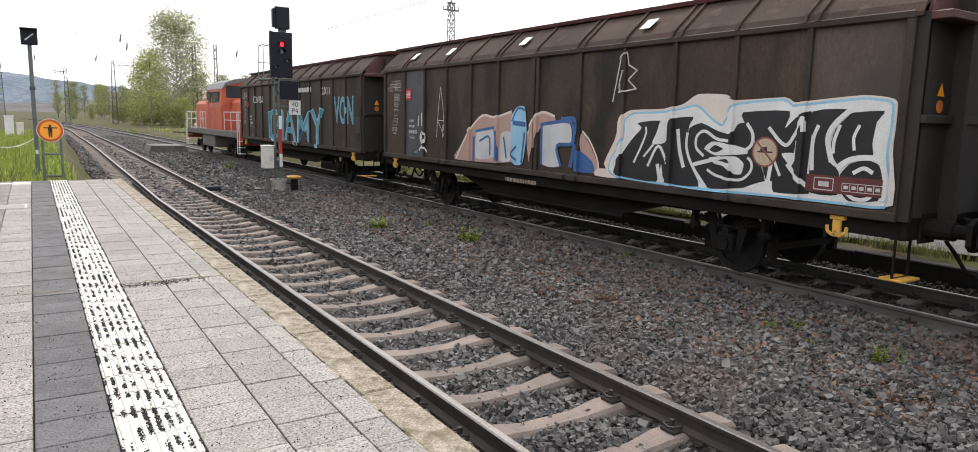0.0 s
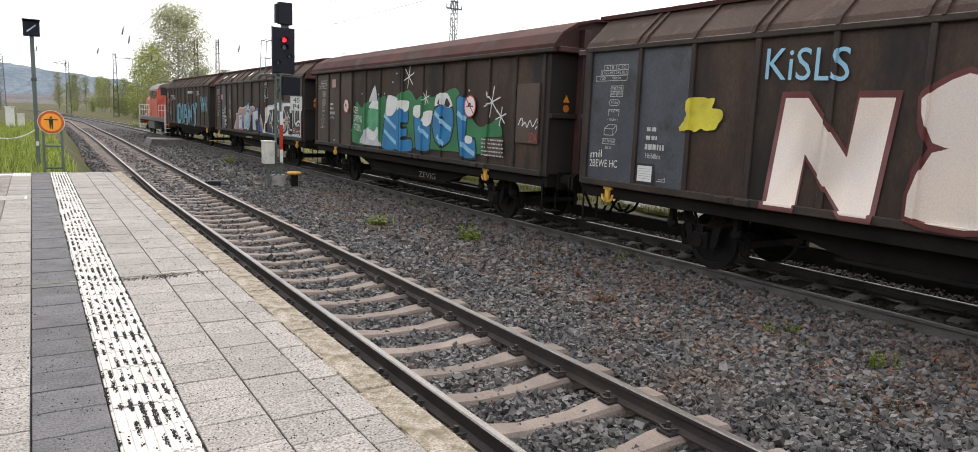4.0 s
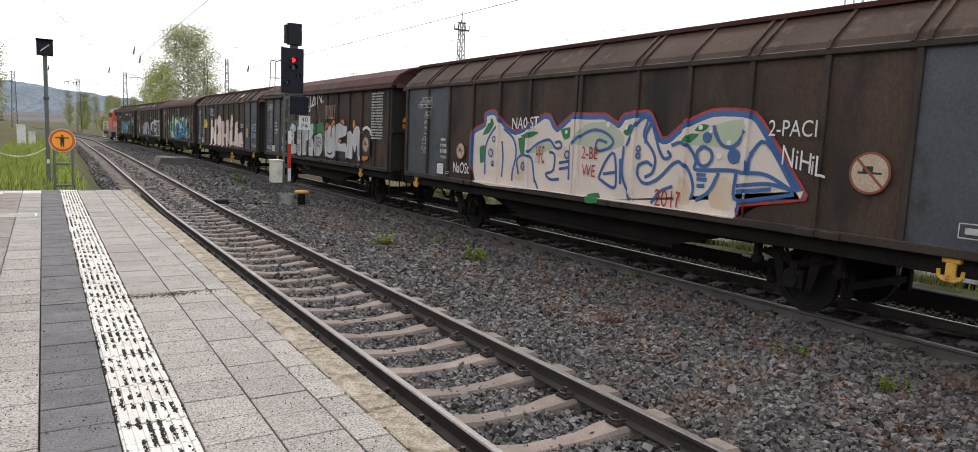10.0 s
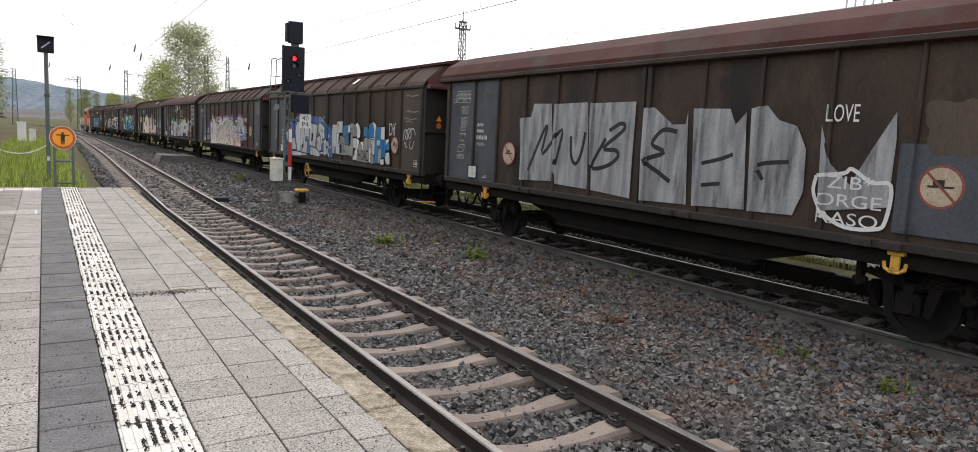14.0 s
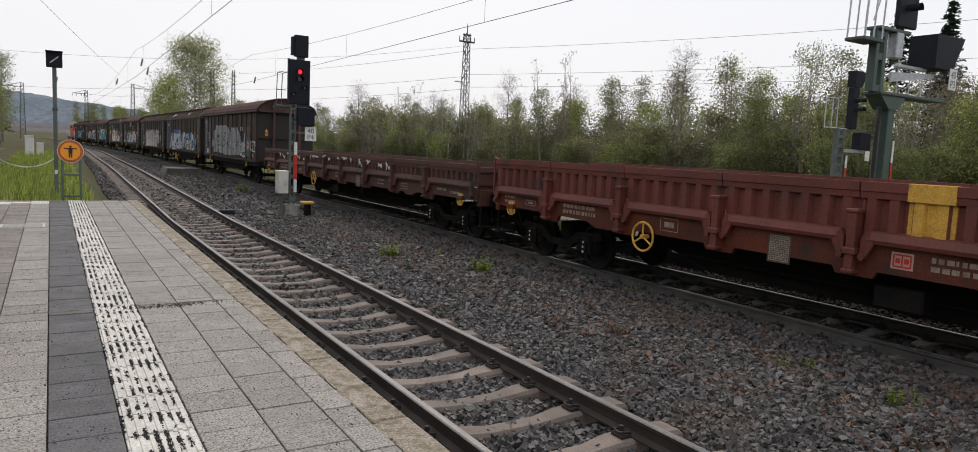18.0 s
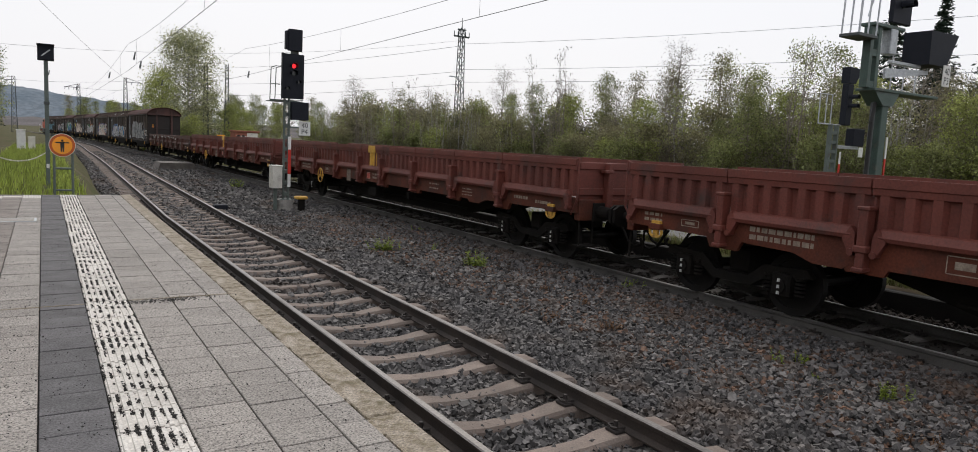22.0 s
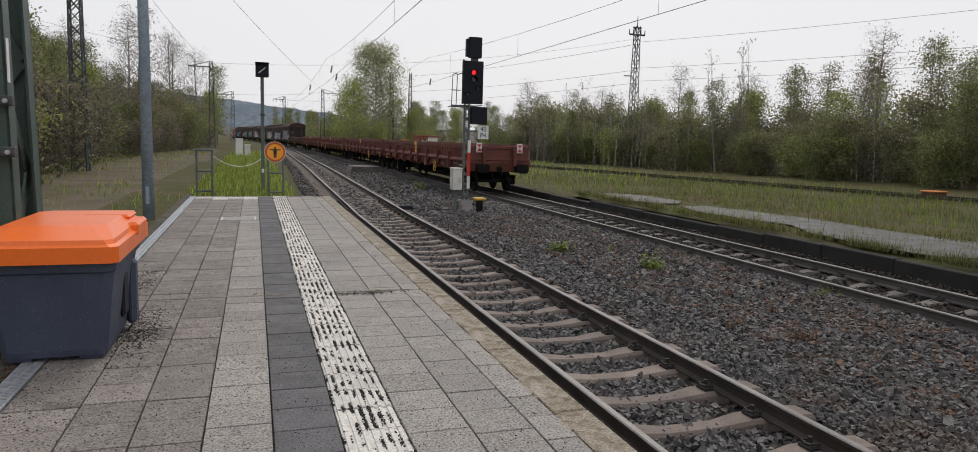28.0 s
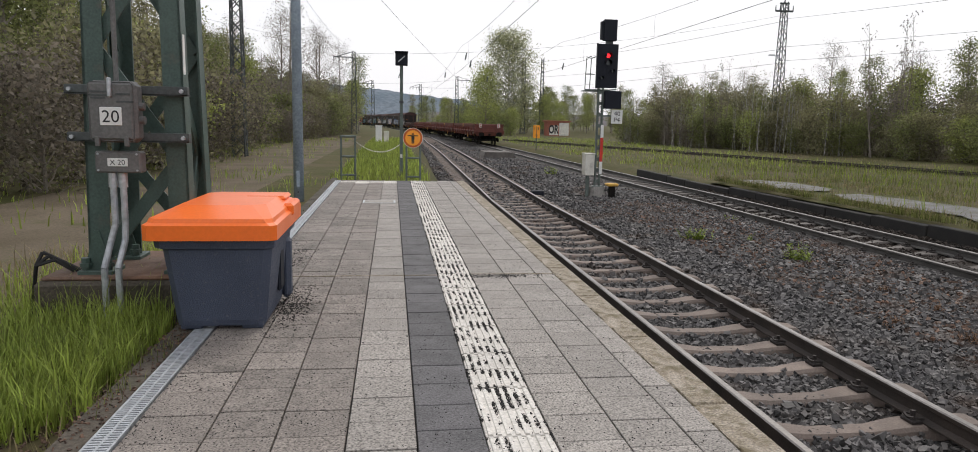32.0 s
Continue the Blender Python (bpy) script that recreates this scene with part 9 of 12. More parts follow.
def locomotive(middle):
    w = thing("shunting_locomotive", "red diesel shunting locomotive with a rounded cab and railings", "locomotive")
    H = 7.07 - 0.6
    red, dk = M["locored"], M["under"]
    part("frame", box(B(), -1.45, 1.45, -H, H, 1.10, 1.42, 0.02), M["boxgrey"], w, "grey running board frame")
    for y0, y1, hw, top, nm in ((0.6, H - 0.75, 0.95, 3.05, "long_hood"), (-H + 0.65, -3.2, 0.95, 3.05, "short_hood")):
        bm = B()
        prism(bm, [(-hw, 1.42), (-hw, top - 0.22), (-hw + 0.12, top - 0.05), (-0.35, top), (0.35, top), (hw - 0.12, top - 0.05), (hw, top - 0.22), (hw, 1.42)], "y", y0, y1)
        ob = part(nm, bm, red, w, "red engine hood")
        n = int((y1 - y0) / 0.9)
        for k in range(n):
            y = y0 + 0.1 + k * (y1 - y0) / n
            part("hood_door", box(B(), -hw - 0.015, -hw + 0.01, y, y + (y1 - y0) / n - 0.1, 1.55, top - 0.35, 0.008), red, ob)
    bm = B()
    for k in range(14):
        box(bm, -0.975, -0.955, 1.2 + k * 0.11, 1.26 + k * 0.11, 2.0, 2.75)
    part("louvres", bm, M["endred"], w)
    bm = B()
    prism(bm, [(-1.42, 1.42), (-1.45, 2.6), (-1.36, 3.55), (-1.15, 3.85), (-0.6, 4.05), (0, 4.10), (0.6, 4.05), (1.15, 3.85), (1.36, 3.55), (1.45, 2.6), (1.42, 1.42)], "y", -3.2, 0.6)
    cab = part("cab", bm, red, w, "red cab with a rounded roof")
    bm = B()
    prism(bm, [(-1.40, 3.55), (-1.19, 3.88), (-0.6, 4.09), (0, 4.14), (0.6, 4.09), (1.19, 3.88), (1.40, 3.55), (1.2, 3.7), (0, 4.0), (-1.2, 3.7)], "y", -3.35, 0.75)
    part("cab_roof", bm, M["boxgrey"], w)
    for y0, y1 in ((-2.7, -1.15), (-0.75, 0.15)):
        bm = box(B(), -1.44, -1.39, y0, y1, 2.85, 3.42, 0.06)
        part("cab_window", bm, M["glass"], cab, "dark side window")
    for y in (0.605, -3.205):
        for x in (-0.72, 0.72):
            part("cab_window", box(B(), x - 0.45, x + 0.45, y - 0.02, y + 0.02, 3.1, 3.7, 0.02), M["glass"], cab)
    part("cab_door", box(B(), -1.46, -1.42, -0.2, 0.45, 1.5, 3.0, 0.02), red, cab)
    for y0, y1 in ((0.9, 2.4), (3.6, H), (-H, -3.6)):
        bm = B()
        for z in (1.95, 2.35):
            pipe(bm, [(-1.40, y0, z), (-1.40, y1, z)], 0.02)
        k = y0
        while k <= y1 + 0.01:
            pipe(bm, [(-1.40, k, 1.42), (-1.40, k, 2.35)], 0.02)
            k += (y1 - y0) / 2
        part("handrail", bm, M["white"], w, "white tubular handrail")
    bm = B()
    for sgn in (1, -1):
        for z in (1.95, 2.35):
            pipe(bm, [(-1.40, sgn * H, z), (1.40, sgn * H, z)], 0.02)
    part("handrail", bm, M["white"], w, "white tubular end rail")
    part("fuel_tank", box(B(), -1.35, 1.35, -1.0, 2.2, 0.45, 1.10, 0.05), M["boxgrey"], w)
    for sgn in (-1, 1):
        bm = B()
        for z in (0.35, 0.65, 0.95):
            box(bm, -1.45, -1.15, sgn * H - 0.35, sgn * H + 0.0, z, z + 0.03)
        pipe(bm, [(-1.45, sgn * H - 0.38, 0.35), (-1.45, sgn * H - 0.38, 2.3)], 0.02)
        pipe(bm, [(-1.45, sgn * H + 0.02, 0.35), (-1.45, sgn * H + 0.02, 2.3)], 0.02)
        part("steps", bm, M["white"], w)
        part("buffer_beam", box(B(), -1.42, 1.42, min(sgn * H, sgn * (H + 0.08)), max(sgn * H, sgn * (H + 0.08)), 0.75, 1.42, 0.02), red, w)
        for x in (-0.875, 0.875):
            shared("buffer", "buffer", buffer_mesh, M["under"], w, pose(x, sgn * (H + 0.08), 1.06, 0, 0, 0 if sgn < 0 else 180))
            part("headlight", disc(B(), (x, sgn * (H + 0.09), 1.55), 0.11, "y", 0.08, 14), M["white"], w)
        coupling(w, sgn * (H + 0.08), 0 if sgn < 0 else 180)
    for y in (-3.9, 3.9):
        bogie(w, y)
    rod_b = B()
    rod(rod_b, (0.3, 3.0, 3.0), (0.3, 3.0, 3.45), 0.12, seg=10)
    part("exhaust", rod_b, dk, w)
    VEHICLES.append((w, middle, 7.0))
    return w


# front end of each van on its own scale of u, and body length
FRONTS = (-0.32, -0.34, -0.57, -0.32, -0.68, -0.79, -0.66, -0.60)
BODIES = (14.42, 14.42, 13.35, 14.42, 13.25, 14.82, 14.74, 13.25)


def build_train():
    locomotive(-6.6)
    ends = [0.0]
    kinds = "AABABAAB"
    for k in kinds:
        ends.append(ends[-1] + (16.14 if k == "A" else 14.56))
    ends[3:] = [e - 0.18 for e in ends[3:]]
    spec = [
        ("brown sliding-wall goods van with teal and white graffiti", ["brown"] * 13),
        ("brown sliding-wall goods van with black and white graffiti", ["brown", "slate", "brown", "brown", "brown", "brown", "brown", "brown", "brown", "brown", "brown", "brown", "tan"]),
        ("brown sliding-wall goods van with blue letters under white caps", ["tan", "tan", "tan", "brown", "brown", "brown", "brown", "brown", "brown", "brown", "brown", "brown", "brown"]),
        ("brown sliding-wall goods van with cream bubble letters", ["slate", "slate", "brown", "brown", "brown", "brown", "brown", "brown", "brown", "brown", "brown", "slate", "slate"]),
        ("brown sliding-wall goods van with silver and orange graffiti", ["slate", "slate", "brown"] + ["brown"] * 10),
        ("brown sliding-wall goods van with pastel outlined graffiti", ["slate", "slate"] + ["brown"] * 10 + ["slate"]),
        ("brown sliding-wall goods van with silver and blue graffiti", ["slate", "slate", "brown"] + ["brown"] * 9 + ["tan"]),
        ("brown sliding-wall goods van with silver painted panels", ["slate", "slate"] + ["brown"] * 11),
    ]
    S = []
    for i, (label, bays) in enumerate(spec):
        lead = ((14.72 if kinds[i] == "A" else 13.14) - (0.18 if i == 2 else 0)) / 2
        start, L = FRONTS[i], BODIES[i]
        mid = (ends[i] + ends[i + 1]) / 2 - lead + start + L / 2
        w, s = covered_wagon(kinds[i], mid, label, bays[:6] + bays[7:], L, start, i in (0, 1, 6))
        S.append(s)
        if i in (3, 6):
            handwheel(w, s.half - (9.58, 4.97)[i == 6], 0.74)
        if kinds[i] == "A" and i in (1, 3, 6):
            for u, q in (((1.2, 0), (3.1, 1), (6.2, 2), (9.7, 1)) if i == 1 else (((10.6, 1),) if i == 3 else ((2.3, 0), (2.9, 1), (8.9, 2)))):
                bm = B()
                y = s.half - u
                pts = [(-1.155 - 0.13, 3.5 + 0.16 + 0.12), (-0.98 - 0.10, 3.5 + 0.16 + 0.29)]
                bm.faces.new([bm.verts.new(p) for p in ((pts[0][0], y + 0.12, pts[0][1]), (pts[0][0], y - 0.12, pts[0][1]), (pts[1][0], y - 0.12, pts[1][1]), (pts[1][0], y + 0.12, pts[1][1]))])
                part("pasted_note", bm, M["p_white"], w, "torn white note pasted on the upper wall")
    a, b, c, d, e, f, g, h = S
    P = M
    # van 1
    markings(a, 1, card=False)
    a.text("VON", 12.6, 2.45, 1.66, 0.90, P["p_light"], 0.022, label="teal and white graffiti letters")
    a.text("VON", 12.6, 2.45, 1.6, 0.85, P["p_teal"])
    a.text("DIAMY", 7.6, 1.85, 6.5, 1.27, P["p_light"], 0.018, wave=0.15, label="teal graffiti letters with pale outlines")
    a.text("DIAMY", 7.6, 1.85, 6.4, 1.2, P["p_teal"], wave=0.15)
    a.text("2011", 11.0, 3.1, 0.75, 0.25, P["p_white"])
    a.text("VON VON", 2.6, 2.9, 1.5, 0.3, P["p_white"])
    a.lines(8.9, 3.1, 1.4, 1, 0.1, 0.16, P["p_white"], 3, "graffiti", "white scrawl")
    a.rect(13.9, 2.0, 0.6, 0.5, P["p_darkpatch"])
    a.rect(0.95, 2.7, 0.24, 0.22, P["red"], "logo_plate", "red owner's plate")
    # van 2
    markings(b, 2, card=False)
    b.rect(1.16, 2.86, 0.30, 0.30, P["red"], "logo_plate", "red owner's plate")
    b.table(1.16, 2.86, 0.2, 0.14, 2, 1, P["p_white"], 0.02)
    b.shape([(3.68, 1.29), (4.03, 1.68), (4.37, 2.03), (4.86, 2.31), (5.38, 2.28), (6.02, 2.4), (6.24, 2.16), (6.26, 1.38)], P["p_pink"], label="faded peach graffiti ground")
    b.shape([(4.67, 1.96), (5.31, 2.04), (5.4, 1.44), (4.63, 1.37)], P["p_silver"], label="silver block of a faded graffiti letter")
    b.shape([(5.66, 1.95), (6.03, 1.99), (6.04, 1.4), (5.63, 1.38)], P["p_silver"])
    b.shape([(6.02, 2.25), (6.23, 2.51), (6.51, 2.51), (6.6, 2.01), (6.48, 1.36), (6.08, 1.37)], P["p_light"], label="pale blue block of a faded graffiti letter")
    b.shape([(6.6, 1.94), (6.87, 2.29), (7.13, 2.39), (7.49, 2.33), (7.56, 2.18), (7.07, 2.11), (6.88, 1.78), (6.72, 1.37)], P["p_pink"])
    b.shape([(7.11, 2.17), (7.96, 2.22), (8.04, 1.86), (7.61, 1.78), (7.75, 1.39), (7.16, 1.39)], P["p_silver"])
    b.shape([(8.33, 2.04), (8.51, 1.9), (8.73, 1.62), (8.83, 1.35), (8.48, 1.34), (8.28, 1.82)], P["p_pink"])
    b.shape([(8.23, 1.72), (8.65, 1.54), (8.71, 1.33), (8.18, 1.33)], P["p_blue"])
    b.shape([(8.82, 1.42), (9.37, 1.42), (9.33, 1.28), (8.74, 1.29)], P["p_cream"])
    b.line([(4.54, 1.87), (4.55, 1.29)], 0.09, P["p_blue"])
    b.line([(5.5, 2.01), (5.52, 1.36)], 0.09, P["p_blue"])
    b.line([(4.62, 1.98), (5.42, 2.08)], 0.06, P["p_blue"])
    b.line([(6.06, 2.22), (6.27, 2.48), (6.55, 2.45)], 0.05, P["p_blue"])
    b.line([(6.1, 2.19), (6.56, 2.16)], 0.1, P["p_blue"])
    b.line([(6.25, 1.71), (6.04, 1.53), (6.26, 1.41)], 0.05, P["p_blue"])
    b.line([(6.53, 2), (6.44, 1.36)], 0.06, P["p_blue"])
    b.line([(7.07, 2.17), (7.99, 2.23), (8.07, 1.84), (7.61, 1.77), (7.75, 1.38)], 0.07, P["p_blue"])
    b.line([(7.11, 2.17), (7.13, 1.38)], 0.07, P["p_blue"])
    b.line([(7.71, 2.27), (8.17, 2.25), (8.13, 1.8), (8.03, 1.38)], 0.1, P["p_blue"])
    b.line([(4.79, 1.76), (5.19, 1.87), (5.24, 1.46)], 0.05, P["p_blue"])
    b.line([(5.77, 1.89), (5.89, 1.43)], 0.05, P["p_blue"])
    b.line([(3.77, 1.33), (4.08, 1.72), (4.41, 2.04), (4.9, 2.33), (5.42, 2.3), (6.05, 2.42)], 0.05, P["p_cream"])
    b.line([(6.64, 1.97), (6.9, 2.31), (7.16, 2.41), (7.52, 2.33)], 0.05, P["p_cream"])
    b.line([(8.36, 2.07), (8.57, 1.9), (8.79, 1.59), (8.85, 1.37)], 0.04, P["p_cream"])
    b.shape([(8.98, 1.51), (9.22, 1.93), (9.36, 2.33), (9.59, 2.45), (10.3, 2.47), (10.72, 2.54), (11.01, 2.69), (11.53, 2.67), (11.7, 2.59), (12.48, 2.62), (12.64, 2.55), (12.95, 2.58), (13.55, 2.63), (13.85, 2.6), (13.97, 2.53), (13.98, 2.06), (14.06, 1.34), (13.41, 1.31), (11.48, 1.29), (9.34, 1.33)], P["p_cream"], label="sprayed cream glow behind the letters")
    b.shape([(9.13, 1.41), (9.16, 1.6), (9.45, 1.97), (9.47, 2.27), (9.66, 2.38), (10.3, 2.4), (10.72, 2.46), (11, 2.5), (11.28, 2.31), (11.49, 2.21), (11.59, 2.36), (11.72, 2.52), (12.46, 2.57), (12.62, 2.49), (12.96, 2.52), (13.54, 2.57), (13.8, 2.55), (13.9, 2.51), (13.91, 2.24), (13.89, 1.95), (13.95, 1.55), (13.93, 1.32), (13.41, 1.31), (12.53, 1.31), (11.48, 1.29), (10.23, 1.3), (9.34, 1.33)], P["p_light"], 0.035)
    b.shape([(9.13, 1.41), (9.16, 1.6), (9.45, 1.97), (9.47, 2.27), (9.66, 2.38), (10.3, 2.4), (10.72, 2.46), (11, 2.5), (11.28, 2.31), (11.49, 2.21), (11.59, 2.36), (11.72, 2.52), (12.46, 2.57), (12.62, 2.49), (12.96, 2.52), (13.54, 2.57), (13.8, 2.55), (13.9, 2.51), (13.91, 2.24), (13.89, 1.95), (13.95, 1.55), (13.93, 1.32), (13.41, 1.31), (12.53, 1.31), (11.48, 1.29), (10.23, 1.3), (9.34, 1.33)], P["p_white"], label="white halo of the black letters")
    b.shape([(9.23, 1.37), (9.31, 1.58), (9.63, 1.95), (9.86, 2.16), (9.76, 2.24), (10.28, 2.28), (10.12, 1.95), (10.15, 1.9), (10.39, 1.94), (10.45, 2.19), (10.52, 2.32), (10.94, 2.35), (10.87, 2.21), (10.84, 1.88), (10.94, 1.62), (11.13, 1.3), (10.44, 1.31), (10.34, 1.6), (10.25, 1.3), (9.5, 1.32)], P["p_black"], label="black graffiti letter")
    b.shape([(10.87, 2.17), (11.11, 2.26), (11.41, 2.15), (11.66, 2.11), (11.76, 2.25), (11.89, 2.27), (12.01, 2.14), (12.13, 1.82), (12.28, 1.48), (11.98, 1.36), (11.37, 1.29), (11.15, 1.37), (10.98, 1.62), (10.86, 1.88)], P["p_black"], label="black graffiti letter")
    b.shape([(11.84, 2.42), (12.57, 2.44), (12.52, 2.21), (12.67, 2.35), (12.81, 2.42), (12.89, 2.43), (12.92, 2.22), (12.91, 1.9), (12.9, 1.53), (12.95, 1.37), (12.43, 1.34), (12.39, 1.49), (12.3, 1.48), (12.14, 1.86), (12, 2.16), (11.87, 2.28)], P["p_black"], label="black graffiti letter")
    b.shape([(12.9, 2.43), (13.38, 2.46), (13.24, 2.31), (13.14, 2.15), (13.14, 1.95), (13.22, 1.78), (13.32, 1.71), (13.38, 1.4), (12.96, 1.39), (12.93, 1.66), (12.94, 2.02)], P["p_black"], label="black graffiti letter")
    b.shape([(13.45, 2.42), (13.83, 2.44), (13.75, 2.31), (13.72, 2.05), (13.74, 1.9), (13.52, 1.87), (13.31, 1.77), (13.19, 1.98), (13.24, 2.22), (13.37, 2.36)], P["p_black"], label="black graffiti letter")
    b.shape([(13.35, 1.65), (13.48, 1.8), (13.69, 1.85), (13.85, 1.78), (13.89, 1.54), (13.85, 1.37), (13.49, 1.33), (13.36, 1.47)], P["p_black"], label="black graffiti letter")
    b.shape([(10.26, 2.26), (10.38, 2.28), (10.45, 1.98), (10.18, 1.93)], P["p_white"])
    b.shape([(11.88, 1.32), (12.12, 1.43), (12.31, 1.48), (12.3, 1.34)], P["p_white"])
    b.shape([(12.5, 1.87), (12.72, 1.88), (12.66, 1.71)], P["p_white"])
    b.shape([(11.29, 1.75), (11.53, 1.78), (11.77, 1.79), (11.91, 1.7), (11.88, 1.55), (11.75, 1.54), (11.62, 1.63), (11.39, 1.67)], P["p_white"])
    b.shape([(11.19, 1.88), (11.33, 1.99), (11.67, 1.96), (11.93, 1.91), (11.96, 1.84), (11.68, 1.81), (11.39, 1.79)], P["p_white"])
    b.shape([(11.29, 1.87), (11.39, 1.94), (11.54, 1.89), (11.4, 1.83)], P["p_black"])
    b.shape([(11.44, 1.72), (11.64, 1.75), (11.69, 1.69)], P["p_black"])
    b.line([(9.96, 2.18), (9.97, 2.07), (9.87, 1.85), (9.72, 1.58)], 0.04, P["p_white"])
    b.line([(10.15, 1.9), (9.94, 1.69)], 0.04, P["p_white"])
    b.line([(10.04, 1.54), (10.26, 1.88), (10.47, 1.6)], 0.05, P["p_white"])
    b.line([(10.65, 2.16), (10.71, 1.84), (10.81, 1.57)], 0.07, P["p_white"])
    b.line([(10.26, 1.59), (10.33, 1.31)], 0.07, P["p_white"])
    b.line([(11.19, 1.77), (11.04, 1.89), (11.04, 2.06), (11.19, 2.14), (11.42, 2.03), (11.66, 2.01)], 0.045, P["p_white"])
    b.line([(11, 1.63), (11.27, 1.7), (11.5, 1.76)], 0.06, P["p_white"])
    b.line([(11.27, 1.57), (11.47, 1.49), (11.85, 1.46), (12.03, 1.59), (12.04, 1.72), (11.97, 1.79)], 0.04, P["p_white"])
    b.line([(10.85, 2.11), (10.85, 1.87), (10.99, 1.6), (11.27, 1.3)], 0.05, P["p_white"])
    b.line([(11.92, 2.27), (12.03, 2.12), (12.02, 1.97), (11.93, 1.89)], 0.05, P["p_white"])
    b.line([(12.28, 2.22), (12.46, 2.04), (12.58, 1.99), (12.68, 2.13), (12.8, 2.36)], 0.05, P["p_white"])
    b.line([(12.8, 2.37), (12.81, 2.17)], 0.045, P["p_white"])
    b.line([(12.6, 1.74), (12.78, 1.56), (12.98, 1.43)], 0.06, P["p_white"])
    b.line([(12.38, 1.81), (12.51, 1.57)], 0.04, P["p_white"])
    b.line([(12.73, 2.05), (12.7, 1.78)], 0.04, P["p_white"])
    b.line([(12.36, 1.76), (12.33, 1.47)], 0.06, P["p_white"])
    b.line([(13.01, 2.26), (12.95, 2.06), (12.97, 1.68)], 0.05, P["p_white"])
    b.line([(13.4, 2.44), (13.23, 2.28), (13.15, 2.09), (13.23, 1.8)], 0.07, P["p_white"])
    b.line([(13.3, 2.27), (13.24, 2.07), (13.24, 1.91)], 0.045, P["p_white"])
    b.line([(13.55, 2.27), (13.49, 2.12), (13.51, 1.96)], 0.04, P["p_white"])
    b.line([(13.3, 1.73), (13.46, 1.84), (13.67, 1.88), (13.83, 1.85), (13.9, 1.73), (13.93, 1.54), (13.9, 1.37)], 0.07, P["p_white"])
    b.line([(13.52, 1.68), (13.65, 1.75), (13.77, 1.7)], 0.05, P["p_white"])
    b.line([(13.43, 1.46), (13.56, 1.37), (13.72, 1.38), (13.8, 1.47)], 0.05, P["p_white"])
    b.line([(13.34, 1.45), (13.47, 1.3)], 0.05, P["p_white"])
    no_hump_sign(b, 12.25, 1.88, 0.21, True)
    b.rect(13.4, 1.52, 1.0, 0.22, P["p_maroon"], "revision_plate", "dark maroon inspection panel")
    b.table(13.15, 1.52, 0.26, 0.15, 1, 1, P["stencil"], 0.012)
    b.table(13.65, 1.50, 0.5, 0.10, 5, 1, P["stencil"], 0.008)
    b.stroke([(-0.25, -0.4), (-0.1, 0.3), (0.05, 0.42), (0.1, 0.2), (0.3, 0.1), (0.1, -0.05), (0.3, -0.2), (-0.1, -0.25), (0.0, 0.1)], 0.025, 9.4, 3.0, P["stencil"])
    b.stroke([(-0.2, -0.7), (-0.1, 0.1), (-0.02, 0.5), (0.1, 0.1), (0.22, -0.7), (-0.15, -0.3), (0.15, -0.3)], 0.022, 3.0, 2.5, P["stencil"])
    b.ring(2.05, 1.75, 0.16, P["p_white"], label="small white painted disc")
    b.ring(2.05, 1.77, 0.10, P["p_black"], 0.075)
    b.line([(1.80, 2.05), (1.82, 2.30)], 0.05, P["p_white"])
    b.line([(2.0, 2.05), (1.98, 2.38)], 0.05, P["p_white"])
    b.line([(1.85, 1.42), (2.05, 1.52), (2.3, 1.40)], 0.05, P["p_white"])
    b.lines(6.4, 0.95, 1.1, 1, 0.1, 0.08, P["oldstencil"], 91, label="worn line of stencilled marks")
    # van 3
    markings(c, 3, card=False)
    c.shape([(2.83, 1.36), (3.11, 2.61), (3.55, 2.42), (4, 2.62), (4.62, 2.65), (5.19, 2.79), (5.53, 2.68), (6.77, 2.93), (7.22, 2.66), (7.46, 2.75), (8.29, 2.74), (9, 2.91), (9.3, 2.93), (9.55, 2.72), (10.2, 2.14), (10.46, 2.05), (10.87, 2.15), (11.15, 2.25), (11.3, 2.05), (11.31, 1.87), (10.58, 1.82), (10.58, 1.47), (10.18, 1.44), (8.06, 1.42), (5.3, 1.39)], P["p_green"], label="green painted hills behind the letters")
    c.shape([(3.41, 1.36), (3.87, 1.78), (4.12, 1.87), (4.74, 1.89), (4.95, 1.47), (5.08, 1.34)], P["p_silver"], label="grey painted cloak")
    c.shape([(4, 2.06), (4.08, 2.38), (4.46, 2.45), (4.84, 2.35), (4.84, 2.01), (4.51, 1.75), (4.12, 1.83)], P["p_mint"], label="pale green painted oval")
    c.shape([(4.08, 2.44), (4.5, 2.71), (4.82, 2.58), (4.79, 2.4), (4.46, 2.42)], P["p_white"], label="white painted brim")
    c.shape([(4.1, 2.62), (4.53, 3.09), (4.72, 2.65), (4.44, 2.65)], P["p_silver"], label="grey painted cone")
    c.shape([(3.96, 1.72), (4.12, 1.83), (4.51, 1.72), (4.85, 1.93), (4.88, 1.78), (4.53, 1.49), (4.08, 1.52)], P["p_white"], label="white painted tuft")
    c.shape([(5.1, 1.33), (5.42, 2.43), (6.26, 2.41), (6.2, 2.19), (6.1, 1.33)], P["p_black"], 0.055)
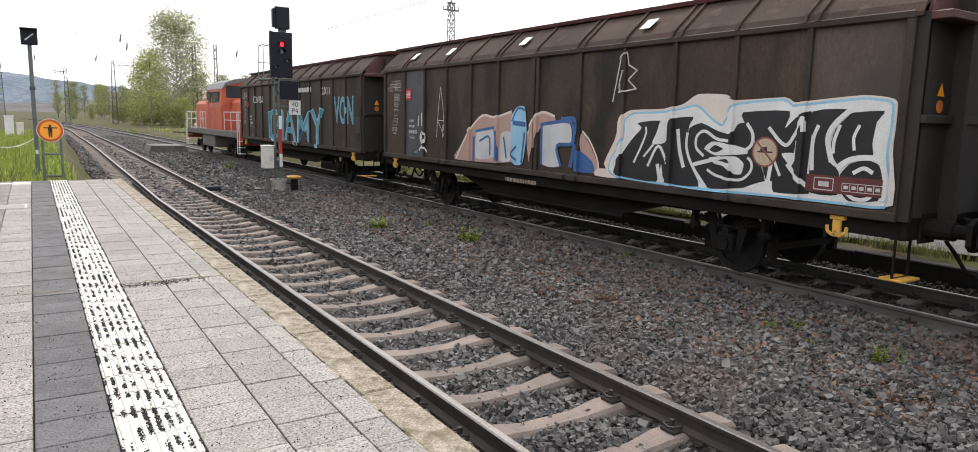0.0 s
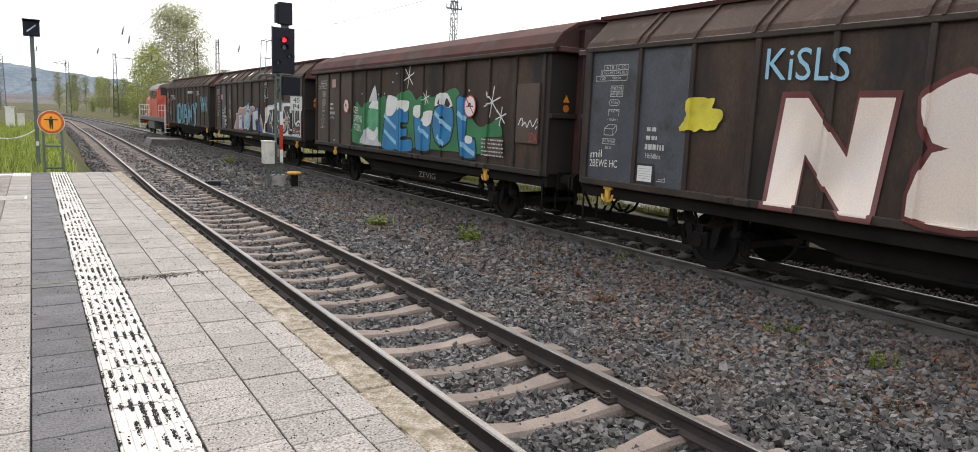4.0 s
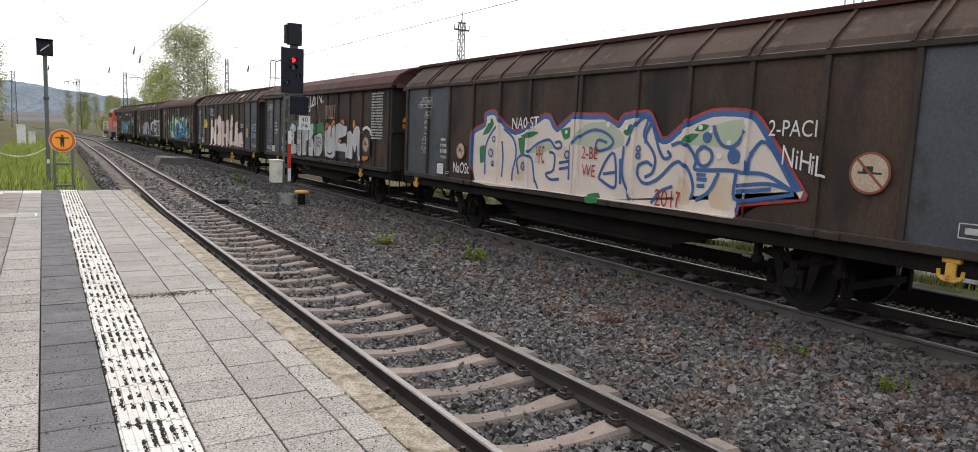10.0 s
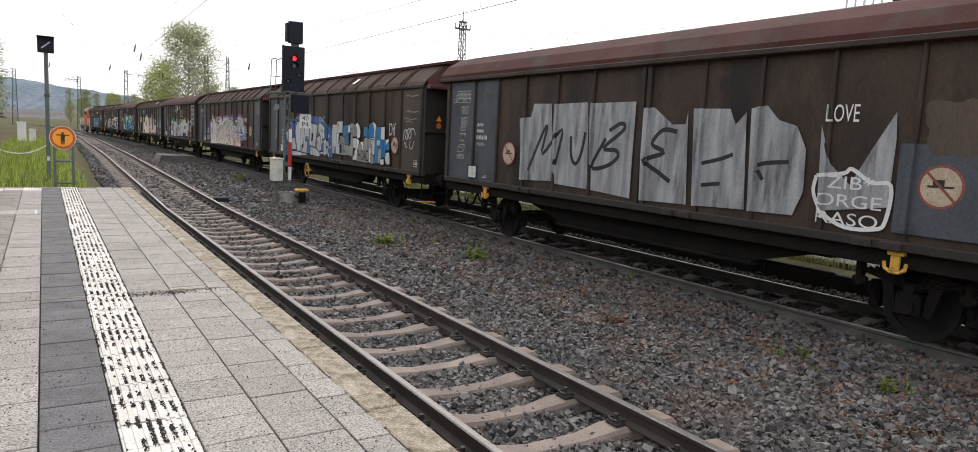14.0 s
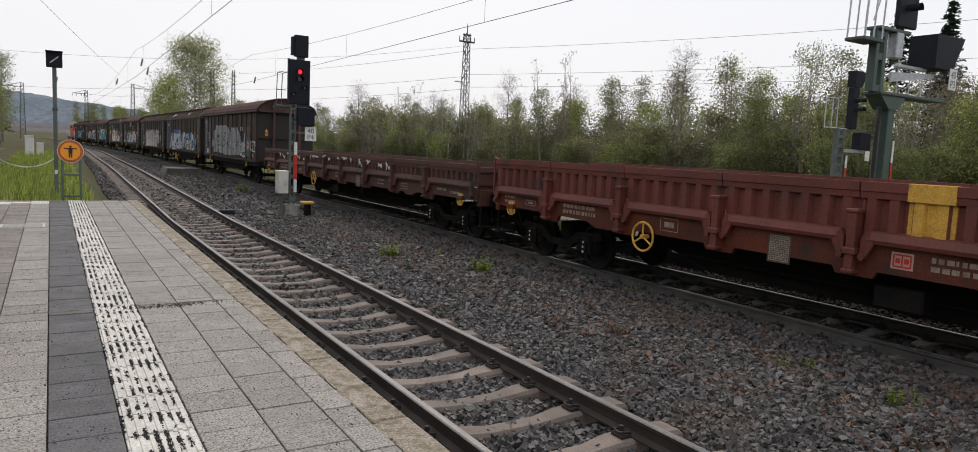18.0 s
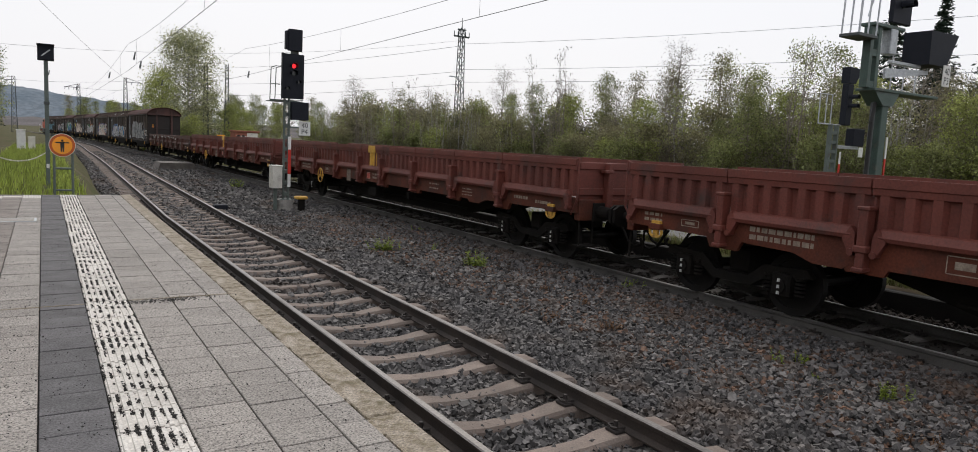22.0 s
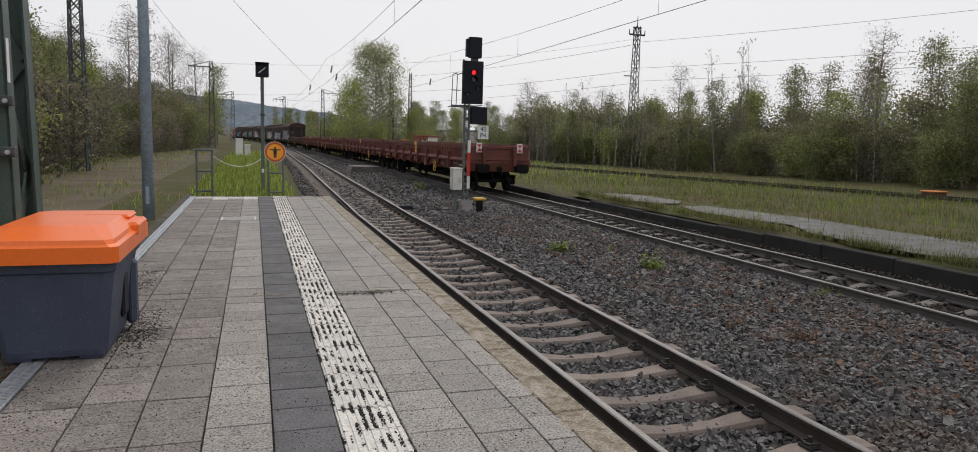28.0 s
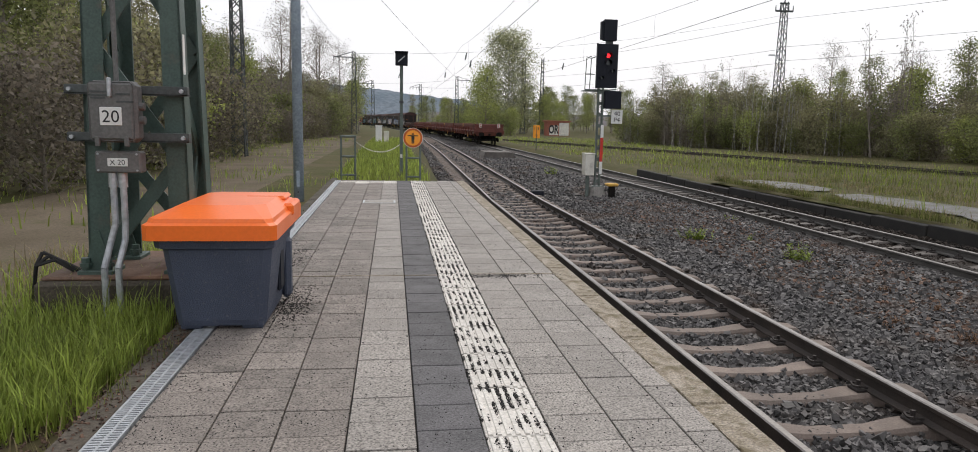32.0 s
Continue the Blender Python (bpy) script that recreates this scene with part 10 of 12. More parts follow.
    c.shape([(6.13, 1.32), (6.21, 2.4), (6.73, 2.37), (6.74, 2.07), (6.4, 2.06), (6.42, 1.89), (6.68, 1.9), (6.7, 1.7), (6.44, 1.69), (6.43, 1.58), (6.98, 1.62), (6.99, 1.33)], P["p_black"], 0.055)
    c.shape([(7.14, 2.22), (7.55, 2.22), (7.69, 2.04), (8.01, 2.02), (7.99, 1.39), (7.43, 1.37), (7.25, 1.44)], P["p_black"], 0.055)
    c.shape([(8.16, 2), (8.25, 2.42), (8.65, 2.53), (9.14, 2.45), (9.21, 2.1), (9.06, 1.7), (8.69, 1.54), (8.33, 1.65)], P["p_black"], 0.055)
    c.shape([(9.59, 1.39), (9.34, 2.68), (9.79, 2.69), (9.84, 2.48), (9.81, 2.28), (9.81, 1.77), (10.2, 1.76), (10.25, 1.36)], P["p_black"], 0.055)
    c.shape([(5.1, 1.33), (5.42, 2.43), (6.26, 2.41), (6.2, 2.19), (6.1, 1.33)], P["p_sky"], label="big blue painted letter")
    c.shape([(6.13, 1.32), (6.21, 2.4), (6.73, 2.37), (6.74, 2.07), (6.4, 2.06), (6.42, 1.89), (6.68, 1.9), (6.7, 1.7), (6.44, 1.69), (6.43, 1.58), (6.98, 1.62), (6.99, 1.33)], P["p_sky"], label="big blue painted letter")
    c.shape([(7.14, 2.22), (7.55, 2.22), (7.69, 2.04), (8.01, 2.02), (7.99, 1.39), (7.43, 1.37), (7.25, 1.44)], P["p_sky"], label="big blue painted letter")
    c.shape([(8.16, 2), (8.25, 2.42), (8.65, 2.53), (9.14, 2.45), (9.21, 2.1), (9.06, 1.7), (8.69, 1.54), (8.33, 1.65)], P["p_sky"], label="big blue painted letter")
    c.shape([(9.59, 1.39), (9.34, 2.68), (9.79, 2.69), (9.84, 2.48), (9.81, 2.28), (9.81, 1.77), (10.2, 1.76), (10.25, 1.36)], P["p_sky"], label="big blue painted letter")
    c.shape([(8.57, 2.22), (8.68, 2.26), (8.78, 2.11), (8.67, 2.01)], P["p_black"])
    c.line([(5.23, 2.24), (5.63, 2.05), (6.01, 1.89)], 0.11, P["p_light"])
    c.line([(5.25, 1.8), (5.67, 1.62), (6.04, 1.48)], 0.11, P["p_light"])
    c.line([(7.37, 1.95), (7.67, 1.85), (7.95, 1.72)], 0.11, P["p_light"])
    c.line([(8.26, 2.35), (8.7, 2.11), (9.11, 1.95)], 0.11, P["p_light"])
    c.line([(8.39, 1.77), (8.75, 1.58)], 0.11, P["p_light"])
    c.line([(9.39, 2.36), (9.6, 2.27), (9.82, 2.22)], 0.11, P["p_light"])
    c.line([(9.59, 1.68), (9.9, 1.53), (10.23, 1.43)], 0.11, P["p_light"])
    c.shape([(5.32, 2.28), (5.46, 2.79), (6.09, 2.71), (6.08, 2.47), (5.82, 2.26), (5.56, 2.21)], P["p_white"], label="white painted snow cap")
    c.shape([(6.17, 2.37), (6.19, 2.64), (6.81, 2.63), (6.77, 2.4), (6.55, 2.35), (6.35, 2.46)], P["p_white"], label="white painted snow cap")
    c.shape([(7.07, 2.28), (7.11, 2.5), (7.52, 2.52), (7.57, 2.29), (7.31, 2.19)], P["p_white"], label="white painted snow cap")
    c.shape([(7.63, 2.04), (7.66, 2.35), (8.15, 2.39), (8.07, 2.09), (7.85, 1.99)], P["p_white"], label="white painted snow cap")
    c.shape([(8.26, 2.51), (8.35, 2.79), (8.88, 2.82), (9.16, 2.53), (8.92, 2.47), (8.58, 2.56)], P["p_white"], label="white painted snow cap")
    c.shape([(9.77, 1.76), (9.84, 1.84), (10.11, 1.81), (10.08, 1.67), (9.84, 1.66)], P["p_white"], label="white painted snow cap")
    c.shape([(8.38, 2.56), (8.5, 2.71), (8.58, 2.56)], P["p_black"])
    c.shape([(8.75, 2.53), (8.86, 2.71), (9.04, 2.56), (8.95, 2.48)], P["p_black"])
    for t in (0.3, 1.35, 2.4):
        c.stroke([(-0.3 * math.cos(t), -0.3 * math.sin(t)), (0.3 * math.cos(t), 0.3 * math.sin(t))], 0.03, 6.79, 3.27, P["p_white"], label="white painted snowflake")
    for t in (0.3, 1.35, 2.4):
        c.stroke([(-0.18 * math.cos(t), -0.18 * math.sin(t)), (0.18 * math.cos(t), 0.18 * math.sin(t))], 0.03, 7.78, 2.71, P["p_white"], label="white painted snowflake")
    for t in (0.3, 1.35, 2.4):
        c.stroke([(-0.33 * math.cos(t), -0.33 * math.sin(t)), (0.33 * math.cos(t), 0.33 * math.sin(t))], 0.03, 10.9, 2.61, P["p_white"], label="white painted snowflake")
    for t in (0.3, 1.35, 2.4):
        c.stroke([(-0.2 * math.cos(t), -0.2 * math.sin(t)), (0.2 * math.cos(t), 0.2 * math.sin(t))], 0.03, 11.27, 2.3, P["p_white"], label="white painted snowflake")
    c.ring(3.61, 2.85, 0.025, P["p_white"])
    c.ring(5.8, 3.15, 0.025, P["p_white"])
    c.ring(6.04, 3.38, 0.025, P["p_white"])
    c.ring(5.25, 2.84, 0.025, P["p_white"])
    c.ring(9.92, 2.87, 0.025, P["p_white"])
    c.ring(4.85, 2.82, 0.025, P["p_white"])
    c.shape([(10.58, 1.82), (11.35, 1.85), (11.37, 1.46), (10.63, 1.46)], P["tan"], label="dusty brown notice panel", soft=False)
    c.lines(10.98, 1.77, 0.9, 5, 0.085, 0.03, P["stencil"], 31)
    c.text("KEEP", 3.14, 2.36, 0.35, 0.2, P["p_white"], tilt=-0.04, label="white hand-painted words")
    c.text("CHRISTMAS", 3.3, 2.1, 0.62, 0.2, P["p_white"], tilt=-0.04, label="white hand-painted words")
    c.text("STOLEN..", 3.29, 1.83, 0.58, 0.2, P["p_white"], tilt=-0.04, label="white hand-painted words")
    no_hump_sign(c, 2.32, 2.48, 0.22, False)
    no_hump_sign(c, 9.98, 2.51, 0.26, False)
    c.rect(1.24, 3.21, 0.34, 0.26, P["p_pink"], "logo_plate", "faded pale owner's plate")
    c.rect(12.28, 2.38, 0.84, 1.2, P["tan"], "paint_patch", "dusty brown worn patch")
    c.line([(11.95, 2.14), (12.05, 2.28), (12.12, 2.20), (12.08, 2.12), (12.20, 2.20), (12.26, 2.10), (12.36, 2.24), (12.46, 2.12), (12.60, 2.28), (12.68, 2.20), (12.55, 2.08)], 0.025, P["p_white"], label="short white tag")
    c.text("SOAR", 12.52, 1.90, 0.36, 0.20, P["p_redspray"], label="red tag")
    c.text("ZEVIG", 7.4, 0.70, 0.95, 0.15, P["oldstencil"])
    # van 4
    markings(d, 4)
    d.text("mil", 0.02, 1.70, 0.30, 0.13, P["p_white"], tilt=0.03, label="white tag")
    d.text("2BEWE HC", 0.22, 1.54, 0.72, 0.13, P["p_white"], tilt=0.02, label="white tag")
    d.text("N", 4.40, 1.95, 1.75, 1.6, P["p_maroon"], 0.09, 0.1)
    d.text("N", 4.40, 1.94, 1.6, 1.45, P["p_cream"], 0.07, 0.1, label="cream bubble letter outlined in maroon")
    d.shape([(5.51, 2.65), (5.95, 2.92), (6.45, 2.7), (6.43, 2.28), (6.12, 2.09), (5.66, 2.16)], P["p_maroon"], 0.07)
    d.shape([(5.67, 2.05), (6.38, 2.12), (6.4, 1.28), (5.48, 1.31)], P["p_maroon"], 0.07)
    d.shape([(6.79, 1.23), (6.77, 2.55), (7.24, 2.5), (7.19, 1.91), (7.68, 1.93), (7.68, 2.6), (8.32, 2.63), (8.28, 1.29), (7.63, 1.29), (7.54, 1.72), (7.2, 1.71), (7.23, 1.3)], P["p_maroon"], 0.07)
    d.shape([(8.64, 2.37), (8.93, 2.91), (9.21, 2.83), (9.28, 2.56), (9.07, 2.19), (8.74, 2.18)], P["p_maroon"], 0.07)
    d.shape([(8.57, 2.08), (9.15, 2.14), (9.02, 1.39), (8.55, 1.26), (8.45, 1.4)], P["p_maroon"], 0.07)
    d.shape([(9.78, 2.47), (10.33, 2.55), (10.57, 2.57), (10.27, 1.96), (10.59, 1.97), (11.24, 2.04), (11.34, 1.6), (11.67, 1.38), (10.85, 1.31), (9.46, 1.33), (9.29, 1.5), (9.6, 1.61)], P["p_maroon"], 0.07)
    d.shape([(5.51, 2.65), (5.95, 2.92), (6.45, 2.7), (6.43, 2.28), (6.12, 2.09), (5.66, 2.16)], P["p_cream"], label="cream bubble letter outlined in maroon")
    d.shape([(5.67, 2.05), (6.38, 2.12), (6.4, 1.28), (5.48, 1.31)], P["p_cream"], label="cream bubble letter outlined in maroon")
    d.shape([(6.79, 1.23), (6.77, 2.55), (7.24, 2.5), (7.19, 1.91), (7.68, 1.93), (7.68, 2.6), (8.32, 2.63), (8.28, 1.29), (7.63, 1.29), (7.54, 1.72), (7.2, 1.71), (7.23, 1.3)], P["p_cream"], label="cream bubble letter outlined in maroon")
    d.shape([(8.64, 2.37), (8.93, 2.91), (9.21, 2.83), (9.28, 2.56), (9.07, 2.19), (8.74, 2.18)], P["p_cream"], label="cream bubble letter outlined in maroon")
    d.shape([(8.57, 2.08), (9.15, 2.14), (9.02, 1.39), (8.55, 1.26), (8.45, 1.4)], P["p_cream"], label="cream bubble letter outlined in maroon")
    d.shape([(9.78, 2.47), (10.33, 2.55), (10.57, 2.57), (10.27, 1.96), (10.59, 1.97), (11.24, 2.04), (11.34, 1.6), (11.67, 1.38), (10.85, 1.31), (9.46, 1.33), (9.29, 1.5), (9.6, 1.61)], P["p_cream"], label="cream bubble letter outlined in maroon")
    d.ring(9.52, 1.61, 0.06, P["p_maroon"])
    d.ring(10.35, 1.53, 0.06, P["p_maroon"])
    d.ring(9.88, 1.33, 0.06, P["p_maroon"])
    d.ring(7.84, 2.23, 0.06, P["p_maroon"])
    d.ring(7.99, 1.47, 0.06, P["p_maroon"])
    d.lines(11.24, 1.38, 0.5, 1, 0.1, 0.09, P["p_maroon"], 7, "graffiti", "small dark red scrawl")
    no_hump_sign(d, 12.24, 2.03, 0.26, True)
    d.rect(12.2, 2.1, 0.9, 1.3, P["slate"], "paint_patch", "slate grey repainted patch", ) if False else None
    d.blob(2.35, 2.42, 0.65, 0.5, P["p_yellow"], 41, 0.3, label="yellow scribbled tag")
    d.text("KiSLS", 4.0, 3.1, 1.2, 0.42, P["p_light"], tilt=-0.05, label="light blue tag")
    d.text("NiREZ", 13.45, 2.28, 0.9, 0.34, P["p_light"], tilt=0.05, label="pale blue tag")
    d.text("JCM.", 13.45, 1.88, 0.9, 0.32, P["p_light"], 0.01, label="pale blue tag")
    d.text("2BEWE", 11.2, 2.36, 0.55, 0.2, P["p_white"], label="white tag")
    d.table(13.2, 1.46, 0.24, 0.15, 1, 1, P["stencil"], 0.012)
    d.table(13.7, 1.44, 0.5, 0.1, 5, 1, P["stencil"], 0.008)
    # van 5
    markings(e, 5)
    e.text("AWAKE", -0.05, 1.46, 0.62, 0.17, P["p_white"], label="white painted word")
    e.shape([(3.63, 2.61), (4.12, 2.62), (4.13, 2.43), (3.82, 2.39)], P["p_green"], label="green spray between the silver letters")
    e.shape([(4.28, 2.54), (4.72, 2.58), (4.7, 2.27), (4.57, 2.12), (4.42, 2.12)], P["p_green"], label="green spray between the silver letters")
    e.shape([(5.14, 2.58), (5.65, 2.63), (5.58, 2.48), (5.24, 2.45)], P["p_green"], label="green spray between the silver letters")
    e.shape([(6.13, 2.49), (6.9, 2.57), (7.06, 2.33), (7.05, 1.81), (7.02, 1.52), (6.89, 2.03), (6.59, 2.23), (6.15, 2.09)], P["p_green"], label="green spray between the silver letters")
    e.shape([(2.03, 1.3), (2.71, 1.34), (2.69, 1.27), (2.03, 1.23)], P["p_green"], label="green spray between the silver letters")
    e.shape([(7.06, 2.09), (7.21, 2.5), (7.43, 2.56), (7.51, 2.45), (7.27, 2.22), (7.13, 2.04)], P["p_orange"], label="orange spray round the silver letters")
    e.shape([(7.69, 2.12), (7.79, 2.51), (7.95, 2.65), (8.12, 2.62), (8.11, 2.45), (7.93, 2.36), (7.82, 2.05)], P["p_orange"], label="orange spray round the silver letters")
    e.shape([(8.65, 2.57), (8.78, 2.67), (8.95, 2.65), (9.05, 2.47), (8.9, 2.47)], P["p_orange"], label="orange spray round the silver letters")
    e.shape([(9.77, 2.53), (9.89, 2.67), (10.02, 2.45), (9.83, 2.38)], P["p_orange"], label="orange spray round the silver letters")
    e.shape([(10.61, 1.4), (10.5, 2.03), (10.56, 2.27), (10.68, 2.24), (10.79, 1.67), (11.09, 1.64), (11.07, 1.46)], P["p_orange"], label="orange spray round the silver letters")
    e.shape([(2.86, 1.39), (2.75, 1.9), (2.96, 2.3), (3.3, 2.51), (3.76, 2.46), (3.83, 2.24), (3.62, 2.12), (3.54, 1.78), (3.89, 1.66), (3.86, 1.36), (3.35, 1.31)], P["p_black"], 0.045)
    e.shape([(4.03, 1.34), (3.98, 2.35), (4.29, 2.38), (4.41, 2.26), (4.5, 1.34)], P["p_black"], 0.045)
    e.shape([(4.69, 1.36), (4.7, 2.27), (4.93, 2.37), (5.3, 2.28), (5.34, 1.92), (5.12, 1.87), (5.12, 1.37)], P["p_black"], 0.045)
    e.shape([(5.4, 1.36), (5.46, 2.42), (5.95, 2.52), (6.08, 2.37), (5.87, 2.14), (5.68, 1.97), (6.01, 1.93), (6.12, 1.68), (5.95, 1.36)], P["p_black"], 0.045)
    e.shape([(6.21, 1.37), (6.16, 2.03), (6.45, 2.16), (6.77, 2.18), (6.9, 2.01), (6.9, 1.62), (6.68, 1.39)], P["p_black"], 0.045)
    e.shape([(7.23, 1.42), (7.14, 1.98), (7.39, 2.28), (7.62, 2.48), (7.81, 2.41), (7.73, 2.12), (7.83, 2.04), (7.88, 2.35), (8.08, 2.49), (8.18, 2.31), (8.19, 2), (8.2, 1.47), (7.92, 1.34)], P["p_black"], 0.045)
    e.shape([(8.32, 1.59), (8.25, 2.21), (8.35, 2.47), (8.6, 2.56), (9, 2.46), (9.26, 2.44), (9.23, 2.17), (8.94, 2.1), (8.58, 2.05), (8.52, 1.94), (8.71, 1.86), (9.24, 1.87), (9.32, 1.43), (8.84, 1.37)], P["p_black"], 0.045)
    e.shape([(9.47, 1.43), (9.44, 2.18), (9.57, 2.32), (9.81, 2.2), (9.92, 2.38), (10.17, 2.47), (10.39, 2.34), (10.57, 1.41), (10.28, 1.39), (10.19, 1.89), (10, 1.61), (9.8, 1.86), (9.8, 1.43)], P["p_black"], 0.045)
    e.shape([(2.86, 1.39), (2.75, 1.9), (2.96, 2.3), (3.3, 2.51), (3.76, 2.46), (3.83, 2.24), (3.62, 2.12), (3.54, 1.78), (3.89, 1.66), (3.86, 1.36), (3.35, 1.31)], P["p_silver"], label="silver graffiti letter with a black outline")
    e.shape([(4.03, 1.34), (3.98, 2.35), (4.29, 2.38), (4.41, 2.26), (4.5, 1.34)], P["p_silver"], label="silver graffiti letter with a black outline")
    e.shape([(4.69, 1.36), (4.7, 2.27), (4.93, 2.37), (5.3, 2.28), (5.34, 1.92), (5.12, 1.87), (5.12, 1.37)], P["p_silver"], label="silver graffiti letter with a black outline")
    e.shape([(5.4, 1.36), (5.46, 2.42), (5.95, 2.52), (6.08, 2.37), (5.87, 2.14), (5.68, 1.97), (6.01, 1.93), (6.12, 1.68), (5.95, 1.36)], P["p_silver"], label="silver graffiti letter with a black outline")
    e.shape([(6.21, 1.37), (6.16, 2.03), (6.45, 2.16), (6.77, 2.18), (6.9, 2.01), (6.9, 1.62), (6.68, 1.39)], P["p_silver"], label="silver graffiti letter with a black outline")
    e.shape([(7.23, 1.42), (7.14, 1.98), (7.39, 2.28), (7.62, 2.48), (7.81, 2.41), (7.73, 2.12), (7.83, 2.04), (7.88, 2.35), (8.08, 2.49), (8.18, 2.31), (8.19, 2), (8.2, 1.47), (7.92, 1.34)], P["p_silver"], label="silver graffiti letter with a black outline")
    e.shape([(8.32, 1.59), (8.25, 2.21), (8.35, 2.47), (8.6, 2.56), (9, 2.46), (9.26, 2.44), (9.23, 2.17), (8.94, 2.1), (8.58, 2.05), (8.52, 1.94), (8.71, 1.86), (9.24, 1.87), (9.32, 1.43), (8.84, 1.37)], P["p_silver"], label="silver graffiti letter with a black outline")
    e.shape([(9.47, 1.43), (9.44, 2.18), (9.57, 2.32), (9.81, 2.2), (9.92, 2.38), (10.17, 2.47), (10.39, 2.34), (10.57, 1.41), (10.28, 1.39), (10.19, 1.89), (10, 1.61), (9.8, 1.86), (9.8, 1.43)], P["p_silver"], label="silver graffiti letter with a black outline")
    e.shape([(8.22, 1.61), (9.19, 1.61), (9.19, 1.37), (8.24, 1.37)], P["p_black"], soft=False)
    e.line([(7.45, 1.53), (7.67, 1.47), (7.96, 1.55)], 0.06, P["p_black"])
    e.line([(8.57, 1.97), (8.77, 1.95)], 0.09, P["p_orange"])
    e.line([(10.63, 2.34), (10.89, 2.43), (11.19, 2.36), (11.31, 2.21)], 0.09, P["p_white"])
    e.text("KISS", 3.22, 2.15, 0.5, 0.3, P["p_black"], label="small black words over the silver")
    e.text("BEFORE", 3.1, 1.74, 0.75, 0.22, P["p_black"], label="small black words over the silver")
    e.text("BYE", 4.17, 2.11, 0.3, 0.35, P["p_black"], label="small black words over the silver")
    e.text("ME", 4.19, 1.6, 0.3, 0.28, P["p_black"], label="small black words over the silver")
    e.text("A", 5.01, 1.56, 0.16, 0.25, P["p_black"], label="small black words over the silver")
    e.text("BAD", 5.57, 1.8, 0.3, 0.28, P["p_black"], label="small black words over the silver")
    e.text("IDEA", 6.54, 1.87, 0.62, 0.35, P["p_black"], label="small black words over the silver")
    e.line([(1.91, 2.31), (1.89, 3.13), (2, 3.39), (2.19, 3.12), (2.33, 2.32)], 0.022, P["p_pink"], label="thin scratched outline figure")
    e.line([(2.89, 2.33), (2.86, 3.1), (2.96, 3.34), (3.13, 3.1), (3.26, 2.34)], 0.022, P["p_pink"], label="thin scratched outline figure")
    e.line([(3.99, 2.35), (3.97, 3.07), (4.05, 3.3), (4.2, 3.07), (4.32, 2.36)], 0.022, P["p_pink"], label="thin scratched outline figure")
    e.line([(5.15, 2.38), (5.12, 3.04), (5.19, 3.25), (5.31, 3.03), (5.42, 2.38)], 0.022, P["p_pink"], label="thin scratched outline figure")
    e.line([(6.36, 2.58), (6.34, 3.01), (6.4, 3.19), (6.51, 3), (6.59, 2.59)], 0.022, P["p_pink"], label="thin scratched outline figure")
    e.text("ZJZiN.", 5.98, 3.32, 2.03, 0.62, P["p_white"], tilt=0.2, label="white tag")
    e.text("ROILLY", 7.76, 2.93, 0.85, 0.5, P["p_pink"], label="thin pale tag")
    e.rect(2.20, 1.84, 0.96, 1.10, P["p_darkpatch"], label="black repainted square")
    e.line([(1.86, 1.50), (2.02, 1.56), (1.92, 1.42), (2.10, 1.42), (2.20, 1.56), (2.14, 1.44), (2.30, 1.54), (2.36, 1.42), (2.52, 1.56), (2.44, 1.42)], 0.028, P["p_white"], label="white tag")
    no_hump_sign(e, 2.13, 1.85, 0.2, True)
    e.rect(10.91, 1.90, 0.72, 0.72, P["p_darkpatch"], label="black repainted square")
    no_hump_sign(e, 10.91, 1.9, 0.25, True)
    e.lines(11.75, 3.42, 0.85, 17, 0.083, 0.042, P["stencil"], 53, label="long block of white stencilled lines")
    e.text("YASEZ", 4.2, 0.85, 0.9, 0.14, P["oldstencil"])
    # van 6
    markings(f, 6)
    rim = [(2.96, 1.16), (2.8, 2.31), (2.95, 2.46), (3.31, 2.57), (3.33, 2.8), (3.72, 2.85), (4.17, 2.57), (4.58, 2.42), (5.14, 2.58), (5.57, 2.76), (5.79, 2.73), (6.02, 2.5), (6.46, 2.75), (6.94, 2.75), (7.39, 2.75), (7.61, 2.65), (7.77, 2.6), (7.9, 2.74), (8.4, 2.79), (8.54, 2.74), (8.79, 2.37), (8.97, 2.38), (9.29, 2.61), (9.82, 2.79), (10.41, 2.78), (10.66, 2.66), (11.41, 1.72), (11.39, 1.63), (10.46, 1.46), (10.44, 1.16), (9.52, 1.16), (8.07, 1.16), (6.7, 1.16), (5.43, 1.16)]
    upper = [(u, max(z, 1.34)) for u, z in rim]
    f.shape(upper, P["p_redspray"], 0.045, label="red outline of a pastel graffiti piece")
    f.shape(upper, P["p_blue"], 0.005, label="blue outline of a pastel graffiti piece")
    f.shape(rim, P["p_cream"], -0.085, label="cream ground of a pastel graffiti piece")
    f.shape([(9.15, 1.40), (9.30, 1.78), (9.48, 1.60), (9.46, 1.34)], P["p_peach"], label="peach tint in a graffiti letter")
    f.shape([(9.9, 1.36), (9.86, 1.62), (10.1, 1.84), (10.3, 1.70), (10.26, 1.34)], P["p_peach"], label="peach tint in a graffiti letter")
    f.shape([(4.62, 1.42), (4.66, 1.80), (4.88, 1.9), (5.06, 1.62), (4.9, 1.40)], P["p_peach"], label="peach tint in a graffiti letter")
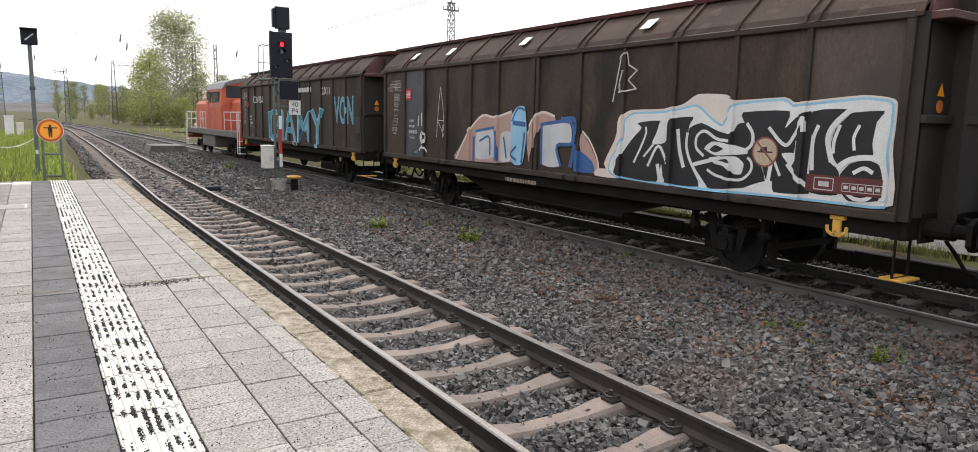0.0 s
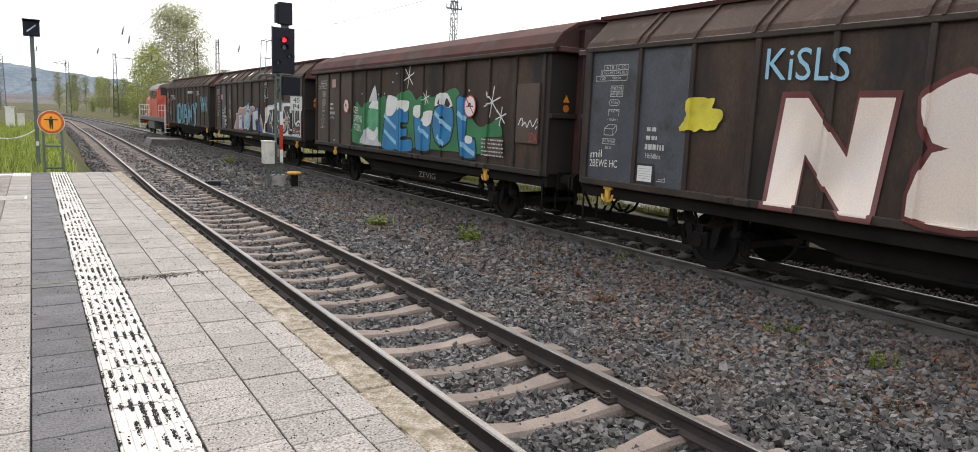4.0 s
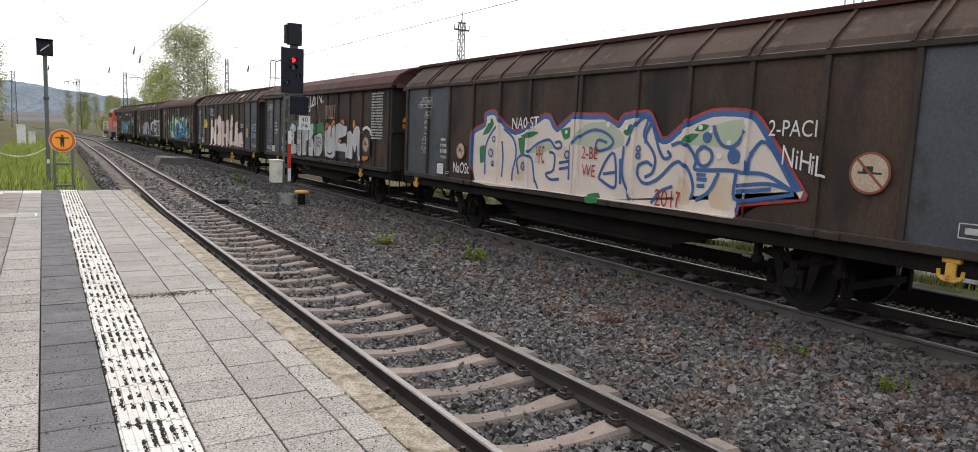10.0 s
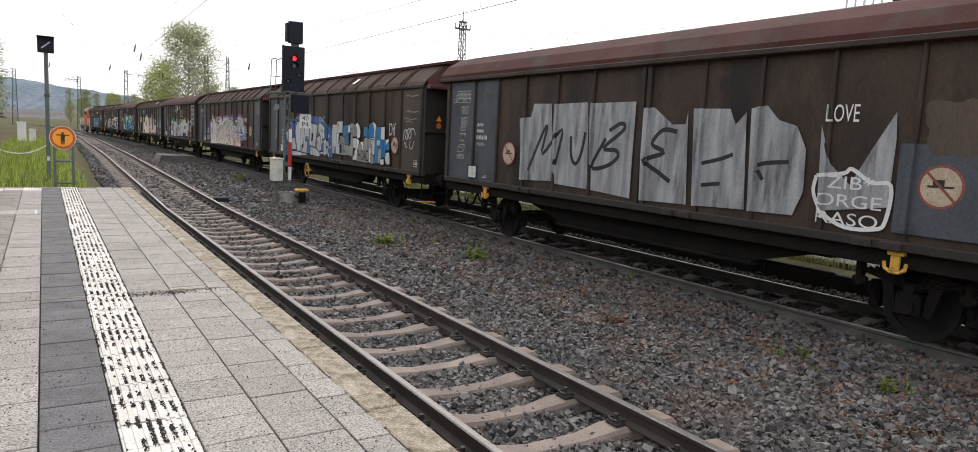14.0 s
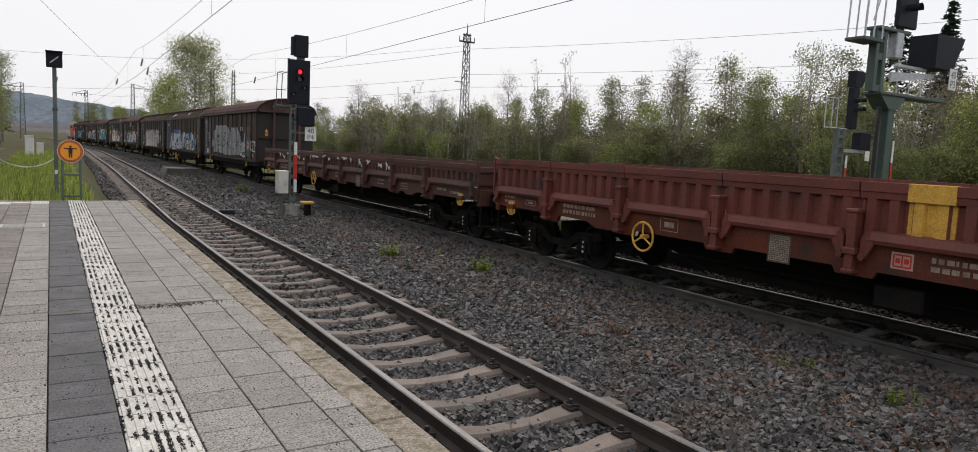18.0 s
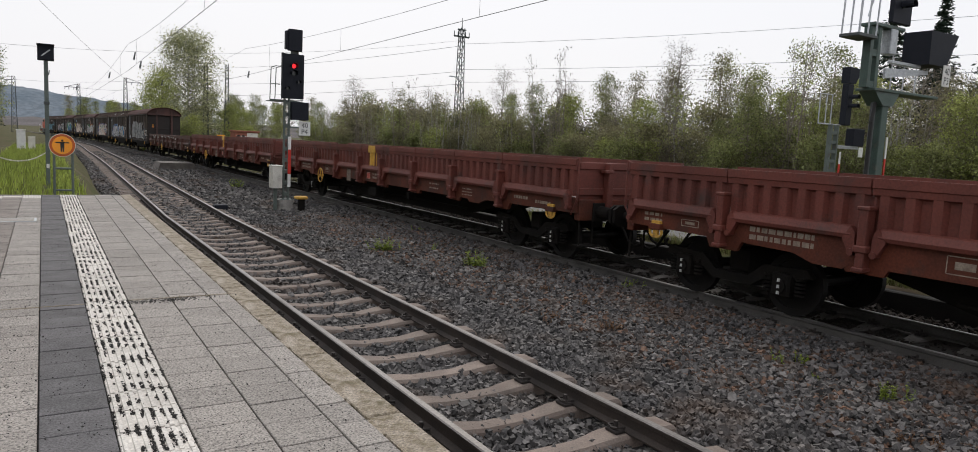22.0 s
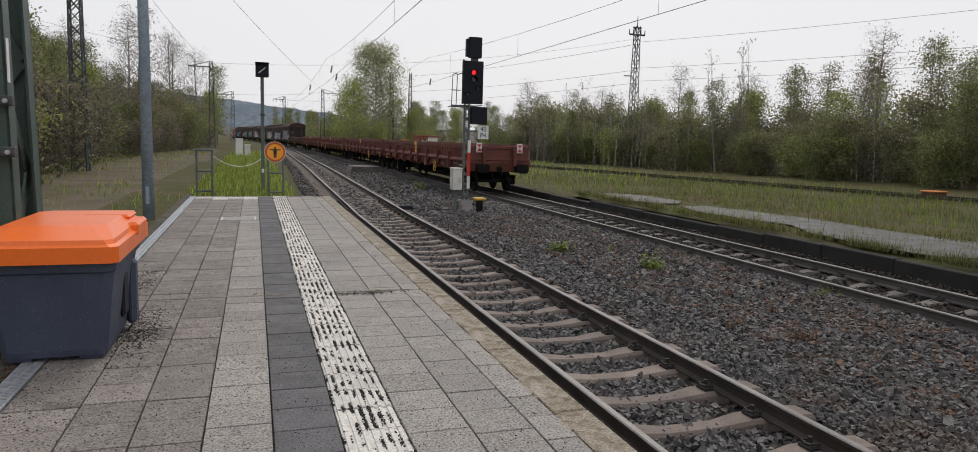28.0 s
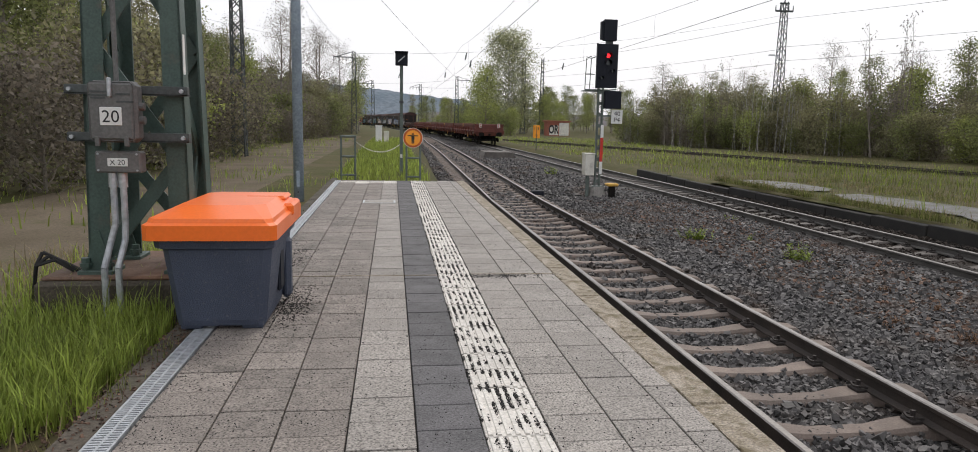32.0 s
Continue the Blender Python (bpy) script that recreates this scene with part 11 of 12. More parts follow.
    f.shape([(6.02, 1.95), (6.1, 2.14), (6.36, 2.14), (6.42, 1.92)], P["p_peach"], label="peach tint in a graffiti letter")
    f.shape([(6.53, 2.25), (6.88, 2.58), (7.53, 2.63), (7.91, 2.4), (7.91, 2.22), (7.59, 2.13), (7.22, 2.12)], P["p_sage"], label="pale green fill of a graffiti letter")
    f.shape([(9.33, 2.29), (9.69, 2.54), (9.92, 2.48), (10.05, 2.27), (9.6, 2.27)], P["p_sage"], label="pale green fill of a graffiti letter")
    f.shape([(9.86, 2.58), (10.36, 2.68), (10.45, 2.52), (10.27, 2.29), (10.05, 2.28), (9.91, 2.43)], P["p_sage"], label="pale green fill of a graffiti letter")
    f.shape([(5.08, 2), (5.39, 2.22), (5.79, 2.27), (5.99, 2.11), (5.5, 2)], P["p_sage"], label="pale green fill of a graffiti letter")
    f.shape([(3.25, 2.33), (3.6, 2.7), (3.71, 2.56), (3.52, 2.37)], P["p_green"], label="green corner of a graffiti letter")
    f.shape([(3.15, 2.04), (3.4, 2.08), (3.39, 1.74), (3.2, 1.69)], P["p_green"], label="green corner of a graffiti letter")
    f.shape([(4.7, 2.27), (5, 2.28), (4.99, 2), (4.82, 1.93)], P["p_green"], label="green corner of a graffiti letter")
    f.shape([(6.15, 2.47), (6.43, 2.52), (6.47, 2.35), (6.27, 2.28)], P["p_green"], label="green corner of a graffiti letter")
    f.shape([(7.9, 2.45), (8.06, 2.59), (8.17, 2.57), (8.02, 2.39)], P["p_green"], label="green corner of a graffiti letter")
    f.shape([(9.28, 2.34), (9.4, 2.45), (9.58, 2.44), (9.42, 2.31)], P["p_green"], label="green corner of a graffiti letter")
    f.shape([(9.49, 2.5), (9.6, 2.6), (9.77, 2.58), (9.66, 2.49)], P["p_green"], label="green corner of a graffiti letter")
    f.shape([(4.78, 2.33), (5.21, 2.43), (5.42, 2.4), (5.05, 2.28)], P["p_green"], label="green corner of a graffiti letter")
    f.shape([(7.04, 1.29), (7.36, 1.35), (7.4, 1.18), (7.08, 1.14)], P["p_green"], label="green corner of a graffiti letter")
    f.line([(4.12, 2.47), (4.51, 2.27), (4.65, 1.96), (4.54, 1.57), (4.53, 1.36)], 0.055, P["p_blue"])
    f.line([(3.87, 2.56), (3.63, 2.37), (3.41, 2.05), (3.42, 1.43)], 0.055, P["p_blue"])
    f.line([(4.08, 2.2), (4.14, 1.84), (4.12, 1.42)], 0.055, P["p_blue"])
    f.line([(4.77, 1.52), (4.69, 1.81), (4.91, 1.94), (5.21, 1.87), (5.3, 1.62), (5.36, 1.39)], 0.055, P["p_blue"])
    f.line([(5.08, 2), (5.4, 2.18), (5.79, 2.27), (6.02, 2.11), (6.2, 2.15), (6.13, 2.24), (5.98, 2.22)], 0.055, P["p_blue"])
    f.line([(5.81, 2.03), (5.99, 1.98), (5.97, 1.68), (5.73, 1.59), (5.9, 1.49), (6.17, 1.52)], 0.055, P["p_blue"])
    f.line([(6.14, 1.83), (6.46, 1.88)], 0.055, P["p_blue"])
    f.line([(6.15, 1.71), (6.51, 1.77)], 0.055, P["p_blue"])
    f.line([(6.48, 2.21), (6.53, 1.53)], 0.055, P["p_blue"])
    f.line([(5.35, 1.46), (5.49, 1.27)], 0.055, P["p_blue"])
    f.line([(6.54, 2.21), (6.8, 2.38), (7.11, 2.48), (7.43, 2.44), (7.66, 2.3), (7.58, 2.18), (7.34, 2.11), (7.21, 2.14), (7.26, 2.3), (7.51, 2.26)], 0.055, P["p_blue"])
    f.line([(7.33, 1.62), (7.49, 1.92), (7.71, 2.07), (7.8, 1.54), (7.65, 1.49), (7.33, 1.62)], 0.055, P["p_blue"])
    f.line([(7.45, 1.7), (7.76, 1.75)], 0.055, P["p_blue"])
    f.line([(7.87, 1.99), (7.91, 1.55)], 0.055, P["p_blue"])
    f.line([(7.94, 2.22), (7.93, 1.76), (8.07, 1.49), (8.21, 1.31)], 0.055, P["p_blue"])
    f.line([(8, 2.22), (8.18, 2.53), (8.33, 2.68), (8.49, 2.68), (8.41, 2.45), (8.47, 2.32), (8.64, 2.15), (8.71, 1.99), (8.66, 1.8), (8.49, 1.71)], 0.055, P["p_blue"])
    f.line([(8.56, 2.59), (8.47, 2.45), (8.46, 2.27)], 0.055, P["p_blue"])
    f.line([(8.33, 1.92), (8.31, 1.77), (8.43, 1.63), (8.6, 1.62), (8.84, 1.74), (9.09, 1.96), (9.28, 2), (9.45, 1.86), (9.55, 1.63), (9.52, 1.45)], 0.055, P["p_blue"])
    f.line([(8.33, 1.91), (8.52, 1.97), (8.65, 1.9)], 0.055, P["p_blue"])
    f.line([(8.96, 2.17), (9.04, 2.09), (8.91, 2.04), (8.79, 2.17), (8.68, 2.4), (8.58, 2.63)], 0.055, P["p_blue"])
    f.line([(8.68, 1.29), (8.86, 1.5), (9.13, 1.61)], 0.055, P["p_blue"])
    f.line([(9.04, 2.26), (9.24, 2.31), (9.43, 2.23), (9.57, 2.04), (9.55, 1.91), (9.81, 1.91), (10.2, 1.93), (10.5, 1.91), (10.85, 1.9), (11.29, 1.7)], 0.055, P["p_blue"])
    f.line([(9.6, 1.83), (9.78, 1.83)], 0.055, P["p_blue"])
    f.line([(9.61, 1.76), (9.81, 1.76)], 0.055, P["p_blue"])
    f.line([(9.62, 1.66), (9.77, 1.67)], 0.055, P["p_blue"])
    f.line([(10.02, 1.88), (9.86, 1.59), (9.62, 1.43)], 0.055, P["p_blue"])
    f.line([(10.33, 1.89), (10.35, 1.52), (10.82, 1.57), (11.3, 1.67)], 0.055, P["p_blue"])
    f.line([(10.35, 1.71), (10.87, 1.78), (11.27, 1.73)], 0.055, P["p_blue"])
    f.line([(10.36, 1.63), (10.94, 1.71)], 0.055, P["p_blue"])
    f.line([(10.54, 2.17), (10.8, 2.35), (11.29, 1.74)], 0.055, P["p_blue"])
    f.line([(10.53, 1.89), (10.53, 2.09), (10.58, 2.19)], 0.055, P["p_blue"])
    f.line([(9.86, 2.58), (9.93, 2.42), (10.07, 2.28), (10.27, 2.29), (10.45, 2.51)], 0.055, P["p_blue"])
    f.line([(9.68, 2.27), (9.84, 2.2), (9.87, 2.07), (9.76, 1.97), (9.63, 2), (9.58, 2.16), (9.68, 2.27)], 0.055, P["p_blue"])
    f.ring(3.76, 2.24, 0.075, P["p_blue"], 0.04)
    f.ring(3.65, 1.93, 0.1, P["p_blue"], 0.065)
    f.ring(3.73, 1.7, 0.06, P["p_blue"], 0.025)
    f.ring(4.95, 1.7, 0.1, P["p_blue"], 0.065)
    f.ring(6.39, 2, 0.085, P["p_blue"], 0.05)
    f.ring(8.31, 2.18, 0.06, P["p_blue"], 0.025)
    f.ring(8.31, 2.06, 0.06, P["p_blue"], 0.025)
    f.ring(9.75, 2.4, 0.08, P["p_blue"])
    f.ring(10.27, 2.14, 0.11, P["p_blue"])
    f.ring(3.56, 2.62, 0.035, P["p_white"])
    f.ring(6.34, 2.43, 0.04, P["p_white"])
    f.ring(7.52, 2.58, 0.05, P["p_white"])
    f.ring(7.99, 2.53, 0.04, P["p_white"])
    f.ring(9.62, 2.55, 0.04, P["p_white"])
    f.ring(10.17, 2.33, 0.04, P["p_white"])
    f.ring(10.01, 2.13, 0.05, P["p_white"])
    f.ring(9.82, 2.49, 0.03, P["p_white"])
    f.text("HFC", 5.53, 1.97, 0.28, 0.36, P["p_redspray"], label="small red sprayed words")
    f.text("2-BE\nWE", 7.06, 1.9, 0.45, 0.55, P["p_redspray"], label="small red sprayed words")
    f.text("2017", 9.06, 1.4, 0.6, 0.28, P["p_redspray"], label="small red sprayed words")
    f.text("NAOST", 4.95, 2.60, 0.95, 0.24, P["p_white"], 0.006, tilt=0.03, label="white tag")
    f.text("NaOSt", 2.35, 1.52, 0.75, 0.26, P["p_white"], 0.006, label="white tag")
    f.text("2-PAC1", 11.2, 2.55, 0.75, 0.22, P["p_white"], label="white tag")
    f.text("NiHiL", 11.4, 2.12, 0.65, 0.26, P["p_white"], tilt=-0.15, label="white tag")
    no_hump_sign(f, 2.3, 1.92, 0.2, True)
    no_hump_sign(f, 12.3, 2.02, 0.26, True)
    f.table(13.5, 1.46, 0.28, 0.16, 1, 1, P["stencil"], 0.012)
    f.stroke([(0.18 * math.cos(t * 0.7), 0.18 * math.sin(t * 0.7)) for t in range(10)], 0.02, 13.6, 3.0, P["stencil"])
    # van 7
    markings(g, 7)
    g.shape([(1.9, 1.33), (1.77, 1.97), (1.96, 2.45), (2.4, 2.53), (2.99, 2.41), (3.25, 2.72), (4.4, 2.68), (5.02, 2.71), (5.71, 2.69), (6.34, 2.58), (6.92, 2.38), (7.25, 2.2), (7.3, 1.36), (6.71, 1.34), (4.86, 1.4)], P["p_blue"], 0.03, label="blue spray cloud behind silver letters")
    g.shape([(1.83, 2.18), (1.99, 2.24), (2.47, 1.86), (2.56, 1.79), (2.97, 1.89), (3.18, 1.47), (2.82, 1.45), (2.61, 1.54), (2.39, 1.33), (2.14, 1.57)], P["p_black"], 0.045)
    g.shape([(1.83, 2.18), (1.99, 2.24), (2.47, 1.86), (2.56, 1.79), (2.97, 1.89), (3.18, 1.47), (2.82, 1.45), (2.61, 1.54), (2.39, 1.33), (2.14, 1.57)], P["p_silver"], label="silver graffiti letter")
    g.shape([(3.4, 1.38), (3.09, 2.11), (3.29, 2.49), (3.83, 2.49), (3.82, 2.16), (4.13, 2.49), (4.39, 2.4), (4.31, 1.95), (4.11, 1.39), (3.77, 1.36), (3.83, 1.8), (3.63, 1.37)], P["p_black"], 0.045)
    g.shape([(3.4, 1.38), (3.09, 2.11), (3.29, 2.49), (3.83, 2.49), (3.82, 2.16), (4.13, 2.49), (4.39, 2.4), (4.31, 1.95), (4.11, 1.39), (3.77, 1.36), (3.83, 1.8), (3.63, 1.37)], P["p_silver"], label="silver graffiti letter")
    g.shape([(4.07, 1.36), (4.18, 1.82), (4.27, 2.32), (4.53, 2.41), (4.76, 2.31), (4.81, 2.14), (4.67, 1.85), (4.57, 1.99), (4.39, 1.98), (4.32, 1.83), (4.58, 1.74), (4.51, 1.57), (4.46, 1.31)], P["p_black"], 0.045)
    g.shape([(4.07, 1.36), (4.18, 1.82), (4.27, 2.32), (4.53, 2.41), (4.76, 2.31), (4.81, 2.14), (4.67, 1.85), (4.57, 1.99), (4.39, 1.98), (4.32, 1.83), (4.58, 1.74), (4.51, 1.57), (4.46, 1.31)], P["p_silver"], label="silver graffiti letter")
    g.shape([(4.84, 1.69), (4.9, 2.38), (5.01, 2.48), (5.53, 2.43), (5.71, 2.4), (5.66, 2.15), (5.49, 1.77), (5.47, 1.61), (5.25, 1.57), (5.13, 1.7)], P["p_black"], 0.045)
    g.shape([(4.84, 1.69), (4.9, 2.38), (5.01, 2.48), (5.53, 2.43), (5.71, 2.4), (5.66, 2.15), (5.49, 1.77), (5.47, 1.61), (5.25, 1.57), (5.13, 1.7)], P["p_silver"], label="silver graffiti letter")
    g.shape([(5.69, 1.58), (5.65, 1.9), (5.73, 1.99), (6.02, 2.01), (6.06, 1.92), (6.01, 1.49), (5.79, 1.47)], P["p_black"], 0.045)
    g.shape([(5.69, 1.58), (5.65, 1.9), (5.73, 1.99), (6.02, 2.01), (6.06, 1.92), (6.01, 1.49), (5.79, 1.47)], P["p_silver"], label="silver graffiti letter")
    g.shape([(5.9, 2.14), (5.8, 2.2), (5.85, 2.47), (6.07, 2.49), (6.57, 2.25), (6.39, 1.92), (6.25, 2), (6.14, 1.55), (6.04, 1.54), (6.09, 2.01)], P["p_black"], 0.045)
    g.shape([(5.9, 2.14), (5.8, 2.2), (5.85, 2.47), (6.07, 2.49), (6.57, 2.25), (6.39, 1.92), (6.25, 2), (6.14, 1.55), (6.04, 1.54), (6.09, 2.01)], P["p_silver"], label="silver graffiti letter")
    g.shape([(6.52, 1.62), (6.54, 1.8), (6.76, 1.94), (6.96, 1.74), (6.87, 1.44), (6.7, 1.35), (6.54, 1.4), (6.19, 1.37), (6.05, 1.45), (6.47, 1.46)], P["p_black"], 0.045)
    g.shape([(6.52, 1.62), (6.54, 1.8), (6.76, 1.94), (6.96, 1.74), (6.87, 1.44), (6.7, 1.35), (6.54, 1.4), (6.19, 1.37), (6.05, 1.45), (6.47, 1.46)], P["p_silver"], label="silver graffiti letter")
    g.shape([(4.93, 1.4), (5.14, 1.59), (5.58, 1.55), (5.98, 1.42), (5.96, 1.29), (5.13, 1.32)], P["p_black"], 0.045)
    g.shape([(4.93, 1.4), (5.14, 1.59), (5.58, 1.55), (5.98, 1.42), (5.96, 1.29), (5.13, 1.32)], P["p_silver"], label="silver graffiti letter")
    g.shape([(2.77, 1.36), (3.63, 1.35), (4.46, 1.31), (4.42, 1.26), (2.84, 1.2)], P["p_black"], 0.045)
    g.shape([(2.77, 1.36), (3.63, 1.35), (4.46, 1.31), (4.42, 1.26), (2.84, 1.2)], P["p_silver"], label="silver graffiti letter")
    g.line([(3.8, 2.39), (3.72, 1.79)], 0.04, P["p_black"])
    g.line([(5.25, 2.11), (5.21, 1.8)], 0.04, P["p_black"])
    g.line([(6.2, 2.3), (6.28, 2.15)], 0.04, P["p_black"])
    g.line([(6.16, 2.21), (6.32, 2.22)], 0.04, P["p_black"])
    g.line([(2.25, 1.71), (2.32, 1.61)], 0.04, P["p_black"])
    g.line([(2.79, 1.69), (2.9, 1.56)], 0.04, P["p_black"])
    g.line([(2.77, 1.61), (2.94, 1.64)], 0.04, P["p_black"])
    g.line([(5.78, 1.86), (5.86, 1.71)], 0.04, P["p_black"])
    g.line([(5.75, 1.77), (5.87, 1.8)], 0.04, P["p_black"])
    g.line([(6.71, 1.87), (6.86, 1.6)], 0.04, P["p_black"])
    g.line([(6.28, 1.4), (6.4, 1.37)], 0.04, P["p_black"])
    g.line([(6.50, 2.02), (6.64, 2.04)], 0.035, P["p_white"])
    g.line([(6.57, 1.95), (6.59, 2.09)], 0.035, P["p_white"])
    g.line([(6.27, 1.83), (6.41, 1.85)], 0.035, P["p_white"])
    g.line([(6.34, 1.76), (6.36, 1.90)], 0.035, P["p_white"])
    g.line([(6.89, 2.04), (7.03, 2.06)], 0.035, P["p_white"])
    g.line([(6.96, 1.97), (6.98, 2.11)], 0.035, P["p_white"])
    g.line([(7.05, 1.65), (7.19, 1.67)], 0.035, P["p_white"])
    g.line([(7.12, 1.58), (7.14, 1.72)], 0.035, P["p_white"])
    g.line([(6.89, 1.39), (7.03, 1.41)], 0.035, P["p_white"])
    g.line([(6.96, 1.32), (6.98, 1.46)], 0.035, P["p_white"])
    g.line([(2.17, 2.29), (2.31, 2.31)], 0.035, P["p_white"])
    g.line([(2.24, 2.22), (2.26, 2.36)], 0.035, P["p_white"])
    g.line([(2.39, 2.44), (2.53, 2.46)], 0.035, P["p_white"])
    g.line([(2.46, 2.37), (2.48, 2.51)], 0.035, P["p_white"])
    g.shape([(7.34, 2.44), (7.8, 2.45), (7.78, 2.55), (8.28, 2.57), (8.28, 2.18), (7.75, 2.18), (7.73, 1.82), (8.02, 1.82), (8.08, 1.47), (7.31, 1.47), (7.29, 1.99)], P["p_black"], 0.022, soft=False)
    g.shape([(7.34, 2.44), (7.8, 2.45), (7.78, 2.55), (8.28, 2.57), (8.28, 2.18), (7.75, 2.18), (7.73, 1.82), (8.02, 1.82), (8.08, 1.47), (7.31, 1.47), (7.29, 1.99)], P["p_silver"], label="square-cut pale grey graffiti block", soft=False)
    g.shape([(8.11, 2.53), (8.29, 2.56), (8.29, 2.19), (8.13, 2.2)], P["p_black"], 0.022, soft=False)
    g.shape([(8.11, 2.53), (8.29, 2.56), (8.29, 2.19), (8.13, 2.2)], P["p_white"], label="white graffiti block", soft=False)
    g.shape([(7.75, 2.15), (7.94, 2.16), (7.92, 1.84), (7.75, 1.83)], P["p_black"], 0.022, soft=False)
    g.shape([(7.75, 2.15), (7.94, 2.16), (7.92, 1.84), (7.75, 1.83)], P["p_white"], label="white graffiti block", soft=False)
    g.shape([(8.39, 2.42), (9.02, 2.46), (9.02, 2.19), (8.83, 2.16), (8.89, 1.8), (8.53, 1.79), (8.46, 2.05), (8.33, 2.14)], P["p_black"], 0.022, soft=False)
    g.shape([(8.39, 2.42), (9.02, 2.46), (9.02, 2.19), (8.83, 2.16), (8.89, 1.8), (8.53, 1.79), (8.46, 2.05), (8.33, 2.14)], P["p_sky"], label="square-cut blue graffiti block", soft=False)
    g.shape([(8.82, 2.43), (9, 2.45), (9, 2.21), (8.81, 2.22)], P["p_black"], 0.022, soft=False)
    g.shape([(8.82, 2.43), (9, 2.45), (9, 2.21), (8.81, 2.22)], P["p_white"], label="white graffiti block", soft=False)
    g.shape([(8.03, 1.93), (8.19, 2.06), (8.33, 2.08), (8.5, 1.98), (8.56, 1.78), (8.87, 1.8), (8.92, 1.48), (8.08, 1.47), (8.03, 1.76)], P["p_black"], 0.022, soft=True)
    g.shape([(8.03, 1.93), (8.19, 2.06), (8.33, 2.08), (8.5, 1.98), (8.56, 1.78), (8.87, 1.8), (8.92, 1.48), (8.08, 1.47), (8.03, 1.76)], P["p_stone"], label="rounded warm grey graffiti block", soft=True)
    g.shape([(9.03, 2.49), (9.34, 2.51), (9.35, 2.12), (9.39, 1.86), (9.4, 1.44), (8.93, 1.46), (8.94, 1.79), (9.05, 1.92), (9.05, 2.14)], P["p_black"], 0.022, soft=False)
    g.shape([(9.03, 2.49), (9.34, 2.51), (9.35, 2.12), (9.39, 1.86), (9.4, 1.44), (8.93, 1.46), (8.94, 1.79), (9.05, 1.92), (9.05, 2.14)], P["p_stone"], label="tall warm grey graffiti block", soft=False)
    g.shape([(9.34, 2.5), (9.49, 2.43), (9.61, 2.27), (9.62, 2.11), (9.35, 2.1)], P["p_black"], 0.022, soft=True)
    g.shape([(9.34, 2.5), (9.49, 2.43), (9.61, 2.27), (9.62, 2.11), (9.35, 2.1)], P["p_stone"], label="rounded warm grey graffiti block", soft=True)
    g.shape([(9.48, 2.47), (9.6, 2.52), (9.76, 2.44), (9.87, 2.26), (9.82, 2.07), (9.63, 2.05), (9.6, 2.3)], P["p_black"], 0.022, soft=True)
    g.shape([(9.48, 2.47), (9.6, 2.52), (9.76, 2.44), (9.87, 2.26), (9.82, 2.07), (9.63, 2.05), (9.6, 2.3)], P["p_white"], label="white graffiti crescent", soft=True)
    g.shape([(9.38, 2.01), (9.54, 2.02), (9.63, 1.91), (9.59, 1.75), (9.41, 1.72)], P["p_black"], 0.022, soft=True)
    g.shape([(9.38, 2.01), (9.54, 2.02), (9.63, 1.91), (9.59, 1.75), (9.41, 1.72)], P["p_silver"], label="rounded pale grey graffiti block", soft=True)
    g.shape([(9.57, 2.03), (9.69, 2), (9.8, 1.94), (9.72, 1.8), (9.62, 1.64), (9.65, 1.33), (9.41, 1.34), (9.42, 1.6), (9.57, 1.72)], P["p_black"], 0.022, soft=False)
    g.shape([(9.57, 2.03), (9.69, 2), (9.8, 1.94), (9.72, 1.8), (9.62, 1.64), (9.65, 1.33), (9.41, 1.34), (9.42, 1.6), (9.57, 1.72)], P["p_white"], label="white graffiti block", soft=False)
    g.shape([(9.67, 1.66), (9.75, 1.82), (9.87, 1.91), (10.03, 1.86), (10.12, 1.7), (10.14, 1.93), (10.27, 2.07), (10.42, 2.06), (10.72, 2.05), (10.74, 1.81), (10.6, 1.78), (10.66, 1.31), (10.13, 1.31), (9.65, 1.33), (9.64, 1.48)], P["p_black"], 0.022, soft=False)
    g.shape([(9.67, 1.66), (9.75, 1.82), (9.87, 1.91), (10.03, 1.86), (10.12, 1.7), (10.14, 1.93), (10.27, 2.07), (10.42, 2.06), (10.72, 2.05), (10.74, 1.81), (10.6, 1.78), (10.66, 1.31), (10.13, 1.31), (9.65, 1.33), (9.64, 1.48)], P["p_stone"], label="wide warm grey graffiti block", soft=False)
    g.shape([(9.91, 1.91), (10.09, 1.94), (10.14, 1.83), (10.12, 1.67), (10.05, 1.68), (10.03, 1.81)], P["p_black"], 0.022, soft=True)
    g.shape([(9.91, 1.91), (10.09, 1.94), (10.14, 1.83), (10.12, 1.67), (10.05, 1.68), (10.03, 1.81)], P["p_white"], label="white graffiti hook", soft=True)
    g.shape([(10.16, 2.4), (10.55, 2.41), (10.58, 2.07), (10.42, 2.08), (10.15, 2.14)], P["p_black"], 0.022, soft=False)
    g.shape([(10.16, 2.4), (10.55, 2.41), (10.58, 2.07), (10.42, 2.08), (10.15, 2.14)], P["p_sky"], label="square-cut blue graffiti block", soft=False)
    g.shape([(10.59, 2.46), (10.79, 2.53), (10.92, 2.45), (11, 2.26), (10.94, 2.08), (10.6, 2.07)], P["p_black"], 0.022, soft=True)
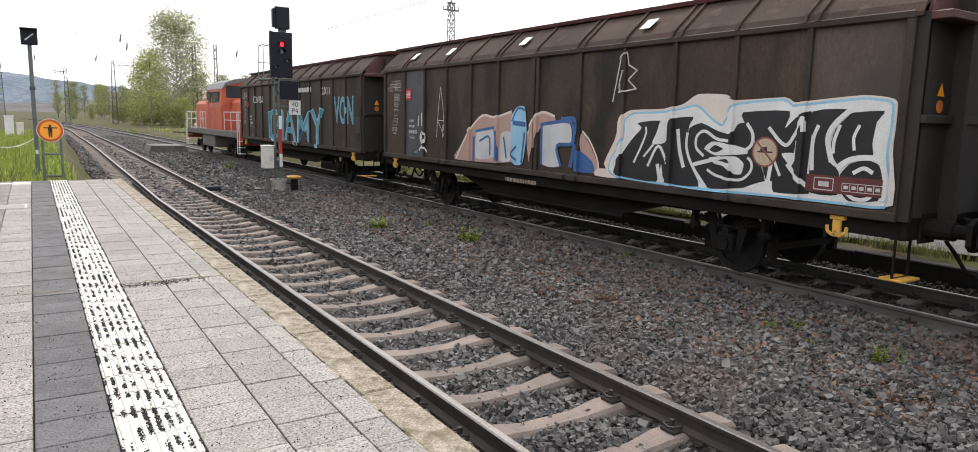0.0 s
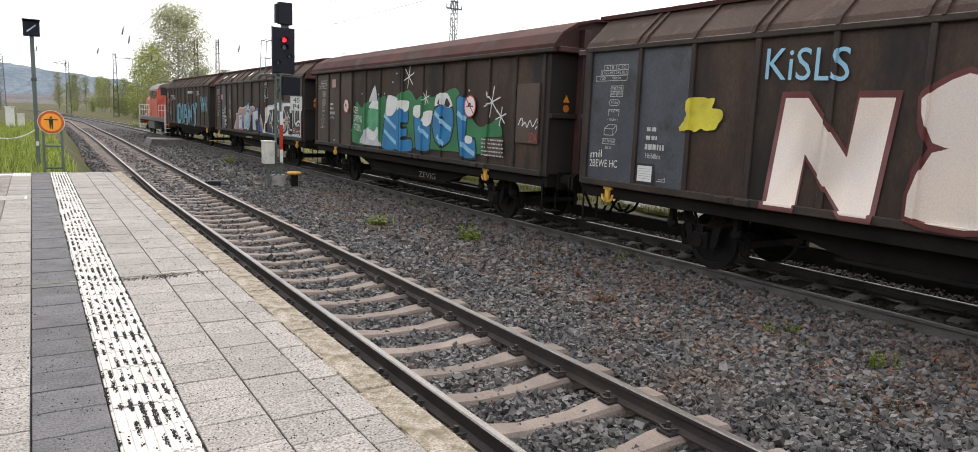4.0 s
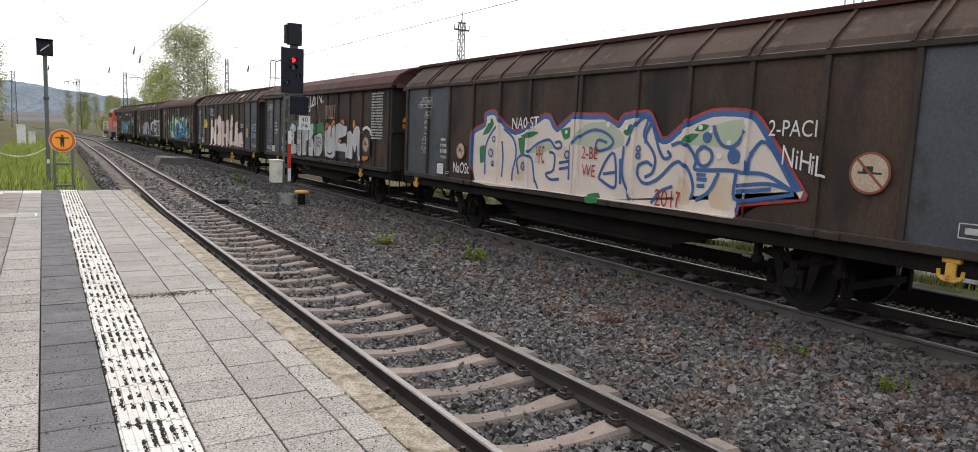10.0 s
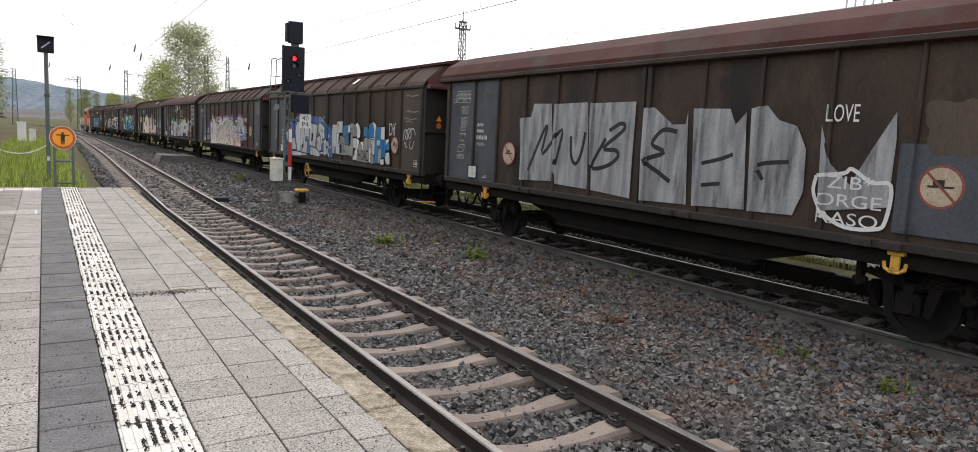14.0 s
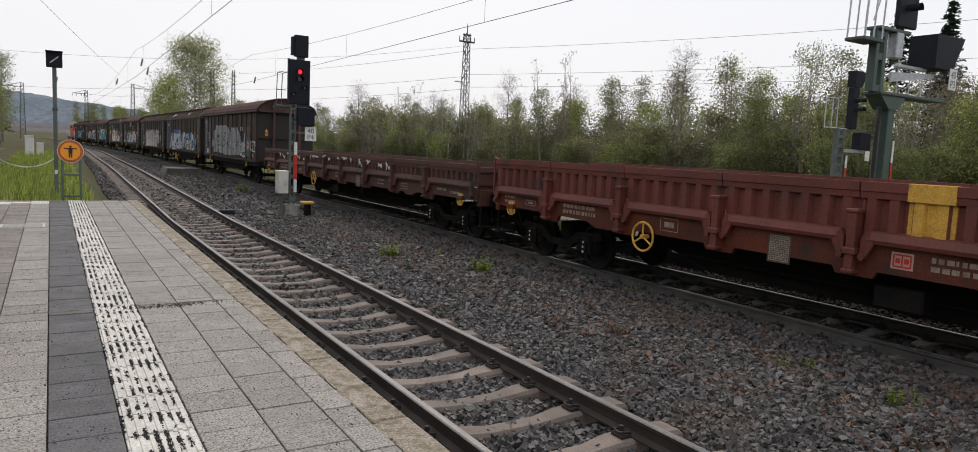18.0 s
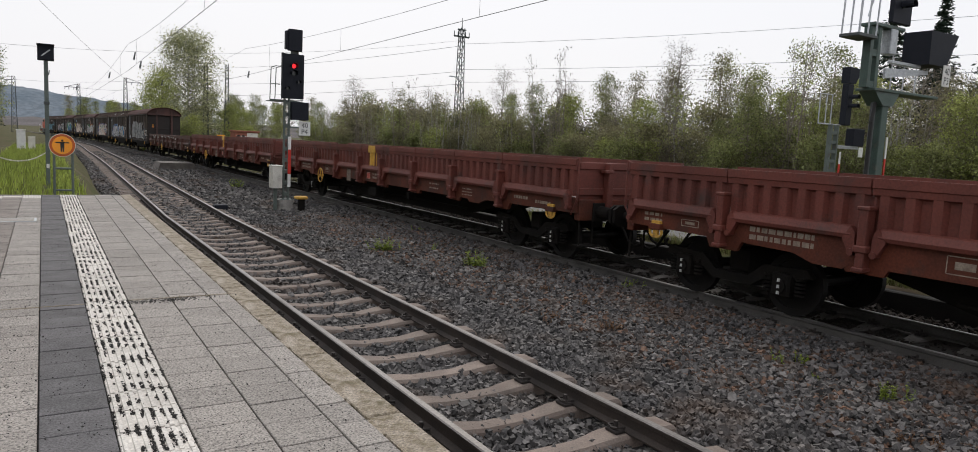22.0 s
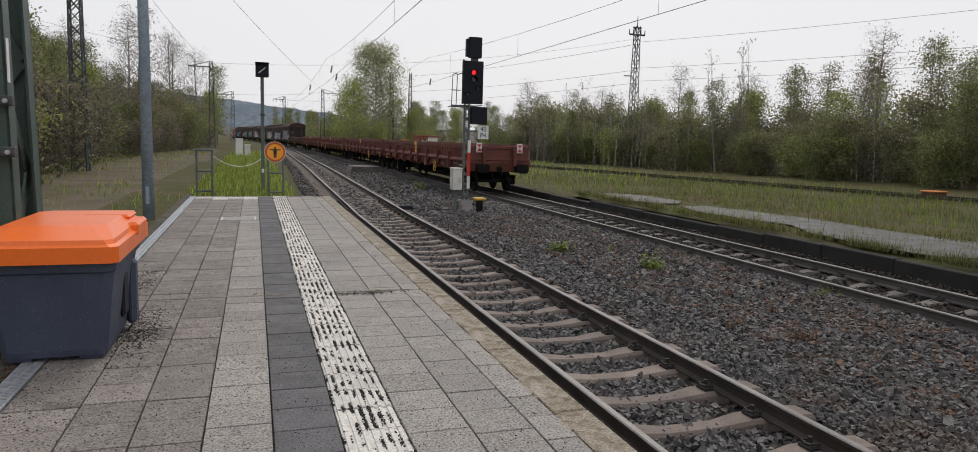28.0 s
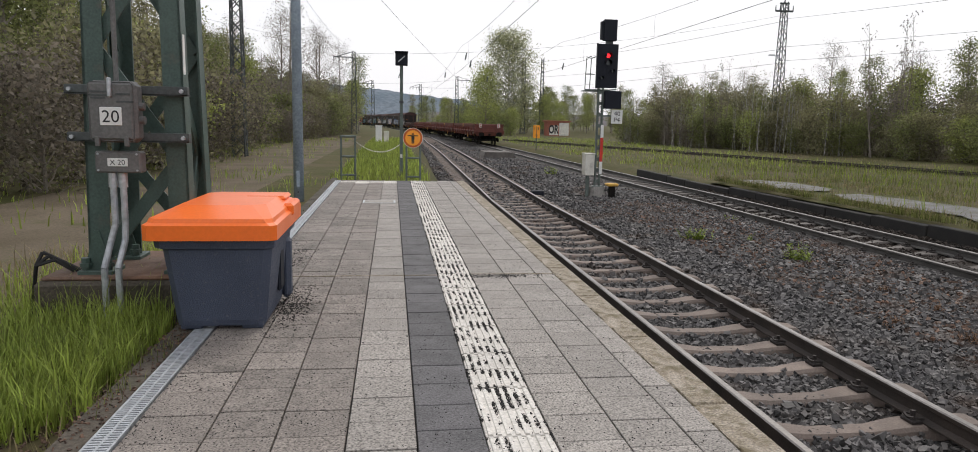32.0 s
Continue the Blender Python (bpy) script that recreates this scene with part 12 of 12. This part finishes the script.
    g.shape([(10.59, 2.46), (10.79, 2.53), (10.92, 2.45), (11, 2.26), (10.94, 2.08), (10.6, 2.07)], P["p_sky"], label="rounded blue graffiti block", soft=True)
    g.shape([(10.83, 2.54), (10.97, 2.53), (11.12, 2.45), (11.07, 2.28), (11.05, 2.09), (10.96, 2.1), (10.99, 2.31), (10.93, 2.44)], P["p_black"], 0.022, soft=True)
    g.shape([(10.83, 2.54), (10.97, 2.53), (11.12, 2.45), (11.07, 2.28), (11.05, 2.09), (10.96, 2.1), (10.99, 2.31), (10.93, 2.44)], P["p_white"], label="white graffiti crescent", soft=True)
    g.shape([(10.71, 2.07), (11.05, 2.09), (11.07, 1.91), (11.02, 1.57), (10.76, 1.58), (10.75, 1.79)], P["p_black"], 0.022, soft=False)
    g.shape([(10.71, 2.07), (11.05, 2.09), (11.07, 1.91), (11.02, 1.57), (10.76, 1.58), (10.75, 1.79)], P["p_silver"], label="square-cut pale grey graffiti block", soft=False)
    g.shape([(10.62, 1.76), (10.75, 1.79), (10.74, 1.32), (10.64, 1.33)], P["p_black"], 0.022, soft=False)
    g.shape([(10.62, 1.76), (10.75, 1.79), (10.74, 1.32), (10.64, 1.33)], P["p_white"], label="white graffiti block", soft=False)
    g.shape([(10.78, 1.53), (10.9, 1.58), (10.99, 1.48), (10.99, 1.31), (10.75, 1.31)], P["p_black"], 0.022, soft=True)
    g.shape([(10.78, 1.53), (10.9, 1.58), (10.99, 1.48), (10.99, 1.31), (10.75, 1.31)], P["p_stone"], label="rounded warm grey graffiti block", soft=True)
    g.shape([(11.1, 2.39), (11.6, 2.42), (11.61, 2.05), (11.83, 2.06), (11.86, 1.53), (11.65, 1.52), (11.66, 1.36), (11.03, 1.33), (11.06, 1.61), (11.08, 2.09)], P["p_black"], 0.022, soft=False)
    g.shape([(11.1, 2.39), (11.6, 2.42), (11.61, 2.05), (11.83, 2.06), (11.86, 1.53), (11.65, 1.52), (11.66, 1.36), (11.03, 1.33), (11.06, 1.61), (11.08, 2.09)], P["p_sky"], label="tall blue graffiti block", soft=False)
    g.shape([(11.61, 2.4), (11.75, 2.42), (11.76, 2.05), (11.61, 2.05)], P["p_black"], 0.022, soft=False)
    g.shape([(11.61, 2.4), (11.75, 2.42), (11.76, 2.05), (11.61, 2.05)], P["p_white"], label="white graffiti block", soft=False)
    g.shape([(11.2, 2.01), (11.43, 2.03), (11.43, 1.87), (11.21, 1.86)], P["p_black"], 0.022, soft=False)
    g.shape([(11.2, 2.01), (11.43, 2.03), (11.43, 1.87), (11.21, 1.86)], P["p_silver"], label="pale grey graffiti block", soft=False)
    g.shape([(11.36, 1.77), (11.63, 1.79), (11.65, 1.52), (11.58, 1.35), (11.31, 1.34), (11.31, 1.52)], P["p_black"], 0.022, soft=False)
    g.shape([(11.36, 1.77), (11.63, 1.79), (11.65, 1.52), (11.58, 1.35), (11.31, 1.34), (11.31, 1.52)], P["p_stone"], label="warm grey graffiti block", soft=False)
    g.shape([(11.58, 1.45), (11.74, 1.47), (11.75, 1.32), (11.61, 1.31)], P["p_black"], 0.022, soft=False)
    g.shape([(11.58, 1.45), (11.74, 1.47), (11.75, 1.32), (11.61, 1.31)], P["p_white"], label="white graffiti block", soft=False)
    g.shape([(11.85, 2.04), (12.06, 2.07), (12.07, 1.95), (11.96, 1.93), (11.87, 1.84)], P["p_black"], 0.022, soft=False)
    g.shape([(11.85, 2.04), (12.06, 2.07), (12.07, 1.95), (11.96, 1.93), (11.87, 1.84)], P["p_white"], label="white graffiti block", soft=False)
    g.shape([(11.88, 1.85), (11.96, 1.93), (12.09, 1.97), (12.12, 1.77), (11.88, 1.76)], P["p_black"], 0.022, soft=True)
    g.shape([(11.88, 1.85), (11.96, 1.93), (12.09, 1.97), (12.12, 1.77), (11.88, 1.76)], P["p_sky"], label="rounded blue graffiti block", soft=True)
    g.shape([(11.85, 1.48), (11.9, 1.64), (12.02, 1.68), (12.13, 1.65), (12.17, 1.36), (11.93, 1.35)], P["p_black"], 0.022, soft=True)
    g.shape([(11.85, 1.48), (11.9, 1.64), (12.02, 1.68), (12.13, 1.65), (12.17, 1.36), (11.93, 1.35)], P["p_silver"], label="rounded pale grey graffiti block", soft=True)
    g.line([(7.83, 2.41), (7.98, 2.41), (7.97, 2.49)], 0.03, P["p_black"])
    g.line([(8.53, 2.05), (8.66, 2.1), (8.75, 2.14)], 0.03, P["p_black"])
    g.line([(9.09, 2.32), (9.26, 2.32), (9.28, 2.18), (9.11, 2.18), (9.09, 2.32)], 0.03, P["p_black"])
    g.line([(8.08, 1.7), (8.28, 1.72)], 0.03, P["p_black"])
    g.line([(8.87, 1.8), (8.99, 1.77), (9.1, 1.87)], 0.03, P["p_black"])
    g.line([(8.41, 1.86), (8.46, 1.6), (8.6, 1.59)], 0.03, P["p_black"])
    g.line([(10.77, 2.01), (11.03, 2.03)], 0.03, P["p_black"])
    g.line([(10.42, 1.92), (10.41, 2.05)], 0.03, P["p_black"])
    g.line([(8.24, 2.04), (8.28, 1.51)], 0.03, P["p_black"])
    g.line([(10.81, 1.89), (10.83, 1.58)], 0.03, P["p_black"])
    g.line([(11.32, 1.8), (11.62, 1.79)], 0.03, P["p_black"])
    g.text("HOAX", 10.18, 1.52, 0.8, 0.34, P["p_black"], label="small black tag")
    g.text("18", 7.6, 1.52, 0.30, 0.42, P["p_black"], label="small black tag")
    g.text("Dif", 12.31, 2.36, 0.42, 0.36, P["stencil"], label="small pale tag")
    g.text("BME", 1.62, 1.65, 0.4, 0.3, P["p_white"], label="white tag")
    g.text("DAZ", 6.3, 2.62, 0.5, 0.2, P["p_light"])
    no_hump_sign(g, 2.57, 2.08, 0.22, False)
    no_hump_sign(g, 12.5, 1.91, 0.25, True)
    g.line([(13.05, 2.05), (13.10, 2.28), (13.22, 2.36), (13.34, 2.22), (13.30, 2.10), (13.20, 2.14), (13.26, 2.30), (13.45, 2.40), (13.55, 2.24), (13.46, 2.12), (13.38, 2.22), (13.52, 2.36), (13.70, 2.38), (13.80, 2.22)], 0.035, P["stencil"], label="looping white tag")
    g.line([(13.10, 1.95), (13.22, 2.02), (13.24, 1.88), (13.34, 1.90)], 0.03, P["stencil"])
    g.line([(13.5, 2.08), (13.48, 1.88), (13.62, 1.86), (13.74, 2.06)], 0.03, P["stencil"])
    for z, u0, u1 in ((3.28, 13.15, 13.9), (2.86, 13.2, 13.95), (2.84, 13.35, 13.8), (2.66, 13.1, 13.85), (2.58, 13.2, 13.6)):
        g.line([(u0, z), (u0 + 0.2, z + 0.02), (u0 + 0.35, z - 0.02), (u1, z + 0.01)], 0.022, P["oldstencil"])
    g.table(13.9, 1.46, 0.28, 0.16, 1, 1, P["stencil"], 0.012)
    # van 8
    markings(h, 8)
    h.shape([(2.69, 1.4), (2.55, 2.68), (2.95, 2.71), (3.05, 2.98), (3.64, 2.97), (3.81, 1.45)], P["p_panel"], label="streaky silver-grey overpainted panel", soft=False)
    h.shape([(3.87, 1.41), (3.73, 2.96), (4.75, 2.98), (4.87, 1.38)], P["p_panel"], label="streaky silver-grey overpainted panel", soft=False)
    h.shape([(4.97, 1.38), (4.84, 2.96), (6.01, 2.97), (6, 1.32)], P["p_panel"], label="streaky silver-grey overpainted panel", soft=False)
    h.shape([(6.28, 1.32), (6.21, 2.85), (6.44, 2.87), (6.87, 2.59), (7.14, 2.6), (7.17, 2.8), (7.27, 1.35)], P["p_panel"], label="streaky silver-grey overpainted panel", soft=False)
    h.shape([(7.38, 1.35), (7.28, 2.84), (7.97, 2.83), (8.09, 2.6), (8.26, 2.78), (8.36, 1.39)], P["p_panel"], label="streaky silver-grey overpainted panel", soft=False)
    h.shape([(8.41, 1.38), (8.34, 2.83), (8.6, 2.87), (8.8, 2.67), (9.09, 2.59), (9.25, 2.29), (9.27, 1.73), (9.14, 1.4)], P["p_panel"], label="streaky silver-grey overpainted panel", soft=False)
    h.shape([(9.49, 1.5), (9.44, 2.61), (9.61, 2.12), (9.9, 1.87), (10.13, 2.32), (10.38, 2.77), (10.41, 2.45), (10.4, 1.64)], P["p_panel"], soft=False)
    h.line([(2.94, 1.61), (3.38, 2.36), (3.54, 2.51), (3.42, 1.97), (4.02, 2.47), (3.86, 1.78)], 0.075, P["p_black"], label="black sprayed letter")
    h.line([(4.31, 2.35), (4.34, 2), (4.48, 1.83), (4.63, 2.01), (4.73, 2.43)], 0.075, P["p_black"], label="black sprayed letter")
    h.line([(5.38, 2.47), (5.68, 2.6), (5.75, 2.49), (5.26, 2.16), (5.58, 2.13), (5.64, 2.01), (5.36, 1.84), (4.96, 1.81), (5.3, 2.33)], 0.075, P["p_black"], label="black sprayed letter")
    h.line([(6.98, 2.48), (6.67, 2.5), (6.45, 2.27), (6.73, 2.14), (6.31, 1.99), (6.66, 1.8), (6.9, 1.68)], 0.075, P["p_black"], label="black sprayed letter")
    h.line([(8.52, 2.04), (8.69, 2.08), (9.02, 2.11)], 0.06, P["p_black"])
    h.line([(7.52, 2.01), (7.86, 2.09), (8.09, 2.17)], 0.06, P["p_black"])
    h.line([(8.53, 1.97), (8.63, 1.84)], 0.06, P["p_black"])
    h.line([(7.55, 1.68), (7.9, 1.73)], 0.06, P["p_black"])
    h.line([(9.44, 1.96), (9.81, 2.01), (9.91, 2.07), (10.17, 1.92), (10.41, 1.9), (10.39, 1.47), (10.27, 1.36), (9.88, 1.34), (9.57, 1.49), (9.42, 1.74), (9.44, 1.96)], 0.05, P["p_white"], label="white outline round a tag")
    h.text("ZIB*\nORGE\nRASO", 9.9, 1.67, 0.85, 0.62, P["p_white"], label="white tag")
    h.text("LOVE", 9.72, 2.76, 0.42, 0.22, P["p_white"], label="white tag")
    h.text("KIZZ*", 12.05, 1.92, 1.1, 0.55, P["p_white"], tilt=-0.05, label="white tag")
    h.rect(10.96, 1.88, 0.98, 1.05, P["slate"], label="slate grey repainted square")
    no_hump_sign(h, 10.96, 1.93, 0.25, True)
    no_hump_sign(h, 2.21, 1.93, 0.25, True)
    h.blob(11.1, 2.6, 0.75, 0.6, P["tan"], 91, 0.15, 46, label="dusty brown worn patch")
    h.table(12.0, 1.46, 0.28, 0.16, 1, 1, P["stencil"], 0.012)
    # flats
    s9 = ends[-1]
    flat_wagon(s9 + 10.09, 18.95, True, "rust-brown four-axle flat wagon with low scrawled drop sides", wheel_u=7.2)
    for j in range(4):
        flat_wagon(s9 + 19.69 + 20.42 * (j + 0.5), 19.0, False, "oxide red flat wagon with ribbed drop sides and end boards" if j == 3 else "oxide red four-axle flat wagon with ribbed drop sides",
                   tail=(j == 3), wheel_u=(4.8, 4.8, 13.8, 13.8)[j], card_u=(7.35, 7.35, 11.45, 11.45)[j])


build_train()


# ---- everything that moves ----
def train_at(t):
    ts, ss = [a for a, _ in TRAIN], [b for _, b in TRAIN]
    k = min(max(sum(1 for a in ts if a <= t) - 1, 0), len(ts) - 2)
    def slope(i):
        if i == 0:
            return (ss[1] - ss[0]) / (ts[1] - ts[0])
        if i == len(ts) - 1:
            return (ss[-1] - ss[-2]) / (ts[-1] - ts[-2])
        return (ss[i + 1] - ss[i - 1]) / (ts[i + 1] - ts[i - 1])
    h = ts[k + 1] - ts[k]
    u = (t - ts[k]) / h
    return ((2 * u ** 3 - 3 * u ** 2 + 1) * ss[k] + (u ** 3 - 2 * u ** 2 + u) * h * slope(k)
            + (-2 * u ** 3 + 3 * u ** 2) * ss[k + 1] + (u ** 3 - u ** 2) * h * slope(k + 1))


def vehicle_pose(s, base):
    """A vehicle that stands on the track with its two pivots, base metres apart."""
    xa, ya, _ = track2(s + base / 2)
    xb, yb, _ = track2(s - base / 2)
    a = math.atan2(-(xa - xb), ya - yb)
    return pose((xa + xb) / 2, (ya + yb) / 2, TRACK2_Z, 0, 0, math.degrees(a))


def motions():
    times = [i * 0.5 for i in range(65)]
    for ob, middle, base in VEHICLES:
        walk(ob, [(t, vehicle_pose(train_at(t) - middle, base)) for t in times])
    # wheels roll: keys close enough together for less than a quarter turn
    s0, s1 = train_at(0), train_at(32)
    keys, t = [], 0.0
    while t < 32.0:
        keys.append(t)
        v = (train_at(min(t + 0.05, 32)) - train_at(max(t - 0.05, 0))) / 0.1
        t += max(math.floor(1.35 * 0.46 / max(v, 4.8) * FPS), 1) / FPS
    keys.append(32.0)
    for ob, at in WHEELSETS:
        walk(ob, [(t, at @ pose(0, 0, 0, -math.degrees((train_at(t) - s0) / 0.46), 0, 0)) for t in keys])


motions()
